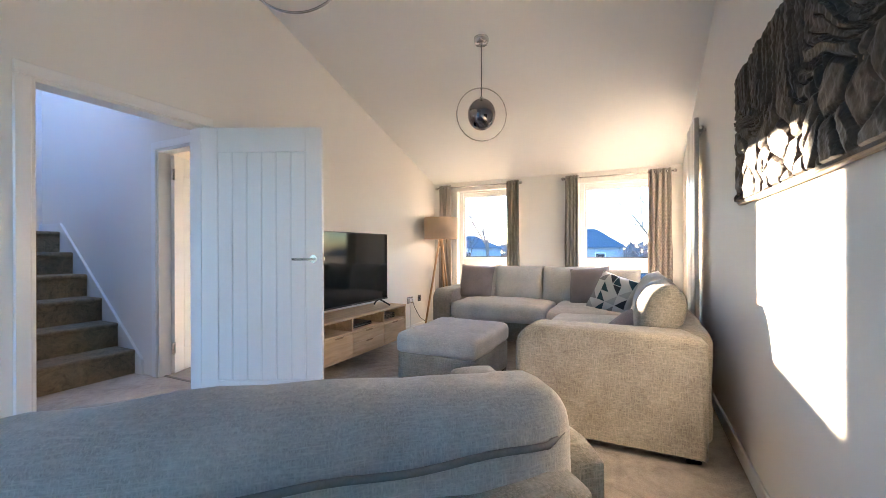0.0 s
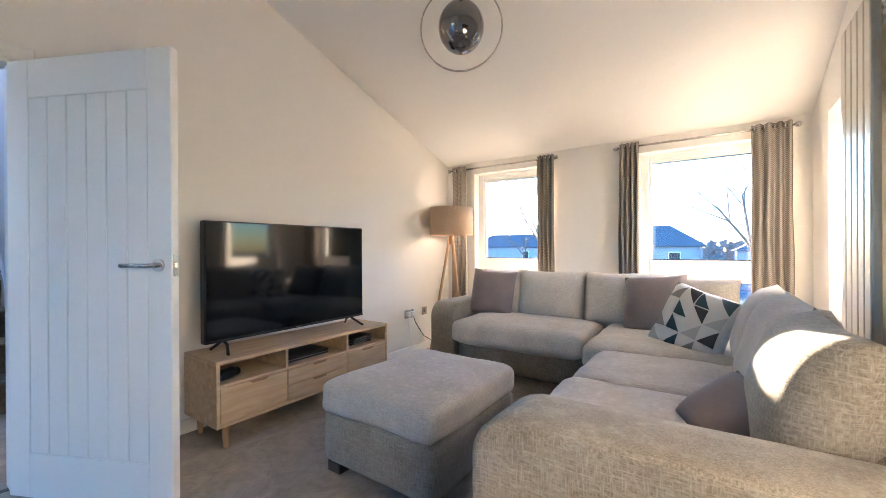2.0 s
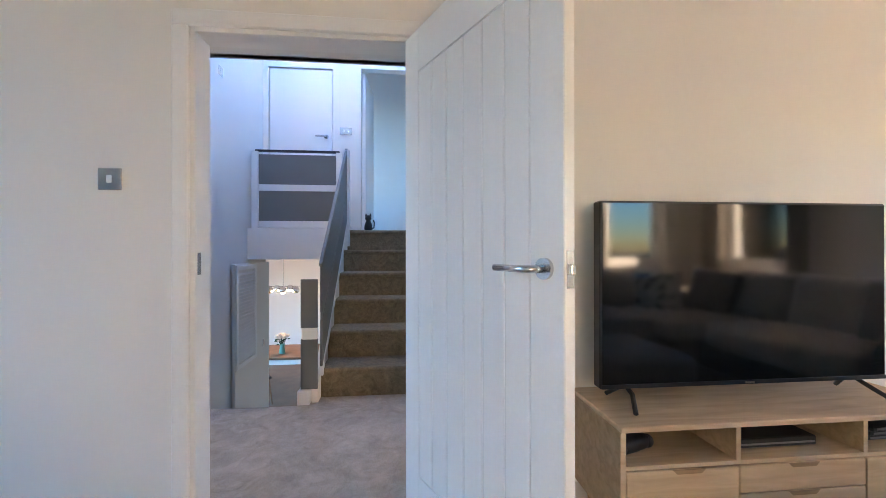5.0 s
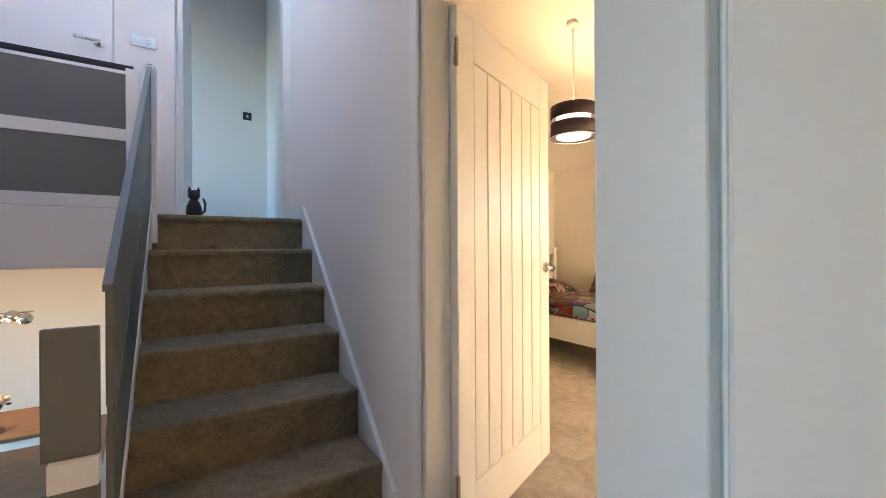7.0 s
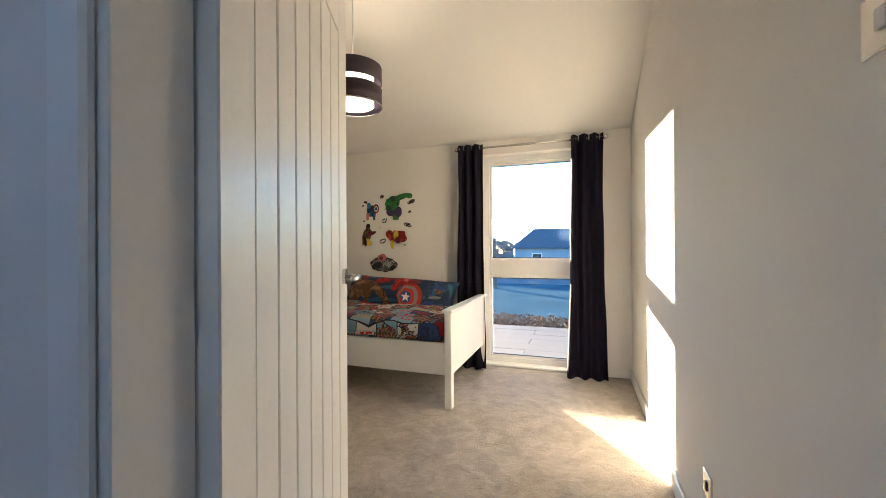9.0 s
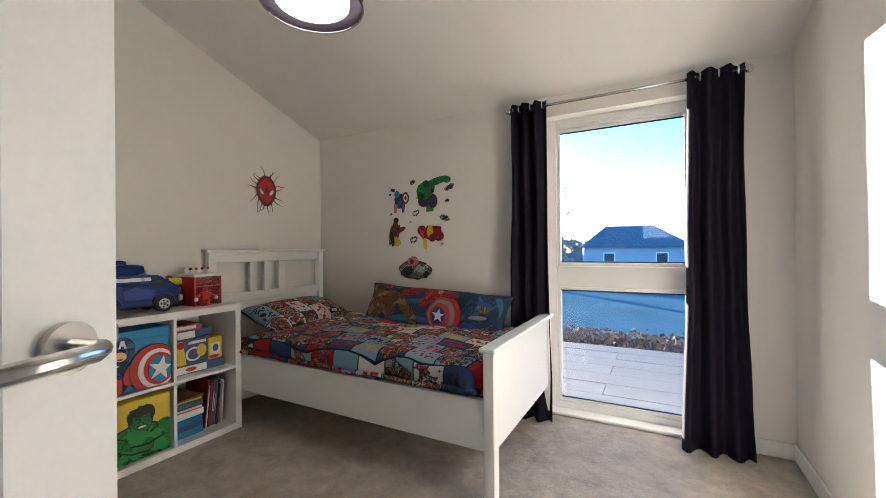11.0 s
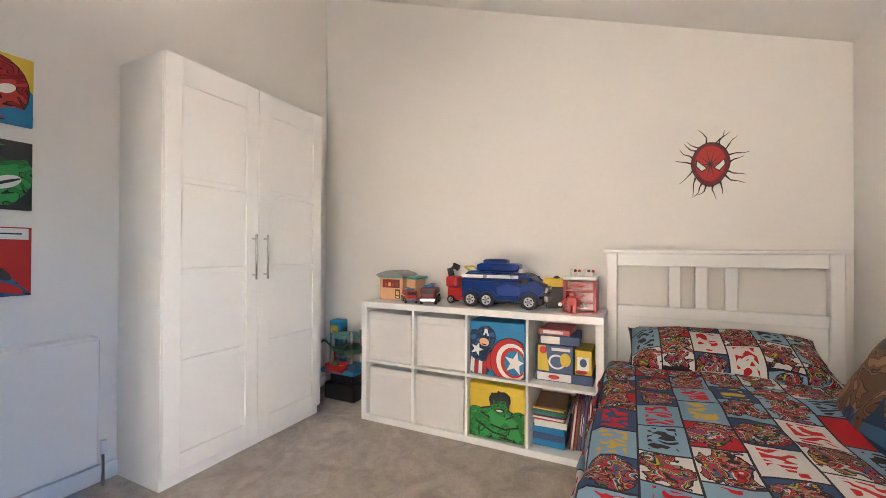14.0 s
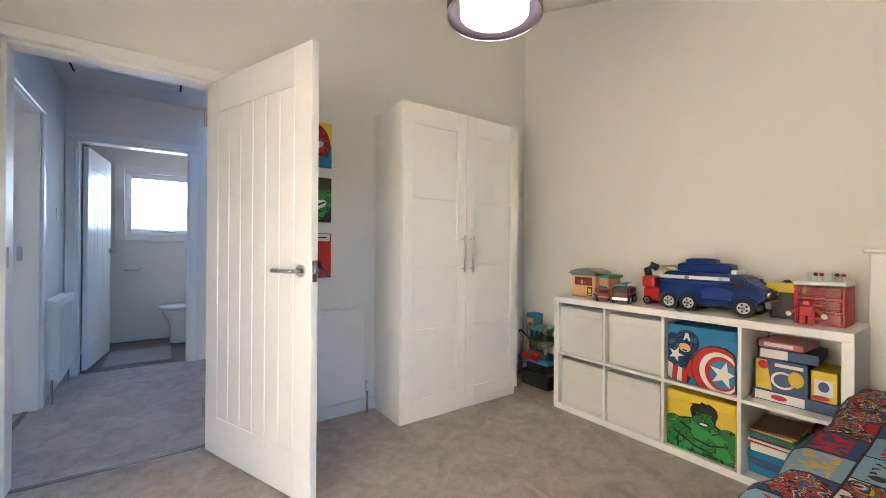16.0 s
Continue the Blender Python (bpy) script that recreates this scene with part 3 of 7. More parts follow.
def wall_along_x(name, y0, y1, x0, x1, holes, z0=0.0, top=2.5, label="painted plaster wall"):
    bm = bmesh.new()
    cuts = sorted({x0, x1, *[h[0] for h in holes], *[h[1] for h in holes]})
    for a, b in zip(cuts, cuts[1:]):
        here = [h for h in holes if h[0] <= a + 1e-6 and h[1] >= b - 1e-6]
        z = z0
        for h in sorted(here, key=lambda q: q[2]):
            if h[2] > z:
                box(a, b, y0, y1, z, h[2], bm=bm)
            z = h[3]
        box(a, b, y0, y1, z, top, bm=bm)
    return structure(name, bm, WALL, label)


LD = (0.90, 1.75, 1.98)                   # living door: y0, y1, head
BD = (-3.76, -2.99, 1.98)                 # bedroom door: x0, x1, head
WD = (-3.73, -2.96, 1.99)                 # washroom door
LW1, LW2 = (-2.38, -1.50), (-0.66, 0.24)  # windows of the living room
BW = (-4.16, -3.26)                       # tall window of the bedroom
SW = (4.12, 4.85)                         # side window of the living room
WTOP = 1.97

# floors
tagged(structure("floor", box(XB - 0.1, XR + 0.1, YS - 0.05, YO, -0.25, 0.0), CARPET, "beige grey cut pile carpet"), kind="structure")
structure("floor_living", box(XTV - 0.06, XR + 0.1, YBACK - 0.1, YS - 0.05, -0.25, 0.0), CARPET, "beige grey cut pile carpet")
structure("floor_hall", box(-3.95, XTV - 0.06, 0.0, YS - 0.05, -0.25, 0.0), CARPET, "beige grey cut pile carpet")
structure("floor_under_stairs", box(XB - 0.1, -3.95, 1.06, YS - 0.05, -0.25, 0.0), CARPET, "carpeted floor below the stairs")
structure("floor_washroom", box(-4.4, -2.80, -1.4, 0.0, -0.25, -0.004), mat("grey_washroom_vinyl", (0.14, 0.135, 0.13), 0.5, scale=6, var=0.2), "dark grey vinyl floor")
structure("floor_lower", box(-11.0, -3.95, -2.6, 2.1, -1.75, -1.55), mat("dark_oak_boards", (0.17, 0.10, 0.06), 0.45, scale=5, var=0.3), "dark wooden floor of the lower level")

# walls
wall_along_y("wall_screen", XH, XTV, YBACK - 0.1, YW, [(LD[0] - 0.035, LD[1] + 0.035, 0.0, LD[2] + 0.035)], label="cream painted wall with a doorway")
wall_along_y("wall_side", XR, XR + 0.28, YBACK - 0.1, YO, [(SW[0], SW[1], 0.0, WTOP)], label="cream painted side wall with a tall window")
wall_along_x("wall_window", YW, YO, XB - 0.1, XR, [(LW1[0], LW1[1], 0.0, WTOP), (LW2[0], LW2[1], 0.0, WTOP), (BW[0], BW[1], 0.0, WTOP)], top=2.16, label="cream painted outer wall with tall windows")
wall_along_y("wall_bed_head", XB - 0.12, XB, YS, YW, [], label="cream painted wall at the head of the bed")
wall_along_x("wall_bedroom_hall", YH, YS, XB - 0.12, XH, [(BD[0] - 0.03, BD[1] + 0.03, 0.0, BD[2] + 0.03)], top=4.2, label="cream painted wall with a doorway")
wall_along_x("wall_back", YBACK - 0.1, YBACK, XTV, XR, [(-2.65, -1.4, 0.2, 2.5)], top=4.8, label="cream painted back wall with a wide opening to daylight")
wall_along_x("wall_washroom_hall", -0.02, 0.10, -3.95, XH, [(WD[0] - 0.03, WD[1] + 0.03, 0.0, WD[2] + 0.03)], top=4.2, label="white painted wall with a doorway")
wall_along_x("wall_stairwell", -0.06, 0.06, -6.12, -3.95, [], z0=-1.55, top=4.2, label="white painted stairwell wall")
wall_along_x("wall_washroom_far", -1.34, -1.22, -4.3, -2.80, [(-3.84, -3.18, 1.25, 1.96)], z0=0.0, top=2.45, label="white painted washroom wall with a small window")
wall_along_y("wall_washroom_west", -4.3, -4.2, -1.22, -0.02, [], top=2.45, label="white painted washroom wall")
wall_along_y("wall_washroom_east", XH, XH + 0.08, -1.22, -0.02, [], top=2.45, label="white painted washroom wall")
wall_along_y("wall_landing", -6.14, -6.02, 0.06, YH, [(0.12, 0.88, 1.32, 3.32), (1.22, 1.96, 1.32, 3.34)], z0=1.0, top=4.2, label="white painted landing wall with two doorways")
structure("wall_landing_room", box(-7.6, -7.5, 0.0, 3.0, 1.32, 4.2), WALL, "cream wall of the room beyond the landing")
wall_along_x("wall_landing_room_end", 2.04, 2.14, -7.5, -6.33, [], z0=1.32, top=4.2, label="cream wall of the room beyond the landing")
wall_along_x("wall_landing_room_side", -0.1, 0.0, -7.5, -6.14, [(-7.3, -6.3, 1.8, 3.5)], z0=1.32, top=4.2, label="cream wall with a window opening beyond the landing")
structure("floor_landing_room", box(-7.6, -6.14, 0.0, 2.04, 1.05, 1.32), STAIR, "carpeted floor beyond the landing")
cs = bmesh.new()
for a in ((-7.6, -5.9, -0.06, 2.10), (-4.2, -3.95, -0.06, 2.10), (-5.9, -4.2, -0.06, 0.3), (-5.9, -4.2, 1.8, 2.10)):
    box(*a, 4.1, 4.2, bm=cs)
structure("ceiling_stairs", cs, CEIL, "white ceiling above the stairs with a roof light opening")
structure("ceiling_hall", box(-3.95, XH, -0.02, YH, 2.44, 2.54), CEIL, "white hall ceiling")
structure("wall_hall_above", box(-3.97, -3.90, 0.06, YH, 2.44, 4.2), WALL, "white bulkhead above the hall")
structure("ceiling_washroom", box(-4.3, -2.80, -1.3, -0.02, 2.40, 2.5), CEIL, "white washroom ceiling")
# lower level seen past the stairs
wall_along_y("wall_lower_far", -11.0, -10.9, -2.6, 2.1, [], z0=-1.55, top=1.0, label="cream dining room wall")
wall_along_x("wall_lower_south", -2.6, -2.5, -11.0, -6.14, [(-9.0, -7.0, -1.55, 0.8)], z0=-1.55, top=1.0, label="cream dining room wall with a garden door opening")
structure("wall_lower_north", box(-11.0, -3.95, 1.98, 2.04, -1.55, -0.25), WALL, "cream dining room wall")
structure("wall_lower_north_far", box(-11.0, -6.2, 1.98, 2.04, -0.25, 1.0), WALL, "cream dining room wall")
structure("ceiling_lower", box(-11.0, -6.14, -2.6, 2.04, 1.0, 1.05), CEIL, "white dining room ceiling")


def sloped_ceiling(name, x0, x1, y0, y1, label):
    bm = bmesh.new()
    vs = [bm.verts.new(p) for p in ((x0, y0, ceil_z(y0)), (x1, y0, ceil_z(y0)), (x1, y1, ceil_z(y1)), (x0, y1, ceil_z(y1)))]
    up = [bm.verts.new(v.co + Vector((0, 0, 0.12))) for v in vs]
    bm.faces.new(vs)
    bm.faces.new(up)
    for k in range(4):
        bm.faces.new((vs[k], vs[(k + 1) % 4], up[(k + 1) % 4], up[k]))
    return structure(name, bm, CEIL, label)


sloped_ceiling("ceiling", XTV, XR + 0.3, YBACK - 0.1, YO, "smooth white sloping ceiling")
sloped_ceiling("ceiling_bedroom", XB - 0.12, XTV, YS - 0.1, YO, "smooth white sloping ceiling")


# ---- skirting and door linings ----
def skirt(pts, name="baseboard"):
    """Boards of 70 by 15 mm along straight runs: (x0, y0, x1, y1, inward x, inward y)."""
    for x0, y0, x1, y1, ix, iy in pts:
        xa, xb = sorted((x0, x1 + ix * 0.015))
        ya, yb = sorted((y0, y1 + iy * 0.015))
        structure(name, box(xa, xb, ya, yb, 0.002, 0.085, 0.004), WHITE, "white painted skirting board")


skirt([(XTV, YBACK, XTV, LD[0] - 0.10, 1, 0), (XTV, LD[1] + 0.10, XTV, YW, 1, 0), (XR, YBACK, XR, SW[0], -1, 0),
       (LW1[1], YW, LW2[0], YW, 0, -1), (XTV, YW, LW1[0], YW, 0, -1), (LW2[1], YW, XR, YW, 0, -1),
       (XH, YS, XH, YW, -1, 0), (XB, YW, BW[0], YW, 0, -1), (BW[1], YW, XH, YW, 0, -1), (XB, YS, XB, YW, 1, 0),
       (XB, YS, BD[0] - 0.09, YS, 0, 1), (-4.2, -1.22, XH, -1.22, 0, 1), (-4.2, 0.0, WD[0] - 0.09, -0.02, 0, -1)])


def lining_y(name, x0, x1, y0, y1, head):
    """Lining and mouldings of a doorway in a wall that runs along y."""
    e = tagged(thing(name, 0, 0, 0), "white painted door lining and moulding", kind="structure")
    for a, b in ((y0 - 0.03, y0), (y1, y1 + 0.03)):
        part("jamb", box(x0 - 0.002, x1 + 0.002, a, b, 0, head + 0.03, 0.002), WHITE, e)
    part("head", box(x0 - 0.002, x1 + 0.002, y0, y1, head, head + 0.03, 0.002), WHITE, e)
    for xa, xb in ((x1, x1 + 0.018), (x0 - 0.018, x0)):
        for a, b in ((y0 - 0.085, y0 - 0.018), (y1 + 0.018, y1 + 0.085)):
            part("architrave", box(xa, xb, a, b, 0, head + 0.018, 0.006), WHITE, e)
        part("architrave", box(xa, xb, y0 - 0.085, y1 + 0.085, head + 0.018, head + 0.085, 0.006), WHITE, e)
    return e


def lining_x(name, y0, y1, x0, x1, head, z=0.0):
    e = tagged(thing(name, 0, 0, 0), "white painted door lining and moulding", kind="structure")
    for a, b in ((x0 - 0.03, x0), (x1, x1 + 0.03)):
        part("jamb", box(a, b, y0 - 0.002, y1 + 0.002, z, head + 0.03, 0.002), WHITE, e)
    part("head", box(x0, x1, y0 - 0.002, y1 + 0.002, head, head + 0.03, 0.002), WHITE, e)
    for ya, yb in ((y1, y1 + 0.018), (y0 - 0.018, y0)):
        for a, b in ((x0 - 0.085, x0 - 0.018), (x1 + 0.018, x1 + 0.085)):
            part("architrave", box(a, b, ya, yb, z, head + 0.018, 0.006), WHITE, e)
        part("architrave", box(x0 - 0.085, x1 + 0.085, ya, yb, head + 0.018, head + 0.085, 0.006), WHITE, e)
    return e


lining_y("trim_living_door", XH, XTV, LD[0], LD[1], LD[2])
lining_x("trim_bedroom_door", YH, YS, BD[0], BD[1], BD[2])
lining_x("trim_washroom_door", -0.02, 0.10, WD[0], WD[1], WD[2])


for name_, b_ in (("threshold_bedroom", (BD[0], BD[1], 2.055, 2.085)), ("threshold_living", (-2.825, -2.795, LD[0], LD[1])), ("threshold_washroom", (WD[0], WD[1], 0.02, 0.055))):
    structure(name_, box(*b_, 0.0, 0.005, 0.002), THRESH, "dull metal carpet strip across the doorway")
for name_, b_ in (("strike_plate_living", (-2.792, -2.765, LD[0] - 0.001, LD[0] + 0.0015)), ("strike_plate_bedroom", (BD[1] - 0.0015, BD[1] + 0.001, 2.085, 2.112))):
    structure(name_, box(*b_, 1.0, 1.09, 0.0005), CHROME, "steel strike plate let into the door lining")


# ---- doors ----
def grooved_door(name, hx, hy, ang, width, label, handed=1, height=1.965, z=0.008, hinges=True, hz=1.045):
    """A leaf hinged at hx, hy that reaches along local +x; upright grooves on both faces, lever handles, hinges, latch."""
    e = thing(name, hx, hy, z, ang, label, "door")
    w, t = width, 0.038
    g0, g1 = 0.115, w - 0.115
    n = 6
    lines = [g0 + (g1 - g0) * k / n for k in range(n + 1)]
    part("stile", box(0, g0, -t / 2, t / 2, 0, height, 0.003), WHITE, e)
    part("stile", box(g1, w, -t / 2, t / 2, 0, height, 0.003), WHITE, e)
    part("rail", box(g0, g1, -t / 2, t / 2, 0, 0.20, 0.002), WHITE, e)
    part("rail", box(g0, g1, -t / 2, t / 2, height - 0.17, height, 0.002), WHITE, e)
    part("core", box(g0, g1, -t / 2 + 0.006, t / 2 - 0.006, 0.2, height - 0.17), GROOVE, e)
    for a, b in zip(lines, lines[1:]):
        part("plank", box(a + 0.0035, b - 0.0035, -t / 2 + 0.0015, t / 2 - 0.0015, 0.203, height - 0.173, 0.0025), WHITE, e)
    for s in (-1, 1):
        y = s * t / 2
        h = part("handle", tube([(w - 0.06, y + s * 0.004, hz), (w - 0.06, y + s * 0.045, hz), (w - 0.075, y + s * 0.055, hz), (w - 0.19, y + s * 0.055, hz)], 0.0095, 10), CHROME, e, "brushed steel lever handle", True)
        part("rose", rod((w - 0.06, y, hz), (w - 0.06, y + s * 0.010, hz), 0.027, n=24), CHROME, h, smooth=False)
    la = part("latch_plate", box(w - 0.0005, w + 0.0015, -0.012, 0.012, hz - 0.045, hz + 0.045), CHROME, e, "steel latch plate")
    part("latch_bolt", box(w, w + 0.013, -0.007, 0.007, hz - 0.012, hz + 0.012, 0.002), CHROME, la)
    if hinges:
        for pz in (0.18, 1.74):
            hg = part("hinge", rod((-0.006, handed * (t / 2 + 0.004), pz), (-0.006, handed * (t / 2 + 0.004), pz + 0.1), 0.006, n=8), CHROME, e, "steel butt hinge")
            part("hinge_plate", box(-0.03, 0.0, handed * (t / 2) - 0.002, handed * (t / 2) + 0.003, pz, pz + 0.1), CHROME, hg)
    return e


grooved_door("living_room_door", -2.735, 1.757, 25.7, 0.845, "white grooved panel door standing open into the living room")
grooved_door("bedroom_door", -3.752, 2.131, 111.6, 0.86, "white grooved panel door standing open into the bedroom", handed=-1, hz=0.99)
grooved_door("washroom_door", -2.985, -0.03, 263.0, 0.745, "white door standing open into the washroom")


# ---- windows ----
def tall_window(name, x0, x1, y, label, turn=None, transom=(0.84, 0.98)):
    """White frame with a high upper pane and a lower pane. Built in local x from 0 to the width, depth along y."""
    w = x1 - x0
    e = tagged(thing(name, x0, y, 0.0) if turn is None else thing(name, *turn), label, kind="structure")
    f = 0.065
    fr = bmesh.new()
    box(0, f, 0, 0.07, 0, WTOP, 0.004, fr)
    box(w - f, w, 0, 0.07, 0, WTOP, 0.004, fr)
    box(f, w - f, 0, 0.07, WTOP - f, WTOP, 0.004, fr)
    box(f, w - f, 0, 0.07, 0.0, 0.065, 0.004, fr)
    part("window_frame", fr, UPVC, e)
    part("transom", box(f, w - f, -0.006, 0.07, transom[0], transom[1], 0.006), UPVC, e)
    for lo, hi in ((0.065, transom[0]), (transom[1], WTOP - f)):
        sa = bmesh.new()
        box(f, f + 0.022, 0.012, 0.05, lo, hi, 0.003, sa)
        box(w - f - 0.022, w - f, 0.012, 0.05, lo, hi, 0.003, sa)
        box(f + 0.022, w - f - 0.022, 0.012, 0.05, hi - 0.022, hi, 0.003, sa)
        box(f + 0.022, w - f - 0.022, 0.012, 0.05, lo, lo + 0.022, 0.003, sa)
        s = part("sash", sa, UPVC, e)
        gk = bmesh.new()
        box(f + 0.022, w - f - 0.022, 0.02, 0.03, hi - 0.030, hi - 0.022, 0, gk)
        box(f + 0.022, w - f - 0.022, 0.02, 0.03, lo + 0.022, lo + 0.030, 0, gk)
        part("gasket", gk, BLACK, s)
        p = part("pane", box(f + 0.02, w - f - 0.02, 0.032, 0.038, lo + 0.02, hi - 0.02), GLASS, s)
        p.visible_shadow = False
    v = part("vent", box(w * 0.3, w * 0.7, -0.012, 0.0, WTOP - 0.045, WTOP - 0.022, 0.004), UPVC, e)
    part("sill", box(0.0, w, -0.10, 0.0, 0.004, 0.022, 0.004), UPVC, e)
    return e


tall_window("window_1", LW1[0], LW1[1], YW + 0.10, "white plastic framed tall window")
tall_window("window_2", LW2[0], LW2[1], YW + 0.10, "white plastic framed tall window")
tall_window("window_3", BW[0], BW[1], YW + 0.10, "white plastic framed full height window")
tall_window("window_4", SW[0], SW[1], 0, "white plastic framed side window", turn=(XR + 0.10, SW[1], 0, -90))

wcw = tagged(thing("window_5", -3.84, -1.32, 1.25), "small white framed frosted window", kind="structure")
fr = bmesh.new()
for a in ((0, 0.06, 0, 0.71), (0.60, 0.66, 0, 0.71), (0.06, 0.60, 0, 0.06), (0.06, 0.60, 0.65, 0.71)):
    box(a[0], a[1], 0.0, 0.06, a[2], a[3], 0.004, fr)
part("window_frame", fr, UPVC, wcw)
wp = part("pane", box(0.055, 0.605, 0.02, 0.026, 0.055, 0.655), FROSTED, wcw)
wp.visible_shadow = False
part("handle", tube([(0.28, 0.06, 0.03), (0.28, 0.085, 0.03), (0.17, 0.09, 0.03)], 0.008), CHROME, wcw)


# ---- curtains ----
def curtain_rod(name, x0, x1, z, y, label, material):
    e = thing(name, 0, 0, 0, 0, label, "curtain rod")
    part("pole", rod((x0, y, z), (x1, y, z), 0.009, n=12), material, e, smooth=True)
    for x in (x0, x1):
        part("finial", ball((x, y, z), 0.022), material, e, smooth=True)
    for x in (x0 + 0.05, x1 - 0.05):
        part("bracket", rod((x, y, z), (x, YW, z), 0.006), material, e)
    return e


def curtain(x, width, z, height, folds, material, label, group, flare=0.1, y=5.25, seed=0.0, puddle=0.0, depth=0.045):
    e = thing("curtain", x, y, z, 0, label, "curtain", group)
    part("drape", drape(width, height, folds, depth, flare, seed=seed, puddle=puddle), material, e, smooth=True)
    for k in range(folds * 2):
        u = (k + 0.5) / (folds * 2) - 0.5
        part("eyelet", lathe([(0.017, -0.004), (0.025, -0.004), (0.025, 0.004), (0.017, 0.004)], 14, closed=True), CHROME, e).matrix_basis = pose(u * width, 0, -0.035, 0, 90, 0)
    return e


curtain_rod("curtain_rod", -2.66, -1.39, 2.015, 5.25, "thin brushed steel curtain rod with ball ends", CHROME)
curtain_rod("curtain_rod", -0.84, 0.41, 2.015, 5.25, "thin brushed steel curtain rod with ball ends", CHROME)
curtain_rod("curtain_rod", -4.36, -3.07, 2.015, 5.25, "thin dark curtain rod with steel ball ends", CHROME)
for i, (x, w) in enumerate(((-2.52, 0.20), (-1.50, 0.17), (-0.73, 0.16), (0.26, 0.24))):
    curtain(x, w, 2.05, 2.03, 4, ZIGZAG, "beige zigzag patterned eyelet curtain drawn aside", "living room curtains", 0.05, seed=i * 7.0)
curtain(-4.23, 0.23, 2.05, 2.04, 3, NAVY, "dark navy eyelet curtain drawn aside", "bedroom curtains", 0.30, seed=31, puddle=0.05)
curtain(-3.22, 0.25, 2.05, 2.04, 3, NAVY, "dark navy eyelet curtain drawn aside", "bedroom curtains", 0.30, seed=47, puddle=0.05)


# ---- outside ----
structure("ground", box(-400, 400, -400, YO, -3.2, -3.0), FROST, "frosted grass")
gz = bmesh.new()
prof = [(YO, -0.14), (7.6, -0.16), (8.4, -0.30), (13, -0.45), (20, -0.75), (45, -1.6), (400, -3.1)]
rows_ = [[gz.verts.new((x, y, z)) for x in (-400, -30, -10, 0, 10, 30, 400)] for y, z in prof]
for ra, rb in zip(rows_, rows_[1:]):
    for k in range(len(ra) - 1):
        gz.faces.new((ra[k], ra[k + 1], rb[k + 1], rb[k]))
structure("ground_garden", gz, FROST, "frosted sloping lawn")
terrace = structure("pavement", box(-9, 4, YO, 8.0, -0.30, -0.128), JOINT, "pale paved terrace")
structure("road", box(-200, 200, 24, 29, -1.3, -0.86), ROAD, "grey road beyond the lawn")


def hedge(x0, x1, y, h, label):
    bm = bmesh.new()
    rng = random.Random(5)
    for _ in range(int((x1 - x0) * 2600)):
        c = Vector((rng.uniform(x0, x1), y + rng.gauss(0, 0.22), -0.42 + min(abs(rng.gauss(0, h * 0.42)), h * 0.95)))
        q = Euler((rng.uniform(0, 6), rng.uniform(0, 6), rng.uniform(0, 6))).to_matrix()
        s = rng.uniform(0.018, 0.045)
        bm.faces.new([bm.verts.new(c + q @ Vector(p)) for p in ((-s, -s * 0.6, 0), (s, -s * 0.4, 0.01), (0.2 * s, s, 0))])
    return tagged(link("low_hedge", bm, HEDGE), label, "hedge", kind="stuff")


hedge(-11, 5, 8.8, 0.32, "low brown leafy winter hedge beside the terrace")


def house(x, y, z, w, d, h, roof, turn, label):
    e = thing("house", x, y, z, turn, label, "house", "houses across the road")
    part("wall", box(-w / 2, w / 2, -d / 2, d / 2, 0, h), RENDERW, e)
    bm = bmesh.new()
    o = 0.4
    pts = [(-w / 2 - o, -d / 2 - o, h), (w / 2 + o, -d / 2 - o, h), (w / 2 + o, d / 2 + o, h), (-w / 2 - o, d / 2 + o, h), (-w / 4, 0, h + roof), (w / 4, 0, h + roof)]
    vs = [bm.verts.new(p) for p in pts]
    for f in ((0, 1, 5, 4), (2, 3, 4, 5), (1, 2, 5), (3, 0, 4), (0, 1, 2, 3)):
        bm.faces.new([vs[k] for k in f])
    part("roof", bm, ROOF, e)
    for k in range(2):
        xk = -w / 4 + k * w / 2
        wi = part("window", box(xk - 0.5, xk + 0.5, -d / 2 - 0.03, -d / 2 + 0.05, h - 1.6, h - 0.5), UPVC, e)
        part("pane", box(xk - 0.42, xk + 0.42, -d / 2 - 0.04, -d / 2 - 0.031, h - 1.52, h - 0.58), WINDARK, wi)
    return e


house(-6.0, 46, -1.9, 8.6, 8, 3.1, 2.1, 10, "pale rendered house with a dark hipped roof")
house(-26, 58, -2.2, 13, 8, 3.4, 2.0, 5, "pale rendered house with a dark hipped roof")
house(-42, 60, -2.2, 12, 9, 3.4, 2.2, -8, "pale rendered house with a dark hipped roof")
house(9, 66, -2.6, 14, 8, 3.2, 2.0, 0, "pale rendered house with a dark hipped roof")
woods = bmesh.new()
rng = random.Random(11)
for _ in range(5200):
    x = rng.uniform(-120, 90)
    h = 1.9 + 1.4 * noise.noise(Vector((x * 0.08, 3, 0)))
    c = Vector((x, 80 + rng.uniform(-4, 4), -3 + rng.uniform(0, 1) ** 0.6 * (h + 3)))
    s = rng.uniform(0.3, 0.8)
    a = rng.uniform(0, 6)
    woods.faces.new([woods.verts.new(c + Vector((s * math.cos(a + k), rng.uniform(-0.2, 0.2), s * math.sin(a + k)))) for k in (0, 2.1, 4.2)])
tagged(link("far_woods", woods, WOODS), "bare brown winter woods in the distance", "woods", kind="stuff")


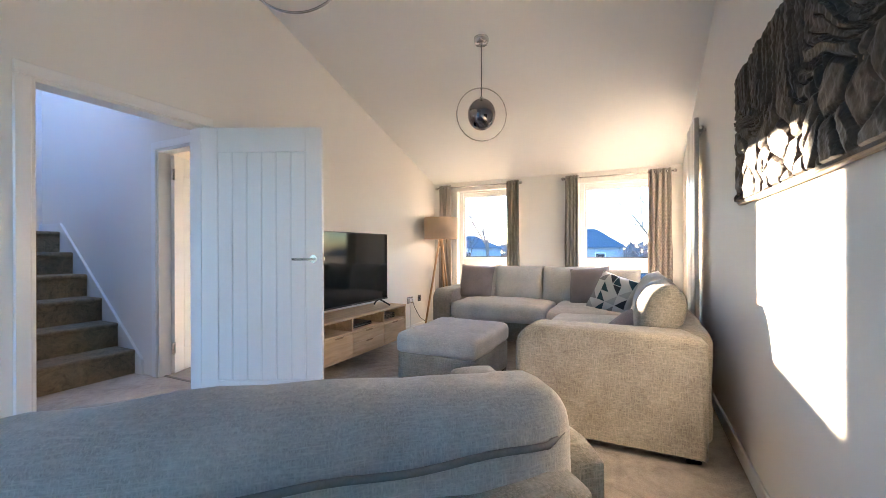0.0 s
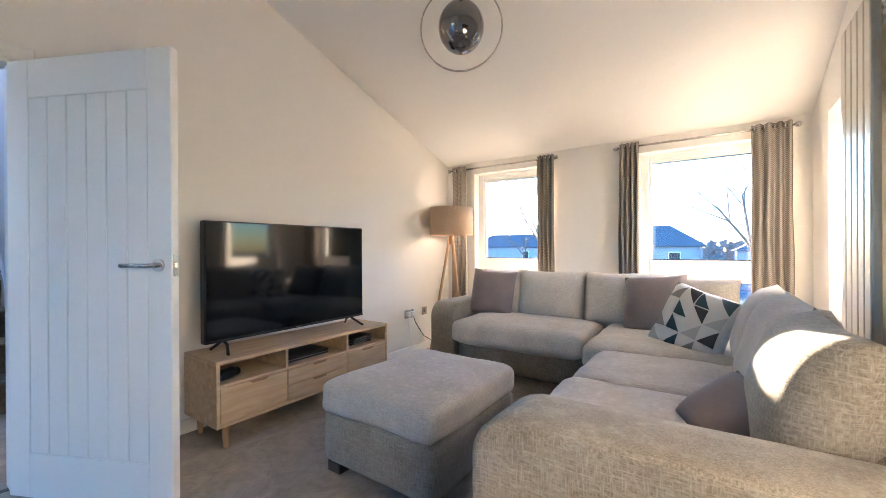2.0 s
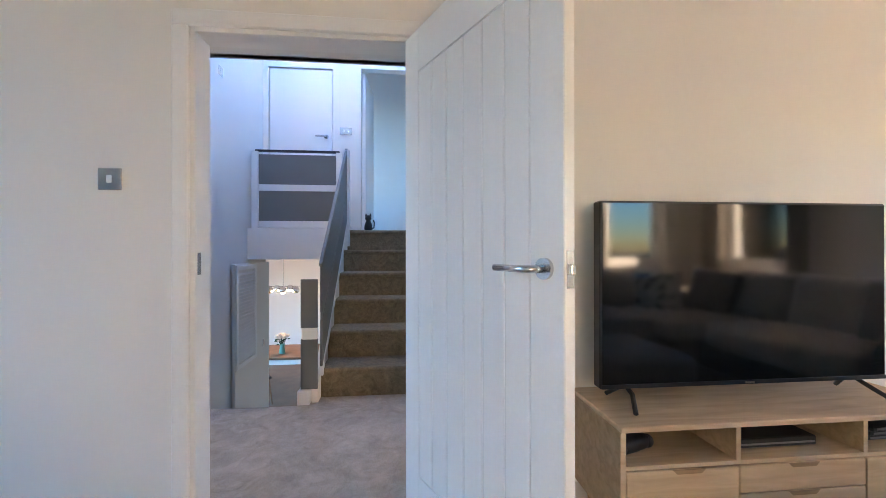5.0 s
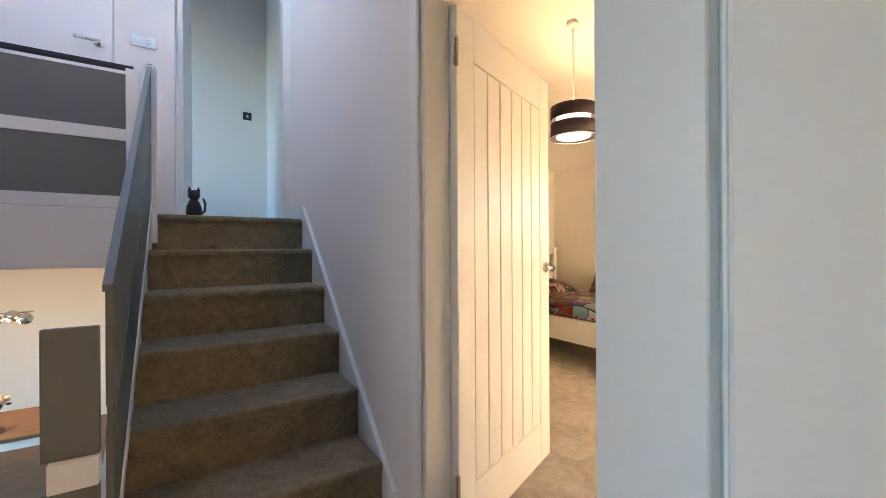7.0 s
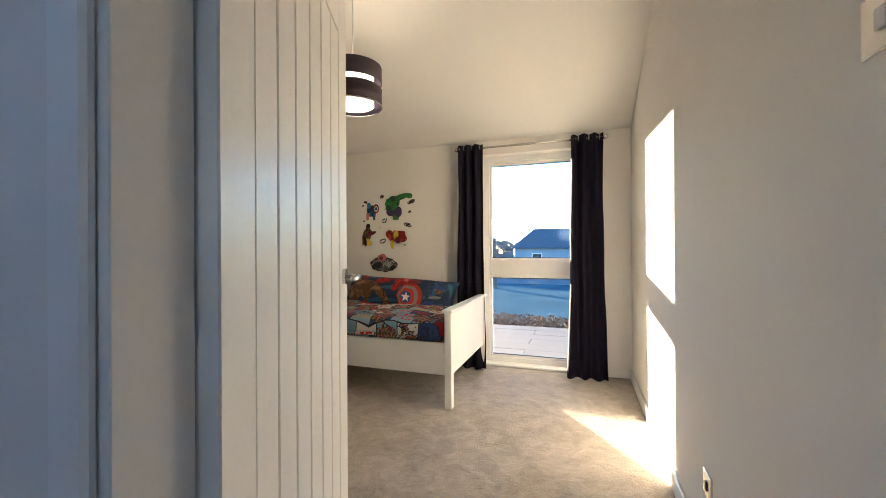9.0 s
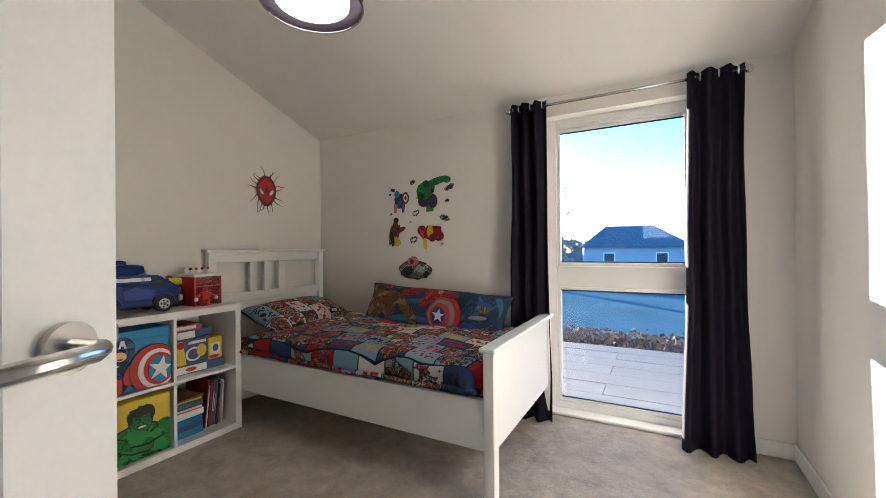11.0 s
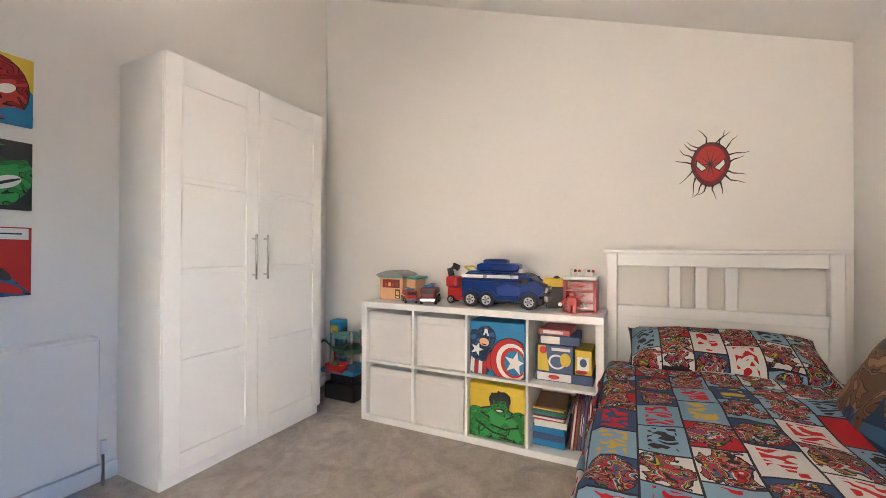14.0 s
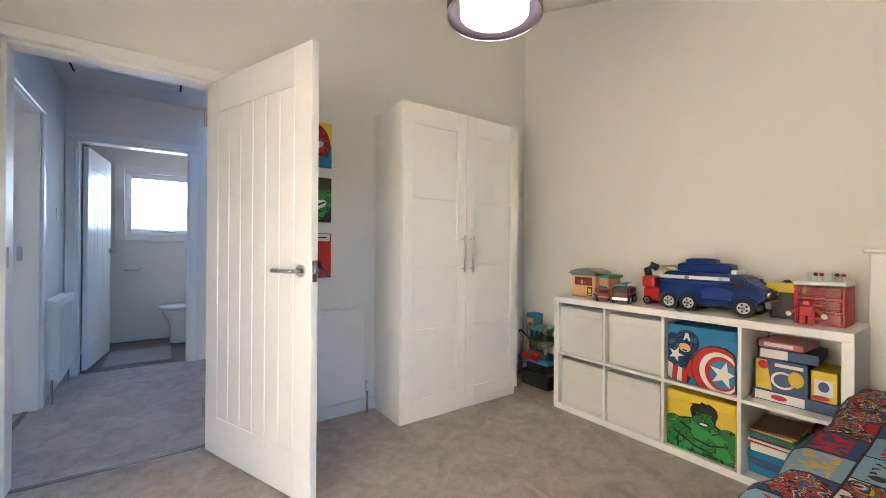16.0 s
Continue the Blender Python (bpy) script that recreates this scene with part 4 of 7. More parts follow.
def bare_tree(x, y, z, height, seed, label, lean=0.0):
    e = thing("bare_tree", x, y, z, 0, label, "tree", "bare winter trees")
    rng = random.Random(seed)
    trunk, twigs = bmesh.new(), bmesh.new()

    def grow(bm, p, d, length, r, depth):
        q = p + d * length
        rod(p, q, r, r * 0.65, n=6 if depth > 1 else 3, bm=bm)
        if depth == 0:
            return
        for _ in range(3 if depth > 1 else 4):
            nd = (d + Vector((rng.uniform(-1, 1), rng.uniform(-1, 1), rng.uniform(-0.35, 0.6))) * 0.75).normalized()
            grow(twigs, p + d * length * rng.uniform(0.55, 1.0), nd, length * rng.uniform(0.55, 0.8), r * 0.5, depth - 1)

    grow(trunk, Vector((0, 0, 0)), Vector((lean, 0, 1)).normalized(), height * 0.36, height * 0.018, 5)
    part("trunk", trunk, BARK, e)
    part("branches", twigs, BARK, e)
    return e


bare_tree(-7.1, 20, -0.75, 6.6, 3, "bare leafless tree on the lawn")
bare_tree(-10.2, 25, -0.95, 4.6, 8, "bare leafless tree on the lawn")
bare_tree(1.3, 15, -0.55, 5.4, 5, "bare leafless tree on the lawn", -0.35)
bare_tree(-0.8, 38, -1.4, 4.0, 21, "bare leafless tree by the road")


# ---- living room ----
def seam(pts, parent, r=0.005):
    return part("piping", tube(pts, r, 6), PIPE, parent, smooth=True)


def arm_block(w, depth, height, seed, round_=0.13):
    """A padded slab arm along local y; its front top corner, at y = depth, is broadly rounded and its edges soft."""
    prof = [(0.0, 0.05), (depth, 0.05)]
    prof += [(depth - round_ + round_ * math.cos(a), height - round_ + round_ * math.sin(a)) for a in (radians(9 * k) for k in range(11))]
    prof += [(depth * f, height) for f in (0.7, 0.5, 0.3, 0.1)] + [(0.0, height - 0.03)]
    bm = bmesh.new()
    rows = []
    inset = ((-0.5, 0.030), (-0.5, 0.008), (-0.46, 0.0), (-0.2, -0.004), (0.2, -0.004), (0.46, 0.0), (0.5, 0.008), (0.5, 0.030))
    cy, cz = depth / 2, height / 2
    for u, s in inset:
        ring = []
        for y, z in prof:
            d = Vector((y - cy, z - cz))
            y2, z2 = y - math.copysign(min(s, abs(d.x)), d.x) * (1 if abs(d.x) > cy - round_ else 0), z - (s if z > height * 0.8 else 0)
            x = u * w if abs(u) < 0.5 or s < 0.02 else u * w * 0.94
            p = Vector((x, y2, z2))
            p += Vector(noise.noise_vector(Vector((x * 4 + seed, y2 * 4, z2 * 4)))) * 0.005
            ring.append(bm.verts.new(p))
        rows.append(ring)
    for ra, rb in zip(rows, rows[1:]):
        for k in range(len(prof)):
            bm.faces.new((ra[k], ra[(k + 1) % len(prof)], rb[(k + 1) % len(prof)], rb[k]))
    bm.faces.new(rows[0])
    bm.faces.new(rows[-1][::-1])
    return bm


def foot(parent, x, y, s=0.07):
    part("foot", box(x - s / 2, x + s / 2, y - s / 2, y + s / 2, 0, 0.06, 0.006), FOOTDARK, parent, "dark wooden block foot")


# corner sofa along the side wall and under the windows
sofa = thing("corner_sofa", 0, 0, 0, 0, "grey beige woven corner sofa with loose back cushions", "sofa")
part("near_arm", arm_block(0.24, 0.98, 0.665, 1.0), SOFA_SHADED, sofa, "broad padded arm", True).matrix_basis = pose(0.325, 2.465, 0.0, 0, 0, 90)
part("far_arm", arm_block(0.24, 0.86, 0.63, 4.0), SOFA_SHADED, sofa, "padded arm", True).matrix_basis = pose(-2.12, 5.16, 0.0, 0, 0, 180)
part("base", soft(0.92, 2.0, 0.30, 0.03, 0.0, 6, (-0.14, 3.52, 0.05), wrinkle=0.003), SOFA_SHADED, sofa, smooth=True)
part("base", soft(1.95, 0.80, 0.30, 0.03, 0.0, 6, (-1.05, 4.80, 0.05), wrinkle=0.003), SOFA_SHADED, sofa, smooth=True)
part("corner_base", soft(0.98, 0.98, 0.30, 0.03, 0.0, 6, (-0.10, 4.70, 0.05), wrinkle=0.003), SOFA_SHADED, sofa, smooth=True)
part("back_frame", soft(0.20, 2.7, 0.62, 0.07, 0.0, 10, (0.285, 3.86, 0.05)), SOFA_SHADED, sofa, smooth=True)
part("back_frame", soft(2.45, 0.18, 0.60, 0.07, 0.0, 10, (-0.86, 5.06, 0.05)), SOFA_SHADED, sofa, smooth=True)
part("seat_cushion", soft(0.86, 0.68, 0.20, 0.06, 0.035, 12, (-0.26, 2.95, 0.31), seed=2), SOFA_LIT, sofa, smooth=True)
part("seat_cushion", soft(0.86, 0.66, 0.19, 0.06, 0.035, 12, (-0.26, 3.61, 0.31), seed=5), SOFA_LIT, sofa, smooth=True)
part("seat_cushion", soft(0.92, 0.95, 0.19, 0.06, 0.03, 12, (-0.36, 4.48, 0.31), seed=8), SOFA_LIT, sofa, smooth=True)
part("seat_cushion", soft(1.12, 0.70, 0.19, 0.06, 0.035, 12, (-1.42, 4.56, 0.31), seed=11), SOFA_LIT, sofa, smooth=True)
# loose back cushions
for x, w, yaw, sd in ((-1.80, 0.46, 3, 27.0), (-1.33, 0.64, 2, 3.0), (-0.74, 0.62, -3, 6.0)):
    part("back_cushion", pillow(w, 0.48, 0.30, pose(x, 4.92, 0.675, -12, 0, yaw), seed=sd), SOFA_LIT, sofa, smooth=True)
part("back_cushion", pillow(0.56, 0.44, 0.28, pose(-0.22, 4.90, 0.665, -12, 0, -14), seed=9), SOFA_SHADED, sofa, smooth=True)
for y, sd in ((3.98, 12.0), (3.42, 15.0), (2.90, 18.0)):
    part("back_cushion", pillow(0.61, 0.48, 0.27, pose(0.13, y, 0.68, -14, 0, -90 + (sd % 4)), seed=sd), SOFA_LIT if sd < 17 else SOFA_SHADED, sofa, smooth=True)
seam([(-0.62 + 0.02, 2.36, 0.10), (-0.635, 2.365, 0.45), (-0.60, 2.365, 0.60)], sofa, 0.004)
for fx, fy in ((-0.52, 2.44), (0.27, 2.44), (-2.16, 4.38), (-2.16, 5.1), (-0.5, 4.3), (0.3, 5.05)):
    foot(sofa, fx, fy)


def scatter(name, w, h, t, m, material, label, group="scatter cushions", seed=0.0):
    e = thing(name, 0, 0, 0, 0, label, "cushion", group)
    part("cover", pillow(w, h, t, m, seed=seed), material, e, smooth=True)
    return e


scatter("scatter_cushion", 0.44, 0.44, 0.17, pose(-1.83, 4.73, 0.70, -18, 4, 6), MAUVE, "mauve grey velvet cushion leaning on the sofa back", seed=1)
scatter("scatter_cushion", 0.46, 0.44, 0.17, pose(-0.47, 4.64, 0.70, -20, -6, -20), MAUVE, "mauve grey velvet cushion leaning in the sofa corner", seed=4)
scatter("scatter_cushion", 0.32, 0.27, 0.13, pose(-0.06, 2.93, 0.575, -50, 10, -66), MAUVE, "small mauve grey cushion lying on the sofa seat", seed=7)

# cushion with a triangle patchwork
tri_w = thing("patterned_cushion", 0, 0, 0, 0, "white cushion printed with grey, black and teal triangles", "cushion", "scatter cushions")
tm = pose(-0.20, 4.28, 0.645, -26, 12, -36)
part("cover", pillow(0.48, 0.44, 0.16, tm, seed=2), mat("white_cotton", (0.62, 0.60, 0.57), 0.9, scale=20, var=0.05), tri_w, smooth=True)
TRI = [mat("grey_triangle_print", (0.24, 0.23, 0.22), 0.9, scale=20, var=0.06), mat("black_triangle_print", (0.035, 0.035, 0.04), 0.9, scale=20, var=0.06),
       mat("teal_triangle_print", (0.025, 0.06, 0.075), 0.9, scale=20, var=0.06), mat("light_triangle_print", (0.42, 0.41, 0.39), 0.9, scale=20, var=0.06)]


def on_pillow(x, z, w, h, t, lift=0.005):
    u, v = 2 * x / w, 2 * z / h
    u, v = max(-0.999, min(0.999, u)), max(-0.999, min(0.999, v))
    return Vector((x * (1 - 0.05 * (1 - v * v)), -t / 2 * ((1 - abs(u) ** 3.2) * (1 - abs(v) ** 3.2)) ** 0.5 - lift, z * (1 - 0.05 * (1 - u * u))))


rng = random.Random(4)
cell = 0.105
for i in range(-2, 2):
    for j in range(-2, 2):
        x0, z0 = i * cell + 0.004, j * cell + 0.004
        x1, z1 = x0 + cell - 0.008, z0 + cell - 0.008
        pick = rng.random()
        if pick < 0.15:
            continue
        corners = rng.choice([((x0, z0), (x1, z0), (x0, z1)), ((x1, z0), (x1, z1), (x0, z1)), ((x0, z0), (x1, z0), (x1, z1)), ((x0, z0), (x1, z1), (x0, z1))])
        bm = bmesh.new()
        n = 6
        pts = {}
        a, b, c = [Vector(q) for q in corners]
        for p in range(n + 1):
            for q in range(n + 1 - p):
                f = a + (b - a) * p / n + (c - a) * q / n
                pos = on_pillow(f.x, f.y, 0.48, 0.44, 0.16)
                pos += Vector(noise.noise_vector(Vector((pos.x * 5 + 2, pos.z * 5, -1)))) * 0.012
                pts[p, q] = bm.verts.new(tm @ pos)
        for p in range(n):
            for q in range(n - p):
                bm.faces.new((pts[p, q], pts[p + 1, q], pts[p, q + 1]))
                if p + q < n - 1:
                    bm.faces.new((pts[p + 1, q], pts[p + 1, q + 1], pts[p, q + 1]))
        part("triangle_patch", bm, rng.choice(TRI), tri_w, smooth=True)

# ottoman
ott = thing("ottoman", -1.38, 3.08, 0, 0, "grey beige woven storage footstool with dark block feet", "ottoman")
part("base", soft(0.685, 0.80, 0.25, 0.03, 0.0, 8, (0, 0, 0.055), wrinkle=0.003), SOFA_SHADED, ott, smooth=True)
part("lid", soft(0.71, 0.835, 0.16, 0.05, 0.02, 14, (0, 0, 0.295), seed=3), SOFA_LIT, ott, smooth=True)
for sx in (-0.28, 0.28):
    for sy in (-0.34, 0.34):
        foot(ott, sx, sy, 0.09)

# two-seater turned towards the screen
s2 = thing("two_seat_sofa", -0.505, 0.545, 0, 42, "grey beige woven two seat sofa with a loose back cushion", "sofa")
part("arm", arm_block(0.17, 0.84, 0.61, 7.0, 0.10), SOFA_SHADED, s2, "padded arm", True).matrix_basis = pose(0.595, 0.10, 0.0)
part("arm", arm_block(0.22, 0.92, 0.61, 9.0), SOFA_SHADED, s2, "padded arm", True).matrix_basis = pose(-0.70, 0.02, 0.0)
part("base", soft(1.16, 0.86, 0.30, 0.03, 0, 6, (-0.04, 0.46, 0.05), wrinkle=0.003), SOFA_SHADED, s2, smooth=True)
part("back_frame", soft(1.18, 0.20, 0.58, 0.06, 0, 10, (-0.04, 0.02, 0.05)), SOFA_SHADED, s2, smooth=True)
part("seat_cushion", soft(1.12, 0.72, 0.19, 0.06, 0.03, 12, (-0.04, 0.52, 0.31), seed=21), SOFA_LIT, s2, smooth=True)
bc = part("back_cushion", soft(1.22, 0.24, 0.455, 0.09, 0.03, 16, (-0.06, 0.14, 0.345), wrinkle=0.012, seed=14, side=0.02), SOFA_LIT, s2, "plump loose back cushion", True)
pp = [(-0.655, 0.10, 0.70), (-0.64, 0.05, 0.70)] + [(-0.58 + 1.04 * k / 22, 0.010 - 0.022 * math.sin(math.pi * k / 22) ** 0.6, 0.70 - 0.004 * math.sin(k * 0.9)) for k in range(23)] + [(0.52, 0.05, 0.70), (0.535, 0.10, 0.70)]
part("piping", tube(pp, 0.0075, 6), PIPE, bc, smooth=True)
for sx in (-0.58, 0.50):
    for sy in (0.06, 0.80):
        foot(s2, sx, sy)

# television stand
st = thing("tv_stand", -2.525, 3.135, 0, 0, "pale oak television stand with open shelves, drawers and tapered legs", "tv stand")
L2, D2 = 0.68, 0.195
part("top", box(-D2, D2 + 0.004, -L2, L2, 0.482, 0.502, 0.004), OAK, st)
part("side", box(-D2, D2, -L2, -L2 + 0.02, 0.13, 0.482, 0.002), OAK, st)
part("side", box(-D2, D2, L2 - 0.02, L2, 0.13, 0.482, 0.002), OAK, st)
part("bottom", box(-D2, D2, -L2 + 0.02, L2 - 0.02, 0.13, 0.15, 0.002), OAK, st)
part("back", box(-D2, -D2 + 0.01, -L2 + 0.02, L2 - 0.02, 0.15, 0.482), OAKSHADE, st)
part("shelf", box(-D2 + 0.01, D2 - 0.004, -L2 + 0.02, L2 - 0.02, 0.352, 0.366, 0.001), OAK, st)
for y in (-0.245, 0.255):
    part("divider", box(-D2 + 0.01, D2 - 0.003, y - 0.009, y + 0.009, 0.366, 0.482, 0.001), OAK, st)


def front(y0, y1, z0, z1, notch):
    d = part("drawer_front", box(D2 - 0.018, D2, y0, y1, z0, z1, 0.002), OAK, st)
    c = (y0 + y1) / 2
    # thin dark plate painted as the shade inside a cut notch
    part("finger_notch", prism([(-0.06, 0), (-0.045, -0.014), (0.045, -0.014), (0.06, 0)], 0.003, m=Matrix.Translation((D2 - 0.001, c + notch, z1 - 0.001)) @ Matrix(((0, 0, 1, 0), (1, 0, 0, 0), (0, 1, 0, 0), (0, 0, 0, 1)))), OAKSHADE, d)


front(-L2 + 0.023, -0.247, 0.153, 0.348, 0.02)
front(-0.241, 0.251, 0.253, 0.348, 0.0)
front(-0.241, 0.251, 0.153, 0.249, 0.0)
front(0.257, L2 - 0.023, 0.153, 0.348, 0.0)
for sy in (-L2 + 0.07, L2 - 0.07):
    for sx in (-D2 + 0.05, D2 - 0.05):
        part("leg", rod((sx, sy, 0.13), (sx + (0.01 if sx > 0 else -0.01), sy, 0.0), 0.022, 0.013, 12), OAKZ, st, smooth=True)

bx = thing("set_top_box", -2.50, 3.10, 0.368, 0, "flat black set top box on the stand's middle shelf", "set top box")
part("case", box(-0.10, 0.10, -0.17, 0.17, 0, 0.035, 0.004), BLACK, bx)
part("front_strip", box(0.1, 0.102, -0.16, 0.16, 0.012, 0.018), GREYP, bx)
for k in range(3):
    g = thing("game_case", -2.50, 3.60 + 0.004 * k, 0.368 + 0.018 * k, 3 * k, "black plastic disc case stacked on the stand's shelf", "disc case", "disc cases")
    part("case", box(-0.09, 0.09, -0.11, 0.11, 0, 0.016, 0.002), BLACK, g)
    part("spine_label", box(0.09, 0.0905, -0.09, 0.05, 0.004, 0.012), GREYP, g)
rc = thing("game_controller", -2.44, 2.56, 0.368, 20, "black game controller on the stand's shelf", "controller")
part("body", soft(0.06, 0.15, 0.05, 0.02, 0.005, 6, (0, 0, 0), wrinkle=0.001), BLACK, rc, smooth=True)
part("grip", ball((0.01, 0.07, 0.022), 0.024), BLACK, rc, smooth=True)
part("grip", ball((0.01, -0.07, 0.022), 0.024), BLACK, rc, smooth=True)

tv = thing("television", -2.51, 3.09, 0.502, 0, "large black flat screen television on splayed feet", "television")
part("casing", box(-0.045, 0.008, -0.617, 0.617, 0.065, 0.785, 0.006), BLACK, tv)
part("screen", box(0.008, 0.0105, -0.607, 0.607, 0.083, 0.776), SCREEN, tv, "glossy dark screen")
part("bezel", box(0.0085, 0.013, -0.612, 0.612, 0.067, 0.083, 0.001), BLACK, tv)
part("badge", box(0.013, 0.0135, -0.02, 0.02, 0.070, 0.078), CHROME, tv)
for sy in (-0.50, 0.50):
    o = 0.03 if sy < 0 else -0.03
    part("foot", tube([(0.10, sy - o, 0.008), (0.03, sy, 0.05), (-0.02, sy, 0.07), (-0.06, sy, 0.05), (-0.11, sy - o, 0.008)], 0.009, 8), BLACK, tv)

# floor lamp
fl = thing("floor_lamp", -2.47, 5.0, 0, 0, "wooden tripod floor lamp with a tan linen drum shade", "floor lamp")
part("shade", lathe([(0.235, 1.26), (0.235, 1.56), (0.229, 1.56), (0.229, 1.26)], 40, closed=True), LINEN, fl, "tan linen drum shade", True)
for a in (100, 215, 335):
    c, s = math.cos(radians(a)), math.sin(radians(a))
    part("leg", rod((0.235 * c, 0.235 * s, 0.0), (0.02 * c, 0.02 * s, 1.24), 0.013, 0.016, 10), OAKZ, fl, smooth=True)
part("hub", rod((0, 0, 1.16), (0, 0, 1.26), 0.032, n=16), OAKZ, fl)
part("stem", rod((0, 0, 1.26), (0, 0, 1.36), 0.008), CHROME, fl)
part("bulb", ball((0, 0, 1.40), 0.035), BULB, fl, smooth=True)
lampl = new("floor_lamp_light", bpy.data.lights.new("floor_lamp_light", "POINT"))
lampl.data.energy, lampl.data.color, lampl.data.shadow_soft_size = 0.028, (1.0, 0.72, 0.42), 0.04
lampl.location = (-2.47, 5.0, 1.33)


# pendants
def pendant(x, y, z, label):
    top = ceil_z(y)
    e = thing("pendant_lamp", x, y, z, 0, label, "pendant lamp", "living room pendants")
    part("globe", ball((0, 0, 0), 0.116, u=32, v=20, sz=1.12), SMOKE, e, "smoked mirror glass globe", True)
    ring = [(0.222 * math.cos(2 * math.pi * k / 48) * 0.82, 0.222 * math.cos(2 * math.pi * k / 48) * 0.45, 0.222 * math.sin(2 * math.pi * k / 48)) for k in range(49)]
    part("ring", tube(ring, 0.0045, 6), CHROME, e, "thin chrome hoop", True)
    part("cap", rod((0, 0, 0.125), (0, 0, 0.145), 0.022, 0.015), CHROME, e)
    part("flex", rod((0, 0, 0.145), (0, 0, top - z - 0.02), 0.003, n=6), BLACK, e)
    part("ceiling_rose", lathe([(0.0, -0.045), (0.05, -0.045), (0.062, -0.02), (0.062, 0.01), (0.0, 0.01)], 24, at=(0, 0, top - z)), CHROME, e, smooth=True)
    return e


pendant(-1.15, 3.10, 2.24, "smoked glass globe pendant inside a chrome hoop")
pendant(-1.16, 1.10, 2.24, "smoked glass globe pendant inside a chrome hoop")

# vertical radiator
vr = thing("vertical_radiator", XR - 0.075, 3.63, 0.32, 0, "tall champagne metal vertical radiator on the wall", "radiator")
for k in range(5):
    part("tube_panel", box(-0.012, 0.022, k * 0.092, k * 0.092 + 0.082, 0, 1.82, 0.008, seg=2), RADGREY, vr)
for z in (0.08, 1.70):
    part("header", box(0.022, 0.046, 0.0, 0.45, z, z + 0.05, 0.004), RADGREY, vr)
    br = part("wall_bracket", rod((0.03, 0.06, z + 0.03), (0.075, 0.06, z + 0.03), 0.012), CHROME, vr)
part("bleed_valve", rod((0.03, -0.02, 1.73), (0.03, 0.005, 1.73), 0.012), CHROME, vr)
for y in (0.05, 0.40):
    part("pipe", rod((0.03, y, 0.0), (0.03, y, -0.318), 0.008), CHROME, vr)

# carved relief
art = thing("carved_relief", XR - 0.004, 1.72, 1.66, 0, "dark carved wooden relief hung on the wall", "carving")
part("board", box(-0.028, 0.0, -0.74, 0.74, -0.325, 0.325, 0.004), ARTEDGE, art, "paler wooden edge")
NY, NZ = 340, 150
vn, fn = [], []
for i in range(NY + 1):
    for j in range(NZ + 1):
        y, z = -0.735 + 1.47 * i / NY, -0.32 + 0.64 * j / NZ
        f = (z + 0.32) / 0.64
        wob = noise.noise(Vector((y * 3, z * 3, 1.7)))
        up = min(1.0, max(0.0, (f - 0.42 + 0.25 * wob - 0.12 * y) * 6))
        q = Vector((y * (21 - 12 * (1 - up)) + wob * 1.2, z * (4.0 + 4.5 * (1 - up)) + wob, 0.4))
        spread, seeds = noise.voronoi(q)
        near_, far_ = spread[:2]
        tone = noise.noise(seeds[0] * 3.1)
        gap = min(1.0, max(0.0, far_ - near_ - 0.04) * 5.0)
        # veins of each leaf run their own way
        way = 6.0 * tone
        vein = math.sin((y * math.cos(way) + z * math.sin(way)) * (150 if up > 0.5 else 110) + 4 * wob)
        d = 0.003 + (0.016 + 0.008 * tone) * gap ** 0.55 + 0.0016 * vein * gap
        d += 0.006 * max(0.0, noise.noise(q * 0.7)) + 0.002 * noise.noise(Vector((y * 60, z * 60, 4.0)))
        edge = min(i, NY - i, j, NZ - j)
        if edge < 3:
            d = 0.004 + edge * 0.002
        vn.append((-0.026 - d, y, z))
for i in range(NY):
    for j in range(NZ):
        a = i * (NZ + 1) + j
        fn.append((a, a + 1, a + NZ + 2, a + NZ + 1))
me = bpy.data.meshes.new("carving")
me.from_pydata(vn, [], fn)
me.materials.append(ARTW)
carv = new("carving", me)
carv.parent = art


# ---- switches and sockets ----
def plate(name, m, w, h, face, label, kind_="switch", toggles=1):
    """A thin plate on a wall; local x along the wall, z up, -y towards the room."""
    e = new(name)
    e.matrix_basis = m
    tagged(e, label, kind_)
    part("plate", box(-w / 2, w / 2, -0.007, 0, -h / 2, h / 2, 0.002), face, e)
    for k in range(toggles):
        x = (k - (toggles - 1) / 2) * w / max(toggles, 1) * 0.8
        part("rocker" if kind_ == "switch" else "outlet", box(x - 0.010, x + 0.010, -0.011, -0.007, -0.016, 0.016, 0.002), INK if face is CHROME and kind_ == "socket" else WHITE, e)
    return e


plate("light_switch", pose(XTV, 0.585, 1.38, 0, 0, 90), 0.086, 0.086, CHROME, "brushed steel light switch on the wall")
plate("wall_socket", pose(XTV, 4.60, 0.43, 0, 0, 90), 0.146, 0.086, CHROME, "brushed steel double socket with a white plug", "socket", 2)
plate("wall_socket", pose(XTV, 4.86, 0.43, 0, 0, 90), 0.086, 0.086, CHROME, "brushed steel aerial socket", "socket", 1)
plug = thing("plug", XTV + 0.011, 4.635, 0.43, 0, "white mains plug with a black cable to the lamp", "plug")
part("body", box(0, 0.035, -0.024, 0.024, -0.024, 0.024, 0.006), WHITE, plug)
part("cable", tube([(0.02, 0, -0.02), (0.03, 0.03, -0.10), (0.04, 0.16, -0.26), (0.06, 0.28, -0.33), (0.08, 0.34, -0.41)], 0.004, 6), BLACK, plug, "thin black cable", True)
plug2 = thing("plug", XTV + 0.011, 4.565, 0.43, 0, "white mains plug with a white cable down to the floor", "plug")
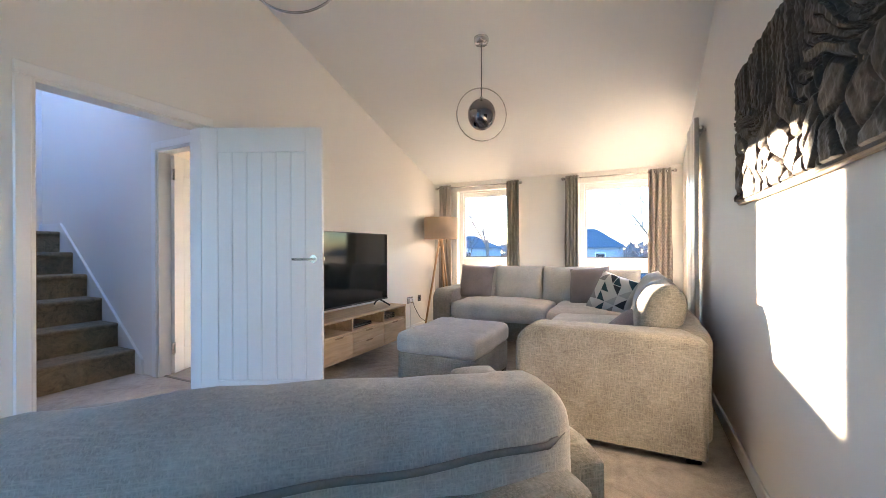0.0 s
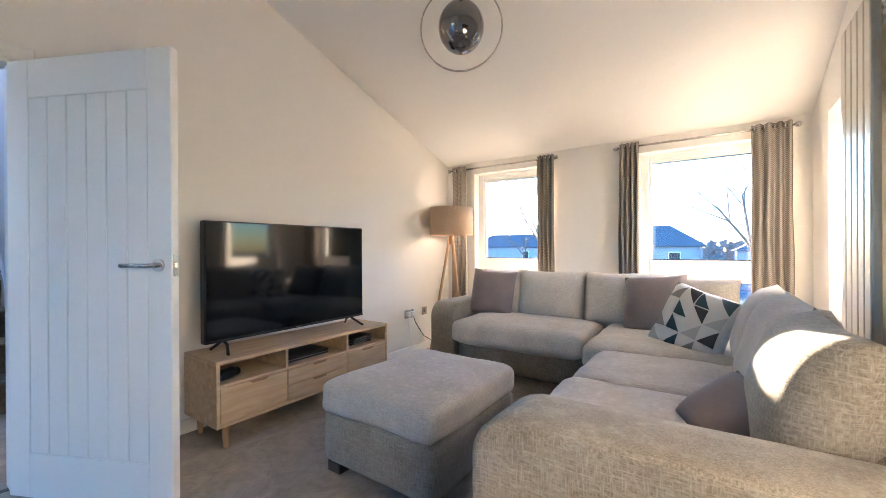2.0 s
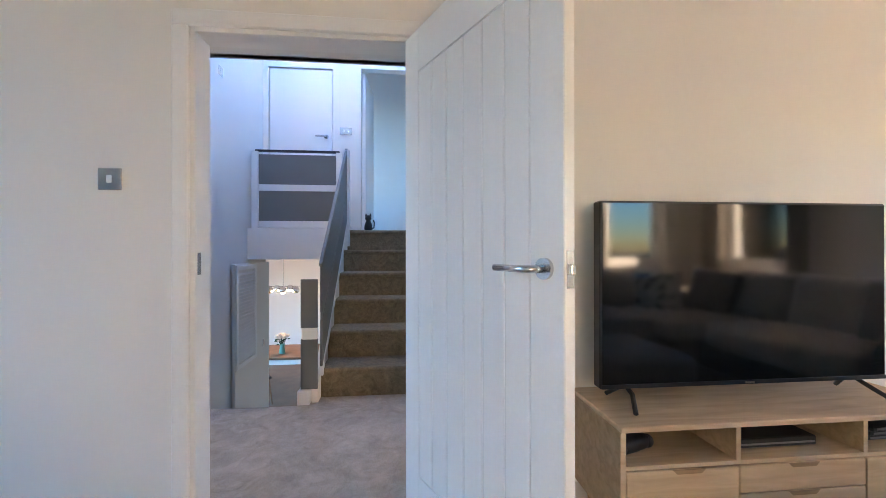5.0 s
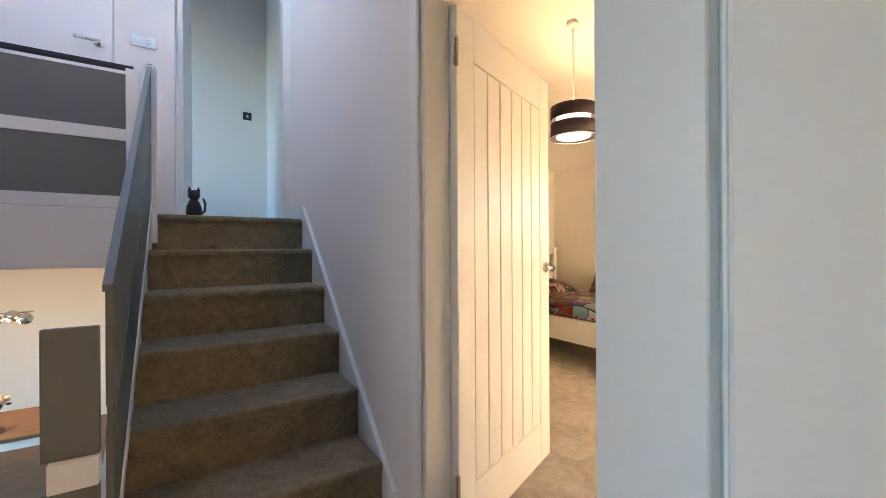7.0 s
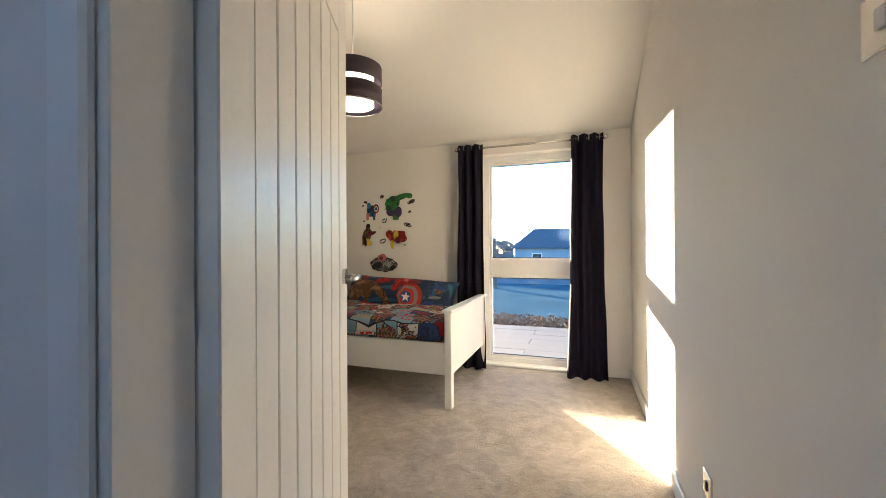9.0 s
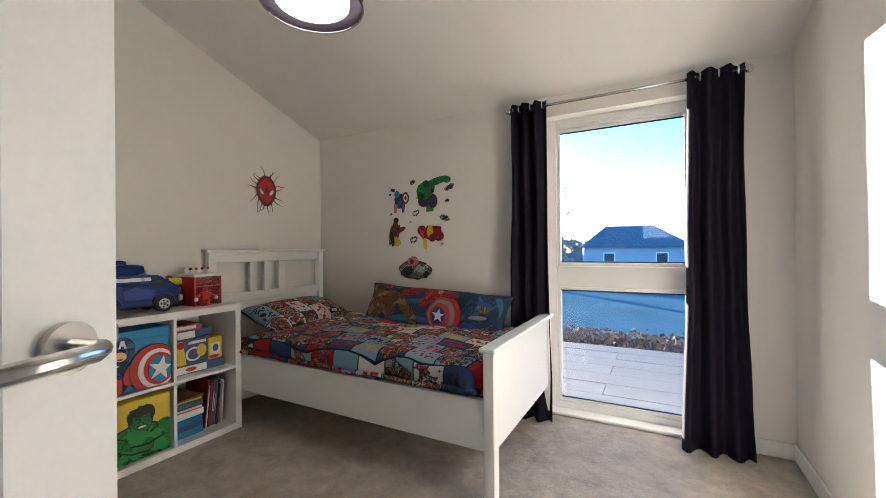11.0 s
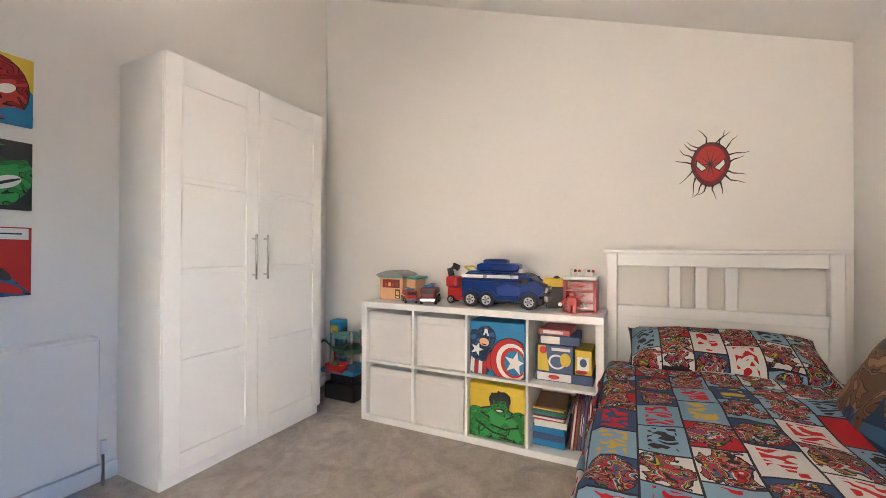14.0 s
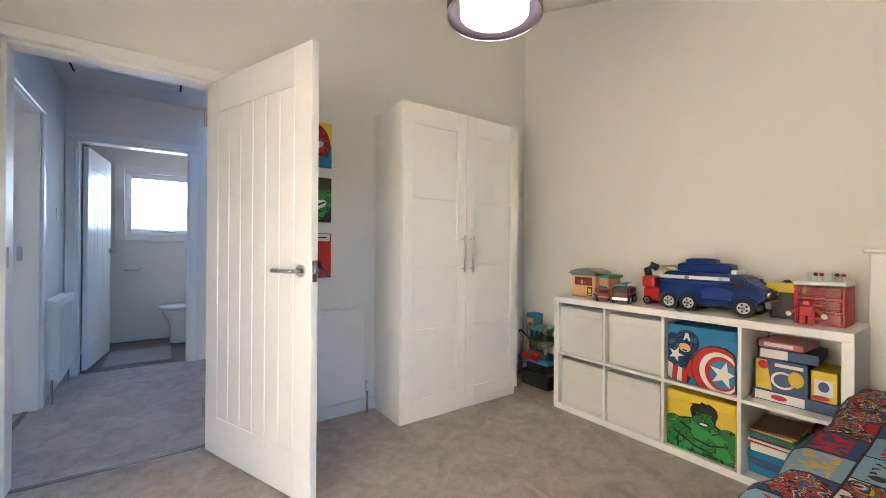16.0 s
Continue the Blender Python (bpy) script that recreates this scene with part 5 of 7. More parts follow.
part("body", box(0, 0.035, -0.024, 0.024, -0.024, 0.024, 0.006), WHITE, plug2)
part("cable", tube([(0.02, 0, -0.02), (0.025, 0.0, -0.2), (0.03, -0.01, -0.38), (0.06, -0.12, -0.42), (0.07, -0.3, -0.424)], 0.004, 6), WHITE, plug2, smooth=True)


# ---- hall and stairs ----
RISE, GO, X0, YL = 0.22, 0.288, -4.10, 1.12
stairs = tagged(thing("staircase", 0, 0, 0, 0, "brown carpeted stairs with white strings"), kind="structure")
for k in range(6):
    bm = bmesh.new()
    x1 = X0 - k * GO
    box(x1 - GO - 0.02 if k < 5 else -6.02, x1, YL, YH - 0.022, 0.0 if k == 0 else (k - 0.2) * RISE, (k + 1) * RISE - 0.03, 0.0, bm)
    box(x1 - GO - 0.02 if k < 5 else -6.02, x1 + 0.022, YL, YH - 0.022, (k + 1) * RISE - 0.042, (k + 1) * RISE, 0.016, bm, seg=3)
    part("step", bm, STAIR, stairs, "carpeted step")


def string(name, y0, y1, lift):
    pts = [(X0 + 0.10, 0.0), (X0 + 0.10, 0.10 + lift * 0.4), (X0 - 5 * GO, 6 * RISE + lift), (-6.02, 6 * RISE + lift), (-6.02, 6 * RISE - 0.1), (X0 - 5 * GO, 5 * RISE - 0.1), (X0 - 0.2, 0.0)]
    m = Matrix(((1, 0, 0, 0), (0, 0, -1, y1), (0, 1, 0, 0), (0, 0, 0, 1)))
    return part(name, prism(pts, y1 - y0, m=m), WHITE, stairs, "white painted stair string")


string("wall_string", YH - 0.022, YH - 0.001, 0.09)
string("outer_string", YL - 0.045, YL - 0.001, 0.05)
structure("landing", box(-6.02, X0 - 5 * GO - 0.002, 0.06, YL - 0.05, 1.06, 1.32), STAIR, "carpeted landing")
structure("landing_fascia", box(X0 - 5 * GO, X0 - 5 * GO + 0.02, 0.062, YL - 0.05, 1.0, 1.34, 0.003), WHITE, "white painted landing edge board")
structure("landing_soffit", box(-6.14, X0 - 5 * GO, 0.06, YL - 0.05, 1.0, 1.055), WALL, "cream soffit below the landing")


def railing(name, p0, p1, label):
    """Two flat grey boards between white newels, with a thin dark rail on top. The boards follow the slope from p0 to p1."""
    e = thing(name, 0, 0, 0, 0, label, "balustrade")
    a, b = Vector(p0), Vector(p1)
    d = b - a
    n = Vector((-d.y, d.x, 0)).normalized() * 0.009

    def board(z0, z1, material, nm, k0=0.0, k1=1.0, th=1.0):
        bm = bmesh.new()
        vs = []
        for s in (-1, 1):
            for q, z in ((a + d * k0, z0), (a + d * k1, z0), (a + d * k1, z1), (a + d * k0, z1)):
                vs.append(bm.verts.new(q + n * s * th + Vector((0, 0, z))))
        for f in ((0, 1, 2, 3), (4, 5, 6, 7), (0, 1, 5, 4), (1, 2, 6, 5), (2, 3, 7, 6), (3, 0, 4, 7)):
            bm.faces.new([vs[k] for k in f])
        return part(nm, bm, material, e)

    board(0.10, 0.43, GREY, "panel", 0.02, 0.98)
    board(0.50, 0.83, GREY, "panel", 0.02, 0.98)
    level = abs(d.z) < 0.1
    board(0.43, 0.50, WHITE if level else GREY, "mid_rail", 0.02, 0.98, 1.6 if level else 0.7)
    board(0.03, 0.10, WHITE, "bottom_rail", 0.02, 0.98, 1.6)
    board(0.86, 0.88, INK if level else GREY, "top_rail", 0.0, 1.0, 2.4 if level else 1.3)
    for q in (a, b) if level else (b,):
        h = 0.035 if q.z > 1.2 else 0.014
        part("newel", box(q.x - h, q.x + h, q.y - h, q.y + h, q.z - 0.2, q.z + 0.86, 0.004), WHITE, e)
    return e


railing("landing_balustrade", (X0 - 5 * GO - 0.04, 0.13, 1.32), (X0 - 5 * GO - 0.04, 1.03, 1.32), "grey panelled landing balustrade with white newels")
railing("stair_balustrade", (X0 + 0.075, YL + 0.012, 0.12), (X0 - 5 * GO + 0.02, YL - 0.008, 1.34), "grey panelled stair balustrade with white posts")
# short return of the balustrade at the head of the lower flight
lb = thing("lower_balustrade", 0, 0, 0, 0, "short grey panelled balustrade with white rails beside the lower stairs", "balustrade")
part("panel", box(-4.01, -3.99, 1.0, YL - 0.001, 0.54, 0.89, 0.002), GREY, lb)
part("panel", box(-4.01, -3.99, 1.0, YL - 0.001, 0.10, 0.46, 0.002), GREY, lb)
part("rail", box(-4.025, -3.975, 1.015, YL - 0.001, 0.46, 0.54, 0.003), WHITE, lb)
part("newel_base", box(-4.05, -3.95, 0.985, YL - 0.05, 0.0, 0.10, 0.004), WHITE, lb)

down = tagged(thing("lower_staircase", 0, 0, 0, 0, "carpeted stairs leading down"), kind="structure")
for k in range(7):
    part("step", box(-3.95 - (k + 1) * 0.25, -3.95 - k * 0.25 + 0.02, 0.06, YL - 0.14, -1.55, -(k + 1) * 0.2, 0.008), STAIR, down)

# landing doors, switches and cat figure
ld = thing("landing_door", -6.06, 0.13, 1.328, 90, "closed white landing door with a steel lever", "door")
part("leaf", box(0, 0.74, -0.02, 0.02, 0, 1.98, 0.003), WHITE, ld)
lh = part("handle", tube([(0.67, -0.022, 1.16), (0.67, -0.065, 1.16), (0.55, -0.07, 1.16)], 0.011, 8), CHROME, ld, "steel lever handle", True)
part("rose", rod((0.67, -0.02, 1.16), (0.67, -0.03, 1.16), 0.027), CHROME, lh)
rd = thing("upper_room_door", -6.10, 1.25, 1.328, 176, "white door standing open on the landing", "door")
part("leaf", box(0, 0.70, -0.02, 0.02, 0, 1.98, 0.003), WHITE, rd)
rh = part("handle", tube([(0.64, 0.022, 1.02), (0.64, 0.065, 1.02), (0.54, 0.07, 1.02)], 0.011, 8), CHROME, rd, "steel lever handle", True)
part("rose", rod((0.64, 0.02, 1.02), (0.64, 0.03, 1.02), 0.027), CHROME, rh)
plate("light_switch", pose(-6.02, 1.04, 2.56, 0, 0, 90), 0.146, 0.086, CHROME, "steel double light switch on the landing wall", "switch", 2)
plate("light_switch", pose(-7.5, 1.84, 2.60, 0, 0, 90), 0.086, 0.086, BLACK, "dark light switch in the upper room")
plate("light_switch", pose(-4.9, 0.06, 2.75, 0, 0, 180), 0.086, 0.086, CHROME, "steel light switch on the stairwell wall")

cat = tagged(new("cat_figure"), "small black glazed sitting cat figure on the landing", "figurine")
cat.matrix_basis = pose(-5.71, 1.335, 1.32, 0, 0, 90) @ Matrix.Diagonal((0.88, 0.88, 0.88, 1))
bm = lathe([(0.045, 0.0), (0.055, 0.03), (0.05, 0.08), (0.034, 0.12), (0.02, 0.14)], 16)
ball((0, -0.012, 0.165), 0.042, bm, 14, 10)
for s in (-1, 1):
    rod((s * 0.025, -0.01, 0.19), (s * 0.032, -0.01, 0.232), 0.017, 0.002, 8, bm)
tube([(0.04, 0.03, 0.02), (0.07, 0.04, 0.05), (0.075, 0.045, 0.11), (0.06, 0.05, 0.15)], 0.009, 6, bm)
cf = link("figure", bm, BLACK, True)
cf.parent = cat

# dining room below
dt = thing("dining_table", -8.75, -0.55, -1.55, 0, "wooden topped dining table with white painted legs", "dining table")
part("tabletop", box(-0.5, 0.5, -0.75, 0.75, 0.72, 0.76, 0.006), wood("walnut_top", (0.22, 0.12, 0.07), (0.14, 0.075, 0.04), "Y", 5), dt)
part("apron", box(-0.44, 0.44, -0.69, 0.69, 0.62, 0.72, 0.003), WHITE, dt)
for sx in (-0.43, 0.43):
    for sy in (-0.68, 0.68):
        part("leg", box(sx - 0.035, sx + 0.035, sy - 0.035, sy + 0.035, 0, 0.62, 0.004), WHITE, dt)
vs_ = thing("flower_vase", -8.55, -0.46, -0.79, 0, "teal glass vase of cream and pink flowers on the table", "vase")
part("vase", lathe([(0.045, 0), (0.055, 0.04), (0.04, 0.12), (0.045, 0.18)], 16), TEAL, vs_, smooth=True)
fl_, lf_ = bmesh.new(), bmesh.new()
rng = random.Random(2)
for k in range(22):
    a, r = rng.uniform(0, 6.28), rng.uniform(0.02, 0.13)
    p = (r * math.cos(a), r * math.sin(a), 0.30 + rng.uniform(-0.05, 0.06))
    ball(p, rng.uniform(0.022, 0.036), fl_, 8, 6)
    rod((0, 0, 0.12), p, 0.004, n=4, bm=lf_)
    ball((p[0] * 1.1, p[1] * 1.1, p[2] - 0.06), 0.025, lf_, 6, 4, 0.5)
part("blossoms", fl_, mat("cream_petals", (0.70, 0.58, 0.45), 0.8, scale=30, var=0.2), vs_, smooth=True)
part("leaves", lf_, DKGREEN, vs_)
ch = thing("dining_chair", -8.15, -0.80, -1.55, 40, "dark wooden dining chair at the table", "dining chair")
part("seat", soft(0.42, 0.42, 0.05, 0.02, 0.005, 6, (0, 0, 0.43), wrinkle=0.001), INK, ch, smooth=True)
for sx in (-0.17, 0.17):
    for sy in (-0.17, 0.17):
        part("leg", rod((sx, sy, 0.43), (sx * 1.25, sy * 1.25, 0), 0.016, 0.010), BROWN, ch)
part("backrest", box(-0.2, 0.2, -0.22, -0.19, 0.5, 0.85, 0.01), INK, ch)
pc = thing("cluster_pendant", -8.75, -0.50, 0.42, 0, "cluster pendant of mirrored glass balls above the table", "pendant lamp")
part("stem", rod((0, 0, 0), (0, 0, 0.58), 0.006), CHROME, pc)
cpl = new("cluster_pendant_light", bpy.data.lights.new("cluster_pendant_light", "POINT"))
cpl.data.energy, cpl.data.color, cpl.data.shadow_soft_size = 1.7, (1.0, 0.72, 0.46), 0.06
cpl.location = (-8.75, -0.50, 0.22)
part("bar", rod((0, -0.3, 0), (0, 0.3, 0), 0.008), CHROME, pc)
for k in range(5):
    part("globe", ball((0.03 * (-1) ** k, -0.24 + 0.12 * k, -0.07 + 0.03 * (k % 2)), 0.065), CHROME, pc, smooth=True)
lo = thing("louvre_door", -6.08, 0.072, -1.55, 0, "cream door with a louvred panel standing open below the landing", "door")
part("leaf", box(0, 0.98, 0.0, 0.035, 0, 2.51, 0.003), WALL, lo)
for f_ in ((0.44, 0.49, 1.51, 2.49), (0.93, 0.975, 1.51, 2.49)):
    part("louvre_stile", box(f_[0], f_[1], 0.035, 0.052, f_[2], f_[3], 0.003), LACQUER, lo)
for z_ in (1.47, 2.45):
    part("louvre_rail", box(0.44, 0.975, 0.035, 0.054, z_, z_ + 0.045, 0.003), LACQUER, lo)
for k in range(26):
    part("slat", prism([(0.036, 0), (0.055, -0.016), (0.055, -0.012), (0.036, 0.006)], 0.44, m=pose(0.49, 0, 1.55 + k * 0.0345) @ Matrix(((0, 0, 1, 0), (1, 0, 0, 0), (0, 1, 0, 0), (0, 0, 0, 1)))), LACQUER, lo)
part("latch", box(0.20, 0.225, 0.034, 0.042, 1.53, 1.61, 0.002), CHROME, lo)
plate("light_switch", pose(XH, 0.36, 1.35, 0, 0, -90), 0.086, 0.086, WHITE, "white light switch on the hall wall")


# radiators
def panel_radiator(m, w, h, label, flutes=True):
    e = new("panel_radiator")
    e.matrix_basis = m
    tagged(e, label, "radiator", "panel radiators")
    part("panel", box(0, w, -0.085, -0.03, 0.0, h, 0.008, seg=2), RADWHITE, e)
    part("top_grille", box(0.006, w - 0.006, -0.088, -0.006, h - 0.012, h + 0.004, 0.003), RADWHITE, e)
    part("side_cover", box(-0.002, 0.004, -0.086, -0.008, 0.012, h - 0.01, 0.002), RADWHITE, e)
    part("side_cover", box(w - 0.004, w + 0.002, -0.086, -0.008, 0.012, h - 0.01, 0.002), RADWHITE, e)
    n = int(w / 0.055) if flutes else 0
    for k in range(n):
        x = 0.03 + (w - 0.06) * k / max(n - 1, 1)
        part("flute", box(x - 0.014, x + 0.014, -0.088, -0.084, 0.05, h - 0.05, 0.002), RADWHITE, e)
    for x in (0.03 - 0.06, w + 0.03):
        v = part("valve", rod((x, -0.05, 0.03), (x, -0.05, 0.09), 0.014, n=12), WHITE, e, "white radiator valve")
        part("pipe", rod((x, -0.05, -0.14), (x, -0.05, 0.03), 0.0075, n=8), CHROME, v)
    part("bracket", box(0.1, 0.14, -0.03, 0.0, 0.05, h - 0.1), RADWHITE, e)
    return e


panel_radiator(pose(-3.90, YS, 0.12, 0, 0, 180), 0.73, 0.58, "white panel radiator below three small canvases", False)
panel_radiator(pose(XH, 0.78, 0.14, 0, 0, -90), 0.52, 0.58, "white panel radiator on the hall wall")

# washroom
wc = thing("toilet", -3.70, -0.92, 0, 0, "white ceramic toilet with a closed lid", "toilet")
part("pedestal", lathe([(0.10, 0.0), (0.09, 0.10), (0.10, 0.22), (0.16, 0.34), (0.175, 0.39)], 24), CERAMIC, wc, smooth=True)
part("lid", lathe([(0.16, 0.39), (0.20, 0.40), (0.205, 0.42), (0.19, 0.435), (0.0, 0.44)], 28), CERAMIC, wc, smooth=True)
part("cistern", box(-0.42, -0.20, -0.19, 0.19, 0.0, 0.80, 0.02), CERAMIC, wc)
mt = thing("bath_mat", -3.36, -0.36, 0.0, 0, "pale grey bath mat on the washroom floor", "bath mat")
part("cloth", box(-0.26, 0.26, -0.30, 0.30, 0.0, 0.015, 0.006), mat("grey_mat_cloth", (0.32, 0.31, 0.305), 0.95, scale=30, var=0.2, bump=0.8, bscale=300), mt)
tr = thing("toilet_roll_holder", -3.26, -1.215, 0.83, 0, "steel bar holder on the washroom wall", "holder")
part("bar", tube([(-0.08, 0.0, 0), (-0.08, 0.045, 0), (0.08, 0.045, 0)], 0.008), CHROME, tr)
part("plate", rod((-0.08, 0.0, 0), (-0.08, 0.008, 0), 0.024), CHROME, tr)
ht = tagged(thing("loft_hatch", -3.32, 0.85, 2.436, 0, "white loft hatch outlined by a dark gap"), kind="structure")
part("gap", box(-0.345, 0.345, -0.345, 0.345, -0.001, 0.003), DARKGAP, ht)
part("panel", box(-0.33, 0.33, -0.33, 0.33, -0.008, 0.002, 0.003), WHITE, ht)

# casing round the washroom window
wf = tagged(thing("washroom_window_casing", -3.51, -1.22, 1.605, 0, "white moulded casing round the washroom window"), kind="structure")
for x0_, x1_, z0_, z1_ in ((-0.42, -0.33, -0.44, 0.44), (0.33, 0.42, -0.44, 0.44), (-0.33, 0.33, 0.355, 0.44), (-0.33, 0.33, -0.44, -0.355)):
    part("casing", box(x0_, x1_, 0.0, 0.018, z0_, z1_, 0.004), WHITE, wf)
part("stay", tube([(-0.08, 0.02, -0.32), (0.0, 0.035, -0.32), (0.08, 0.03, -0.325)], 0.007, 8), CHROME, wf, "steel window stay")


# ---- bedroom ----
bed = thing("bed", -6.16, 4.27, 0, 0, "white painted wooden single bed with panelled headboard", "bed")
BL, BWD = 2.06, 1.02
for y in (0.0, BWD - 0.055):
    part("post", box(0, 0.05, y, y + 0.055, 0, 1.09, 0.004), LACQUER, bed)
    part("post", box(BL - 0.05, BL, y, y + 0.055, 0, 0.655, 0.004), LACQUER, bed)
part("head_cap", box(-0.012, 0.062, -0.02, BWD + 0.02, 1.09, 1.112, 0.005), LACQUER, bed)
part("head_rail", box(0.008, 0.042, 0.055, BWD - 0.055, 1.02, 1.09, 0.003), LACQUER, bed)
part("head_rail", box(0.008, 0.042, 0.055, BWD - 0.055, 0.74, 0.80, 0.003), LACQUER, bed)
part("head_panel", box(0.010, 0.030, 0.055, BWD - 0.055, 0.30, 0.74, 0.003), LACQUER, bed)
for y in (0.31, 0.43, 0.56):
    part("head_slat", box(0.004, 0.038, y, y + 0.055, 0.80, 1.02, 0.003), LACQUER, bed)
part("foot_cap", box(BL - 0.062, BL + 0.012, -0.02, BWD + 0.02, 0.655, 0.677, 0.005), LACQUER, bed)
part("foot_panel", box(BL - 0.04, BL - 0.012, 0.055, BWD - 0.055, 0.22, 0.655, 0.003), LACQUER, bed)
for y in (0.012, BWD - 0.042):
    part("side_rail", box(0.05, BL - 0.05, y, y + 0.03, 0.225, 0.445, 0.003), LACQUER, bed)
part("slat_base", box(0.05, BL - 0.05, 0.045, BWD - 0.045, 0.26, 0.30), OAK, bed)

mtx = thing("mattress", -5.13, 4.78, 0.30, 0, "thick single mattress with a comic print sheet", "mattress")
part("cover", soft(1.93, 0.92, 0.20, 0.05, 0.01, 12, wrinkle=0.004), BEDDING, mtx, smooth=True)
dv = thing("duvet", -4.99, 4.775, 0.44, 0, "red, blue and white comic panel duvet spread on the bed", "duvet")
part("cover", soft(1.62, 1.00, 0.14, 0.06, 0.03, 22, wrinkle=0.012, seed=40), BEDDING, dv, smooth=True)
hem = [(0.81 - 1.62 * k / 30, -0.505 + 0.006 * math.sin(k * 1.3), 0.035 + 0.006 * math.sin(k * 0.8)) for k in range(31)]
part("hem", tube(hem, 0.012, 8), BEDDING, dv, smooth=True)
part("foot_hem", tube([(0.805, -0.49 + 0.98 * k / 16, 0.04 + 0.005 * math.sin(k)) for k in range(17)], 0.012, 8), BEDDING, dv, smooth=True)
pl = thing("pillow", -5.90, 4.76, 0.60, 0, "comic print pillow against the headboard", "pillow")
part("cover", pillow(0.76, 0.42, 0.16, pose(0.10, 0, 0.035, -73, 0, 90), seed=17), BEDDING, pl, smooth=True)

# bolster with plain shapes in place of its printed figures
bo = thing("bolster_cushion", 0, 0, 0, 0, "long dark blue cushion with red, brown and blue printed shapes", "cushion")
bmx = pose(-4.885, 5.09, 0.655, -27, 3, 0)
BOLB = mat("bolster_blue_print", (0.008, 0.032, 0.08), 0.8, scale=7, var=0.6)
part("cover", pillow(1.14, 0.36, 0.20, bmx, 26, seed=23), BOLB, bo, smooth=True)


def blob(poly, material, name, parent, m, w, h, t, seed, lift=0.004, n=9):
    """A printed patch that follows the swollen face of a cushion: an ellipse (cx, cz, rx, rz, turn)."""
    cx, cz, rx, rz, turn = poly
    bm = bmesh.new()
    rings = []
    for r in range(n + 1):
        ring = []
        for k in range(20):
            a = 2 * math.pi * k / 20
            wob = 1 + 0.14 * noise.noise(Vector((math.cos(a) * 2 + cx * 9, math.sin(a) * 2, seed)))
            x, z = rx * r / n * math.cos(a) * wob, rz * r / n * math.sin(a) * wob
            x, z = x * math.cos(turn) - z * math.sin(turn) + cx, x * math.sin(turn) + z * math.cos(turn) + cz
            p = on_pillow(x, z, w, h, t, lift)
            p += Vector(noise.noise_vector(Vector((p.x * 5 + seed, p.z * 5, -1)))) * 0.012
            ring.append(bm.verts.new(m @ p))
            if r == 0:
                break
        rings.append(ring)
    for a, b in zip(rings, rings[1:]):
        for k in range(20):
            if len(a) == 1:
                bm.faces.new((a[0], b[k], b[(k + 1) % 20]))
            else:
                bm.faces.new((a[k], b[k], b[(k + 1) % 20], a[(k + 1) % 20]))
    return part(name, bm, material, parent, smooth=True)


def star_patch(cx, cz, r, material, parent, m, w, h, t, seed, lift):
    """A five-pointed star that follows the face of a cushion."""
    bm = bmesh.new()

    def put(x, z):
        p = on_pillow(x, z, w, h, t, lift)
        return bm.verts.new(m @ (p + Vector(noise.noise_vector(Vector((p.x * 5 + seed, p.z * 5, -1)))) * 0.012))

    hub = put(cx, cz)
    rim = [put(cx + (r if k % 2 == 0 else r * 0.42) * math.sin(math.pi * k / 5), cz + (r if k % 2 == 0 else r * 0.42) * math.cos(math.pi * k / 5)) for k in range(10)]
    for k in range(10):
        bm.faces.new((hub, rim[k], rim[(k + 1) % 10]))
    return part("printed_star", bm, material, parent, smooth=True)


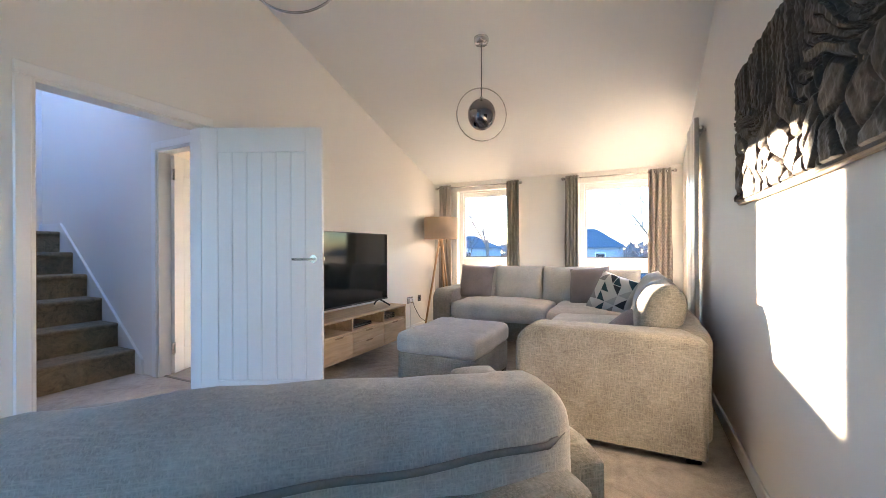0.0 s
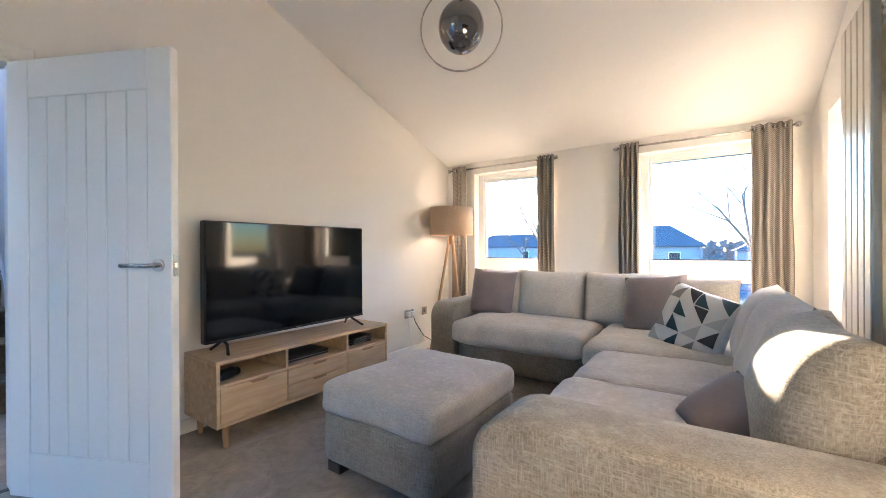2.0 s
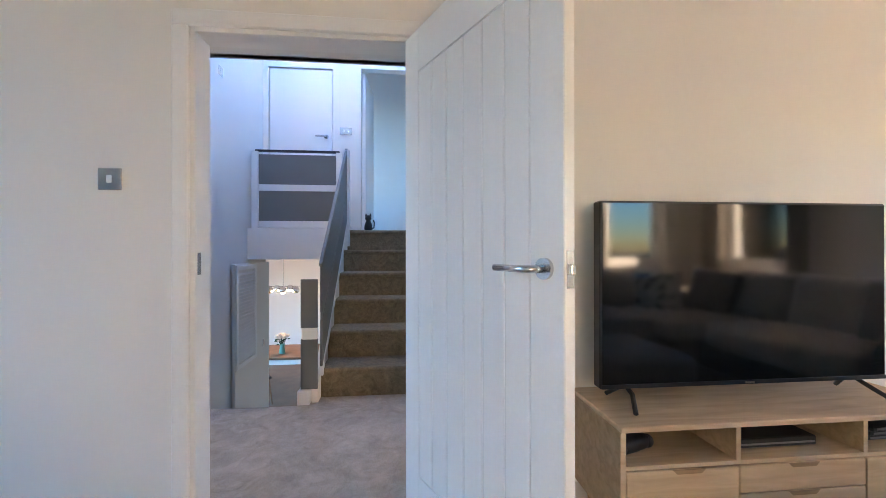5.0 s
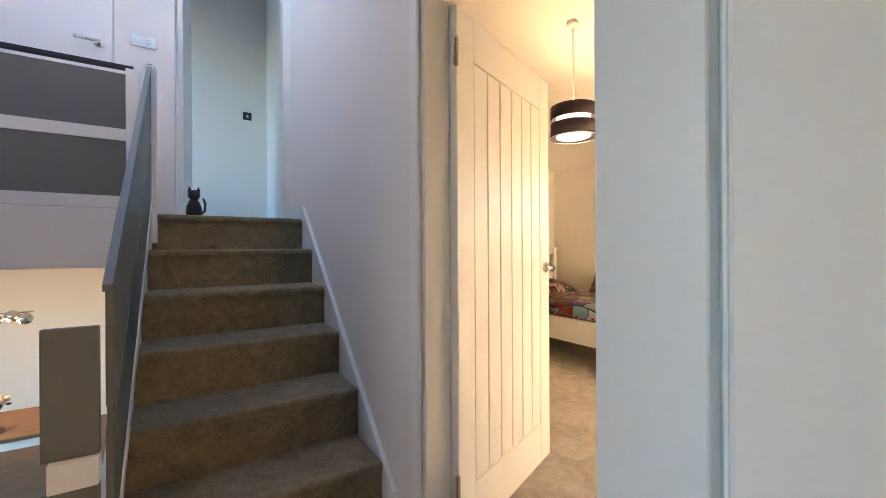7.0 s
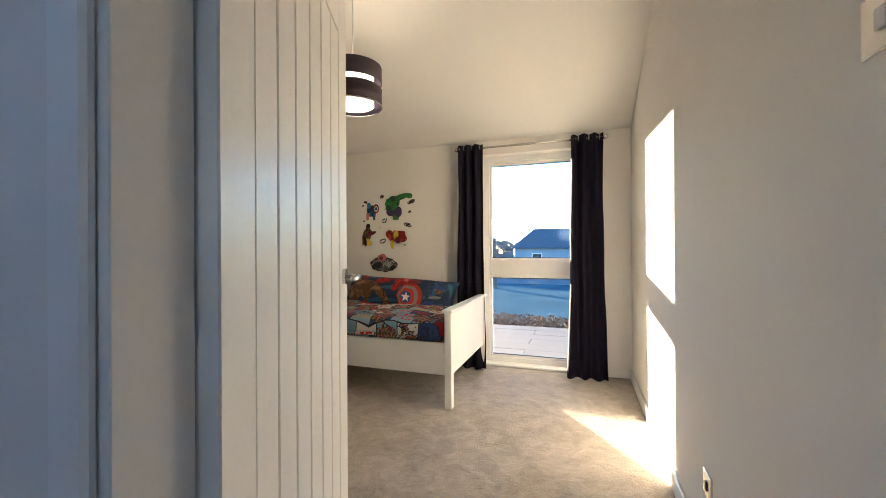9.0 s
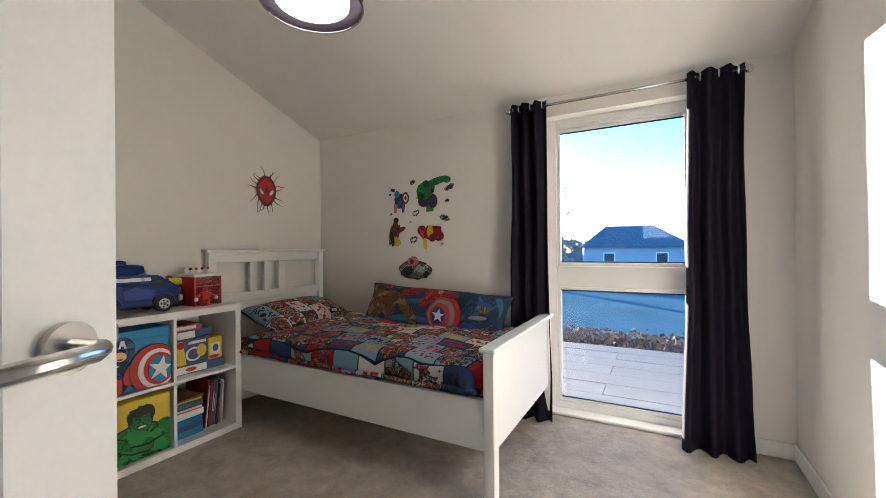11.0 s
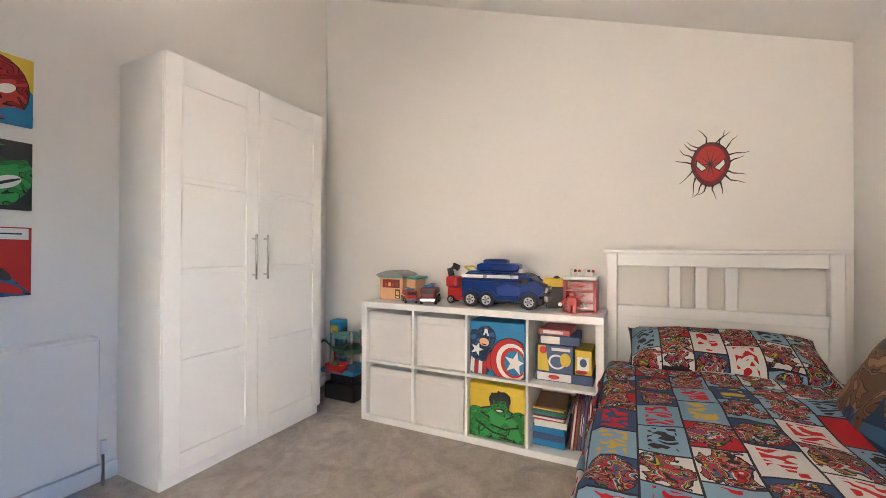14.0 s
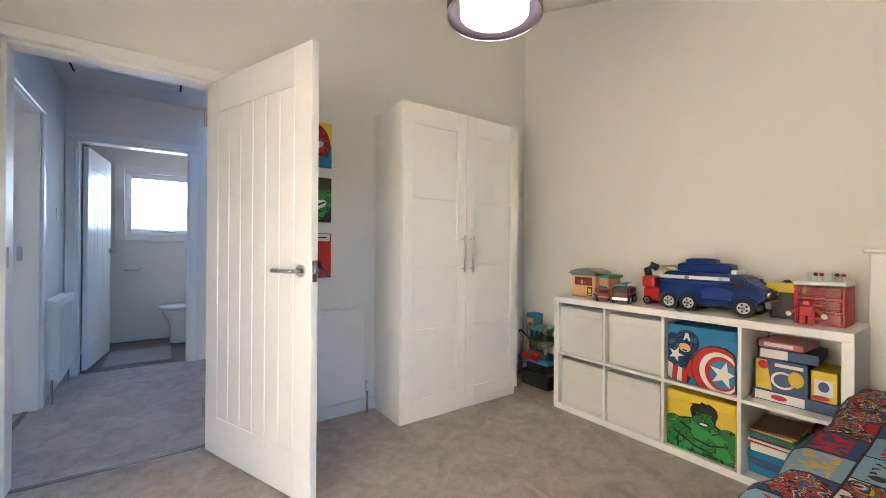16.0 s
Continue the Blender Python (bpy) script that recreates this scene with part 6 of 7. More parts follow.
for spec, material, lift in (
        # pale and dark bands of the ground
        ((-0.12, -0.09, 0.20, 0.022, 0.05), SEAB, 0.003), ((-0.05, 0.045, 0.13, 0.020, 0.05), SEAB, 0.003), ((0.50, 0.05, 0.05, 0.09, 0.0), SEAB, 0.003), ((-0.42, -0.135, 0.11, 0.022, 0.0), SEAB, 0.003), ((0.0, 0.155, 0.42, 0.016, 0.0), BLUEP, 0.003),
        # broad brown shape with a long limb
        ((-0.385, -0.02, 0.15, 0.130, -0.4), SKINP, 0.005), ((-0.46, 0.11, 0.06, 0.055, 0.2), SKINP, 0.006), ((-0.45, 0.135, 0.045, 0.030, 0.1), INK, 0.0068), ((-0.27, 0.060, 0.12, 0.048, -0.35), SKINP, 0.007), ((-0.155, -0.015, 0.11, 0.042, -0.70), SKINP, 0.008), ((-0.075, -0.10, 0.09, 0.034, -0.80), SKINP, 0.009), ((-0.34, -0.10, 0.045, 0.035, 0.2), BLUEP, 0.0072), ((-0.36, 0.145, 0.030, 0.025, 0.3), REDP, 0.007),
        # red shapes along the top
        ((-0.150, 0.125, 0.085, 0.038, 0.25), REDP, 0.005), ((0.060, 0.12, 0.11, 0.045, -0.15), REDP, 0.006), ((0.000, 0.06, 0.04, 0.06, -0.5), REDP, 0.0064), ((0.160, 0.125, 0.08, 0.028, -0.1), MAROON, 0.0056), ((0.080, 0.135, 0.022, 0.018, 0.0), PINK, 0.0072),
        # ringed disc
        ((0.165, -0.035, 0.138, 0.140, 0.0), INK, 0.0078), ((0.165, -0.035, 0.132, 0.134, 0.0), RED, 0.0086), ((0.152, -0.036, 0.104, 0.112, 0.0), GREYP, 0.0096), ((0.142, -0.037, 0.080, 0.088, 0.0), RED, 0.0106), ((0.130, -0.038, 0.054, 0.060, 0.0), BLUE, 0.0116),
        # dark blue shape at the end
        ((0.420, 0.0, 0.125, 0.155, 0.15), BLUEP, 0.005), ((0.420, 0.10, 0.075, 0.055, 0.0), BLUEP, 0.0062), ((0.435, 0.055, 0.042, 0.030, -0.1), SKINP, 0.0074), ((0.425, 0.082, 0.058, 0.016, -0.1), BLUE, 0.0084), ((0.410, -0.01, 0.060, 0.014, 0.1), GREYP, 0.0076), ((0.340, -0.11, 0.08, 0.05, 0.5), BLUE, 0.0064), ((0.510, -0.10, 0.05, 0.06, 0.4), BLUEP, 0.0064)):
    blob(spec, material, "printed_patch", bo, bmx, 1.14, 0.36, 0.20, 23, lift)
star_patch(0.130, -0.038, 0.052, OFFW, bo, bmx, 1.14, 0.36, 0.20, 23, 0.0128)

# cube shelf
ks = thing("cube_shelf", -6.175, 2.80, 0, 0, "white cube shelf unit with eight compartments", "shelf")
KW, KH, KD = 1.475, 0.77, 0.39
part("top", box(0, KD, 0, KW, KH - 0.038, KH, 0.002), LACQUER, ks)
part("bottom", box(0, KD, 0, KW, 0, 0.038, 0.002), LACQUER, ks)
part("side", box(0, KD, 0, 0.038, 0.038, KH - 0.038, 0.001), LACQUER, ks)
part("side", box(0, KD, KW - 0.038, KW, 0.038, KH - 0.038, 0.001), LACQUER, ks)
part("middle_shelf", box(0, KD - 0.001, 0.038, KW - 0.038, 0.377, 0.393, 0.001), LACQUER, ks)
cw = (KW - 0.076 - 3 * 0.016) / 4
ys = [0.038 + k * (cw + 0.016) for k in range(4)]
for k in range(3):
    part("divider", box(0, KD - 0.001, ys[k] + cw, ys[k] + cw + 0.016, 0.038, KH - 0.038, 0.001), LACQUER, ks)
CELL = [(ys[k], z) for z in (0.393, 0.038) for k in range(4)]
BOXW = mat("white_fabric_box", (0.66, 0.645, 0.625), 0.85, scale=8, var=0.04, bump=0.3, bscale=300)


def fabric_box(cell_, material, label, tilt=0.0):
    y, z = CELL[cell_]
    e = thing("storage_box", -6.155, 2.80 + y + cw / 2, z, tilt, label, "storage box", "storage boxes")
    w = cw - 0.014
    part("body", soft(0.345, w, 0.31, 0.008, 0.0, 6, (0.175, 0, 0.001), wrinkle=0.002, seed=cell_), material, e, smooth=False)
    part("lip", box(0.346, 0.354, -w / 2 + 0.004, w / 2 - 0.004, 0.262, 0.308, 0.003), material, e)
    return e


for c in (0, 1, 4, 5):
    fabric_box(c, BOXW, "white fabric storage box in the cube shelf", (-1.2, 0.6, 0, 0, 1.4, -0.8)[c])
FACE = Matrix(((0, 0, 1, 0), (1, 0, 0, 0), (0, 1, 0, 0), (0, 0, 0, 1)))


def ell(cx, cz, rx, rz, turn=0.0, n=22, wob=0.0, seed=0.0):
    out = []
    for k in range(n):
        a = 2 * math.pi * k / n
        s = 1 + wob * noise.noise(Vector((3 * math.cos(a) + seed, 3 * math.sin(a), seed)))
        x, z = rx * math.cos(a) * s, rz * math.sin(a) * s
        out.append((cx + x * math.cos(turn) - z * math.sin(turn), cz + x * math.sin(turn) + z * math.cos(turn)))
    return out


def star(cx, cz, r, turn=0.0):
    return [(cx + (r if k % 2 == 0 else r * 0.4) * math.sin(turn + math.pi * k / 5), cz + (r if k % 2 == 0 else r * 0.4) * math.cos(turn + math.pi * k / 5)) for k in range(10)]


def decals(parent, m, items, name="printed_shape"):
    """Flat printed shapes one above another, each half a millimetre proud of the one below."""
    for k, (poly, material) in enumerate(items):
        part(name, prism(poly, 0.0012 + 0.0006 * k, m=m), material, parent)


def trimmed(poly, half=0.157, low=-0.142, top=0.152):
    """Keeps a printed outline within the face of its box."""
    return [(max(-half, min(half, x)), max(low, min(top, z))) for x, z in poly]


b1 = fabric_box(2, CYAN, "blue printed storage box with a red and white ringed disc")
fm = Matrix.Translation((0.352, 0, 0.15)) @ FACE
decals(b1, fm, [
    (trimmed(ell(-0.10, -0.02, 0.075, 0.135, 0.1, wob=0.2, seed=3)), INK), (trimmed(ell(-0.10, -0.02, 0.071, 0.130, 0.1, wob=0.2, seed=3)), BLUEP),
    ([(-0.156, -0.125), (-0.135, -0.14), (-0.128, -0.06), (-0.152, -0.045)], OFFW), ([(-0.131, -0.14), (-0.110, -0.14), (-0.106, -0.065), (-0.126, -0.06)], RED), ([(-0.108, -0.14), (-0.085, -0.14), (-0.082, -0.07), (-0.103, -0.065)], OFFW), ([(-0.083, -0.14), (-0.060, -0.14), (-0.058, -0.07), (-0.079, -0.068)], RED),
    (ell(-0.062, 0.07, 0.058, 0.066, -0.15), INK), (ell(-0.062, 0.07, 0.054, 0.062, -0.15), BLUEP), (ell(-0.070, 0.043, 0.032, 0.026, -0.2), INK), (ell(-0.070, 0.042, 0.029, 0.023, -0.2), PEACH), ([(-0.082, 0.034), (-0.056, 0.030), (-0.060, 0.024), (-0.080, 0.027)], INK),
    ([(-0.075, 0.082), (-0.066, 0.118), (-0.052, 0.118), (-0.042, 0.080), (-0.050, 0.079), (-0.053, 0.092), (-0.064, 0.093), (-0.067, 0.081)], OFFW),
    (star(-0.112, 0.0, 0.046, 0.35), INK), (star(-0.112, 0.0, 0.041, 0.35), OFFW), (ell(-0.025, -0.055, 0.030, 0.055, -0.3), RED),
    (trimmed(ell(0.082, -0.05, 0.118, 0.128, 0.1)), INK), (trimmed(ell(0.082, -0.05, 0.114, 0.124, 0.1)), RED), (trimmed(ell(0.093, -0.052, 0.090, 0.102, 0.1)), OFFW), (trimmed(ell(0.100, -0.054, 0.072, 0.084, 0.1)), RED), (trimmed(ell(0.106, -0.056, 0.056, 0.068, 0.1)), CYAN), (trimmed(star(0.110, -0.056, 0.066, 0.2)), OFFW)])
b2 = fabric_box(6, YELLOW, "yellow printed storage box with green and black shapes")
decals(b2, fm, [
    (trimmed(ell(0.0, -0.085, 0.185, 0.130, 0.0, wob=0.08, seed=5)), INK), (trimmed(ell(0.0, -0.088, 0.180, 0.125, 0.0, wob=0.08, seed=5)), GREENP),
    (trimmed(ell(-0.125, -0.02, 0.055, 0.048, 0.5)), GREENP), (trimmed(ell(0.128, -0.02, 0.050, 0.052, -0.5)), GREENP),
    (ell(0.020, 0.058, 0.056, 0.066, 0, wob=0.12, seed=2), INK), (ell(0.020, 0.048, 0.049, 0.056), GREENP), (ell(0.022, 0.102, 0.058, 0.028, 0.05, wob=0.5, seed=8), INK), (ell(-0.028, 0.075, 0.012, 0.026, 0.2), INK), (ell(0.070, 0.075, 0.012, 0.026, -0.2), INK),
    ([(-0.010, 0.066), (0.012, 0.060), (0.012, 0.066), (-0.008, 0.073)], INK), ([(0.030, 0.060), (0.052, 0.068), (0.050, 0.074), (0.030, 0.067)], INK), (ell(0.022, 0.022, 0.024, 0.011), INK), (ell(0.022, 0.023, 0.020, 0.006), OFFW),
    ([(-0.12, -0.055), (-0.02, -0.105), (0.06, -0.115), (0.06, -0.110), (-0.02, -0.099), (-0.118, -0.049)], INK), ([(0.13, -0.055), (0.05, -0.080), (-0.03, -0.065), (-0.03, -0.060), (0.05, -0.074), (0.13, -0.048)], INK),
    ([(-0.09, 0.0), (-0.04, -0.025), (-0.038, -0.021), (-0.088, 0.005)], INK), ([(0.06, -0.02), (0.10, 0.002), (0.098, 0.007), (0.058, -0.015)], INK), ([(0.02, -0.125), (0.09, -0.130), (0.09, -0.126), (0.02, -0.120)], INK), ([(-0.105, -0.08), (-0.10, -0.13), (-0.096, -0.13), (-0.100, -0.08)], INK)])


def game_box(x, y, z, d, w, h, material, label, turn=0.0, items=()):
    e = thing("board_game", x, y, z, turn, label, "game box", "boxed games")
    part("carton", box(-d / 2, d / 2, -w / 2, w / 2, 0, h, 0.002), material, e)
    decals(e, Matrix.Translation((d / 2, 0, h / 2)) @ FACE, items)
    return e


cy, cz = CELL[3]
cy += 2.80 + cw / 2
BLUEBOX = colour("blue_card", (0.05, 0.09, 0.20))
game_box(-6.0, cy, cz, 0.26, 0.30, 0.05, BLUEBOX, "flat blue game box at the bottom of the compartment", items=[([(-0.14, -0.02), (0.04, -0.02), (0.04, 0.02), (-0.14, 0.02)], OFFW), (ell(-0.05, 0, 0.03, 0.012), RED)])
game_box(-5.98, cy - 0.045, cz + 0.051, 0.22, 0.19, 0.145, BLUEBOX, "dark blue and yellow game box", items=[([(-0.09, -0.068), (-0.03, -0.068), (-0.05, 0.068), (-0.09, 0.068)], YELLOW), (ell(0.01, -0.015, 0.045, 0.04), OFFW), (ell(0.01, -0.015, 0.034, 0.03), BLUEBOX), (ell(0.055, 0.0, 0.028, 0.036), YELLOW), ([(-0.02, 0.045), (0.08, 0.045), (0.08, 0.06), (-0.02, 0.06)], OFFW), (ell(-0.062, 0.045, 0.02, 0.02), RED)])
game_box(-5.98, cy + 0.10, cz + 0.051, 0.20, 0.085, 0.13, YELLOW, "small yellow game box", items=[([(-0.03, -0.04), (0.03, -0.04), (0.03, 0.03), (-0.03, 0.03)], OFFW), (ell(0.0, 0.0, 0.018, 0.022), BLUEBOX), (ell(-0.01, -0.05, 0.03, 0.01), RED)])
game_box(-6.0, cy - 0.03, cz + 0.20, 0.24, 0.21, 0.045, BLUEBOX, "flat blue game box on top of the stack", 4, items=[([(-0.10, -0.02), (0.0, -0.02), (0.0, 0.02), (-0.10, 0.02)], OFFW)])
game_box(-6.01, cy - 0.05, cz + 0.246, 0.22, 0.17, 0.03, PINK, "flat pink game box on top of the stack", -3, items=[([(-0.06, -0.008), (0.05, -0.008), (0.05, 0.008), (-0.06, 0.008)], OFFW)])
ky, kz = CELL[7]
ky += 2.80
rng = random.Random(9)
COVERS = [RED, CYAN, YELLOW, OFFW, MAROON, BLUEBOX, PINK, OFFW, GREEN, BROWN]
z = kz
for k in range(12):
    h = rng.uniform(0.006, 0.011) if k > 3 else 0.034
    b_ = thing("picture_book", -5.99, ky + 0.095, z + 0.0005, rng.uniform(-4, 4), "child's picture book lying in a stack on the shelf", "book", "stacked books")
    part("cover", box(-0.13, 0.13, -0.085, 0.085, 0, h, 0.001), COVERS[(k * 7 + 2) % 10] if k > 3 else (CYAN, BLUEBOX, CYAN, OFFW)[k], b_)
    part("pages", box(-0.127, 0.1285, -0.083, 0.0835, h * 0.2, h * 0.8), OFFW, b_)
    z += h + 0.001
y = ky + 0.195
for k in range(14):
    t = rng.uniform(0.005, 0.010)
    h = rng.uniform(0.24, 0.29)
    b_ = new("upright_book")
    tagged(b_, "thin picture book leaning upright on the shelf", "book", "upright books")
    b_.matrix_basis = pose(-6.0, y + t / 2, kz + 0.0005, -6 if k < 10 else -3, 0, 0)
    part("cover", box(-0.11, 0.11 + rng.uniform(0, 0.03), -t / 2, t / 2, 0, h, 0.001), COVERS[(k * 3) % 10] if k % 2 else MAROON, b_)
    part("title_bar", box(0.108, 0.112, -t * 0.2, t * 0.2, h * 0.3, h * 0.7), OFFW, b_)
    y += t + 0.0012


# ---- toys on the shelf ----
KT = 0.77


def wheel(e, x, y, r, w):
    t = part("wheel", rod((x, y - w / 2, r), (x, y + w / 2, r), r, n=20), TYRE, e, "black rubber wheel")
    part("rim", rod((x, y - w / 2 - 0.002, r), (x, y + w / 2 + 0.002, r), r * 0.62, n=16), SILVER, t)
    for k in range(5):
        a = 2 * math.pi * (k + 0.5) / 5
        part("rim_gap", rod((x + 0.38 * r * math.cos(a), y - w / 2 - 0.003, r + 0.38 * r * math.sin(a)), (x + 0.38 * r * math.cos(a), y + w / 2 + 0.003, r + 0.38 * r * math.sin(a)), r * 0.12, n=6), TYRE, t)
    part("hub", rod((x, y - w / 2 - 0.004, r), (x, y + w / 2 + 0.004, r), r * 0.22, n=10), CHROME, t)


th = thing("toy_house", -6.02, 2.97, KT, 0, "peach toy house with a grey and teal roof", "toy house")
part("front_wall", box(-0.07, 0.09, -0.13, 0.055, 0, 0.150, 0.004), PEACH, th)
part("side_wing", box(-0.09, 0.05, 0.058, 0.13, 0, 0.14, 0.004), PEACH, th)
part("roof", prism([(-0.15, 0.162), (0.07, 0.162), (0.05, 0.178), (-0.01, 0.196), (-0.07, 0.196), (-0.13, 0.178)], 0.20, m=Matrix.Translation((-0.09, 0, 0)) @ FACE), GREYP, th)
part("eaves", box(-0.08, 0.10, -0.138, 0.062, 0.150, 0.162, 0.003), TEAL, th, "teal roof edge")
part("wing_roof", box(-0.10, 0.06, 0.064, 0.145, 0.14, 0.158, 0.005), TEAL, th)
op = part("opening", box(0.0895, 0.0915, -0.105, 0.030, 0.082, 0.138), MAROON, th, "dark red window opening")
for k in range(4):
    part("figure_spot", box(0.0915, 0.0925, -0.085 + k * 0.028, -0.068 + k * 0.028, 0.092, 0.112 + 0.006 * (k % 2)), (RED, YELLOW, RED, BROWN)[k], op)
dr = part("door", box(0.0895, 0.0915, -0.005, 0.032, 0.012, 0.072), INK, th, "black framed door")
part("door_panel", box(0.0915, 0.0925, 0.002, 0.026, 0.034, 0.062), YELLOW, dr)
part("door_bar", box(0.0915, 0.0925, 0.002, 0.026, 0.018, 0.026), OFFW, dr)


def toy_truck(x, y, turn, s, body_mat, label, ladder=True):
    e = thing("toy_fire_engine", x, y, KT, turn, label, "toy car", "toy fire engines")
    part("body", box(-0.10 * s, 0.04 * s, -0.035 * s, 0.035 * s, 0.018 * s, 0.07 * s, 0.006 * s, seg=2), body_mat, e)
    c = part("cab", box(0.04 * s, 0.10 * s, -0.036 * s, 0.036 * s, 0.018 * s, 0.082 * s, 0.010 * s, seg=2), body_mat, e)
    part("windscreen", box(0.0985 * s, 0.1015 * s, -0.028 * s, 0.028 * s, 0.052 * s, 0.074 * s), INK, c)
    part("side_window", box(0.055 * s, 0.088 * s, -0.038 * s, 0.038 * s, 0.054 * s, 0.074 * s), INK, c)
    part("bumper", box(0.098 * s, 0.110 * s, -0.034 * s, 0.034 * s, 0.018 * s, 0.032 * s, 0.003), CHROME, e)
    part("stripe", box(-0.101 * s, 0.041 * s, -0.0365 * s, 0.0365 * s, 0.040 * s, 0.046 * s), OFFW, e)
    part("light_bar", box(0.06 * s, 0.075 * s, -0.025 * s, 0.025 * s, 0.082 * s, 0.092 * s, 0.003), CYAN, e)
    for wx in (-0.07, -0.02, 0.07):
        for wy in (-0.034, 0.034):
            wheel(e, wx * s, wy * s, 0.018 * s, 0.012 * s)
    if ladder:
        for wy in (-0.012, 0.012):
            part("ladder_rail", rod((-0.12 * s, wy * s, 0.085 * s), (0.05 * s, wy * s, 0.088 * s), 0.003 * s, n=6), GREYP, e)
        for k in range(8):
            part("rung", rod((-0.11 * s + k * 0.02 * s, -0.012 * s, 0.086 * s), (-0.11 * s + k * 0.02 * s, 0.012 * s, 0.086 * s), 0.002 * s, n=5), GREYP, e)
    return e


toy_truck(-5.90, 3.09, 40, 1.0, RED, "small red toy fire engine with a ladder")
toy_truck(-5.925, 3.235, 20, 1.3, MAROON, "dark red toy fire engine with chrome bumper")
hr = thing("toy_rescue_truck", -6.02, 3.42, KT, 90, "red toy rescue truck with a raised boom", "toy car")
part("body", box(-0.09, 0.09, -0.05, 0.05, 0.02, 0.10, 0.012, seg=2), RED, hr)
part("cab", box(-0.10, -0.02, -0.052, 0.052, 0.10, 0.17, 0.014, seg=2), RED, hr)
part("seat", tube([(-0.08, 0, 0.17), (-0.09, 0, 0.21), (-0.06, 0, 0.235), (-0.03, 0, 0.22)], 0.022, 8), INK, hr, smooth=True)
part("boom", tube([(0.02, 0, 0.10), (0.05, 0, 0.18), (0.09, 0, 0.19)], 0.012, 8), INK, hr, smooth=True)
for wx in (-0.06, 0.06):
    for wy in (-0.05, 0.05):
        wheel(hr, wx, wy, 0.025, 0.018)

bt = thing("toy_police_truck", -5.97, 3.72, KT, 90, "big blue toy police truck with six wheels", "toy car")
part("chassis", box(-0.24, 0.24, -0.085, 0.085, 0.03, 0.075, 0.010), INK, bt)
bm = prism([(-0.25, 0.07), (0.22, 0.07), (0.25, 0.10), (0.245, 0.135), (0.19, 0.155), (0.15, 0.20), (-0.20, 0.215), (-0.25, 0.18)], 0.19, m=Matrix(((1, 0, 0, 0), (0, 0, 1, -0.095), (0, 1, 0, 0), (0, 0, 0, 1))))
bmesh.ops.bevel(bm, geom=list(bm.edges), offset=0.010, segments=2, affect="EDGES")
body = part("body", bm, TRUCKB, bt)
part("stripe", box(-0.245, 0.10, -0.0965, 0.0965, 0.172, 0.192, 0.002), OFFW, bt, "white side stripe")
part("roof_pod", soft(0.26, 0.12, 0.05, 0.018, 0.004, 6, (-0.04, 0, 0.208), wrinkle=0.0), TRUCKB, bt, smooth=True)
part("windscreen", prism([(0.192, 0.150), (0.155, 0.195), (0.15, 0.193), (0.187, 0.148)], 0.15, m=Matrix(((1, 0, 0, 0), (0, 0, 1, -0.075), (0, 1, 0, 0), (0, 0, 0, 1)))), INK, body)
part("side_window", box(0.10, 0.155, -0.0968, 0.0968, 0.145, 0.178, 0.002), INK, body)
part("badge", rod((-0.10, -0.098, 0.182), (-0.10, 0.098, 0.182), 0.012, n=16), GREYP, body)
for sx in (-0.17, -0.03, 0.09):
    part("panel_line", box(sx, sx + 0.004, -0.0962, 0.0962, 0.085, 0.165), INK, body)
part("lamp_housing", box(-0.15, -0.11, -0.05, 0.05, 0.212, 0.238, 0.006, seg=2), GREYP, bt)
part("lamp_housing", box(0.09, 0.12, -0.06, 0.06, 0.205, 0.228, 0.006, seg=2), OFFW, bt)
for wx in (-0.19, -0.09, 0.16):
    for s_ in (-1, 1):
        part("wheel_arch", tube([(wx + 0.054 * math.cos(a), s_ * 0.097, 0.046 + 0.054 * math.sin(a)) for a in (radians(10 + 20 * k) for k in range(9))], 0.007, 6), TRUCKB, body, smooth=True)
for s_ in (-1, 1):
    part("headlight", rod((0.246, s_ * 0.066, 0.115), (0.255, s_ * 0.066, 0.112), 0.014, n=12), OFFW, body, "white round headlight")
    part("mirror", box(0.165, 0.180, s_ * 0.104 - 0.008, s_ * 0.104 + 0.008, 0.160, 0.182, 0.003), TRUCKB, body)
    part("side_bar", rod((-0.24, s_ * 0.099, 0.158), (0.12, s_ * 0.099, 0.158), 0.005, n=8), BLUE, body, smooth=True)
    part("rivet_badge", rod((0.06, s_ * 0.0965, 0.182), (0.06, s_ * 0.0985, 0.182), 0.009, n=12), SILVER, body)
for k in range(4):
    part("grille_bar", box(0.249, 0.254, -0.045, 0.045, 0.096 + k * 0.010, 0.101 + k * 0.010), GREYP, body)
part("roof_ridge", soft(0.15, 0.075, 0.028, 0.012, 0.003, 5, (-0.06, 0, 0.254), wrinkle=0.0), TRUCKB, bt, smooth=True)
part("rear_rack", tube([(-0.20, -0.07, 0.21), (-0.24, -0.07, 0.235), (-0.24, 0.07, 0.235), (-0.20, 0.07, 0.21)], 0.006, 6), YELLOW, bt, smooth=True)
part("side_skirt", prism([(-0.02, 0.075), (0.10, 0.075), (0.12, 0.12), (0.03, 0.14), (-0.03, 0.12)], 0.196, m=Matrix(((1, 0, 0, 0), (0, 0, 1, -0.098), (0, 1, 0, 0), (0, 0, 0, 1)))), BLUE, body)
part("bumper", box(0.24, 0.265, -0.09, 0.09, 0.05, 0.085, 0.006), GREYP, bt)
part("step", box(-0.06, 0.10, -0.10, 0.10, 0.045, 0.075, 0.006), TRUCKB, bt)
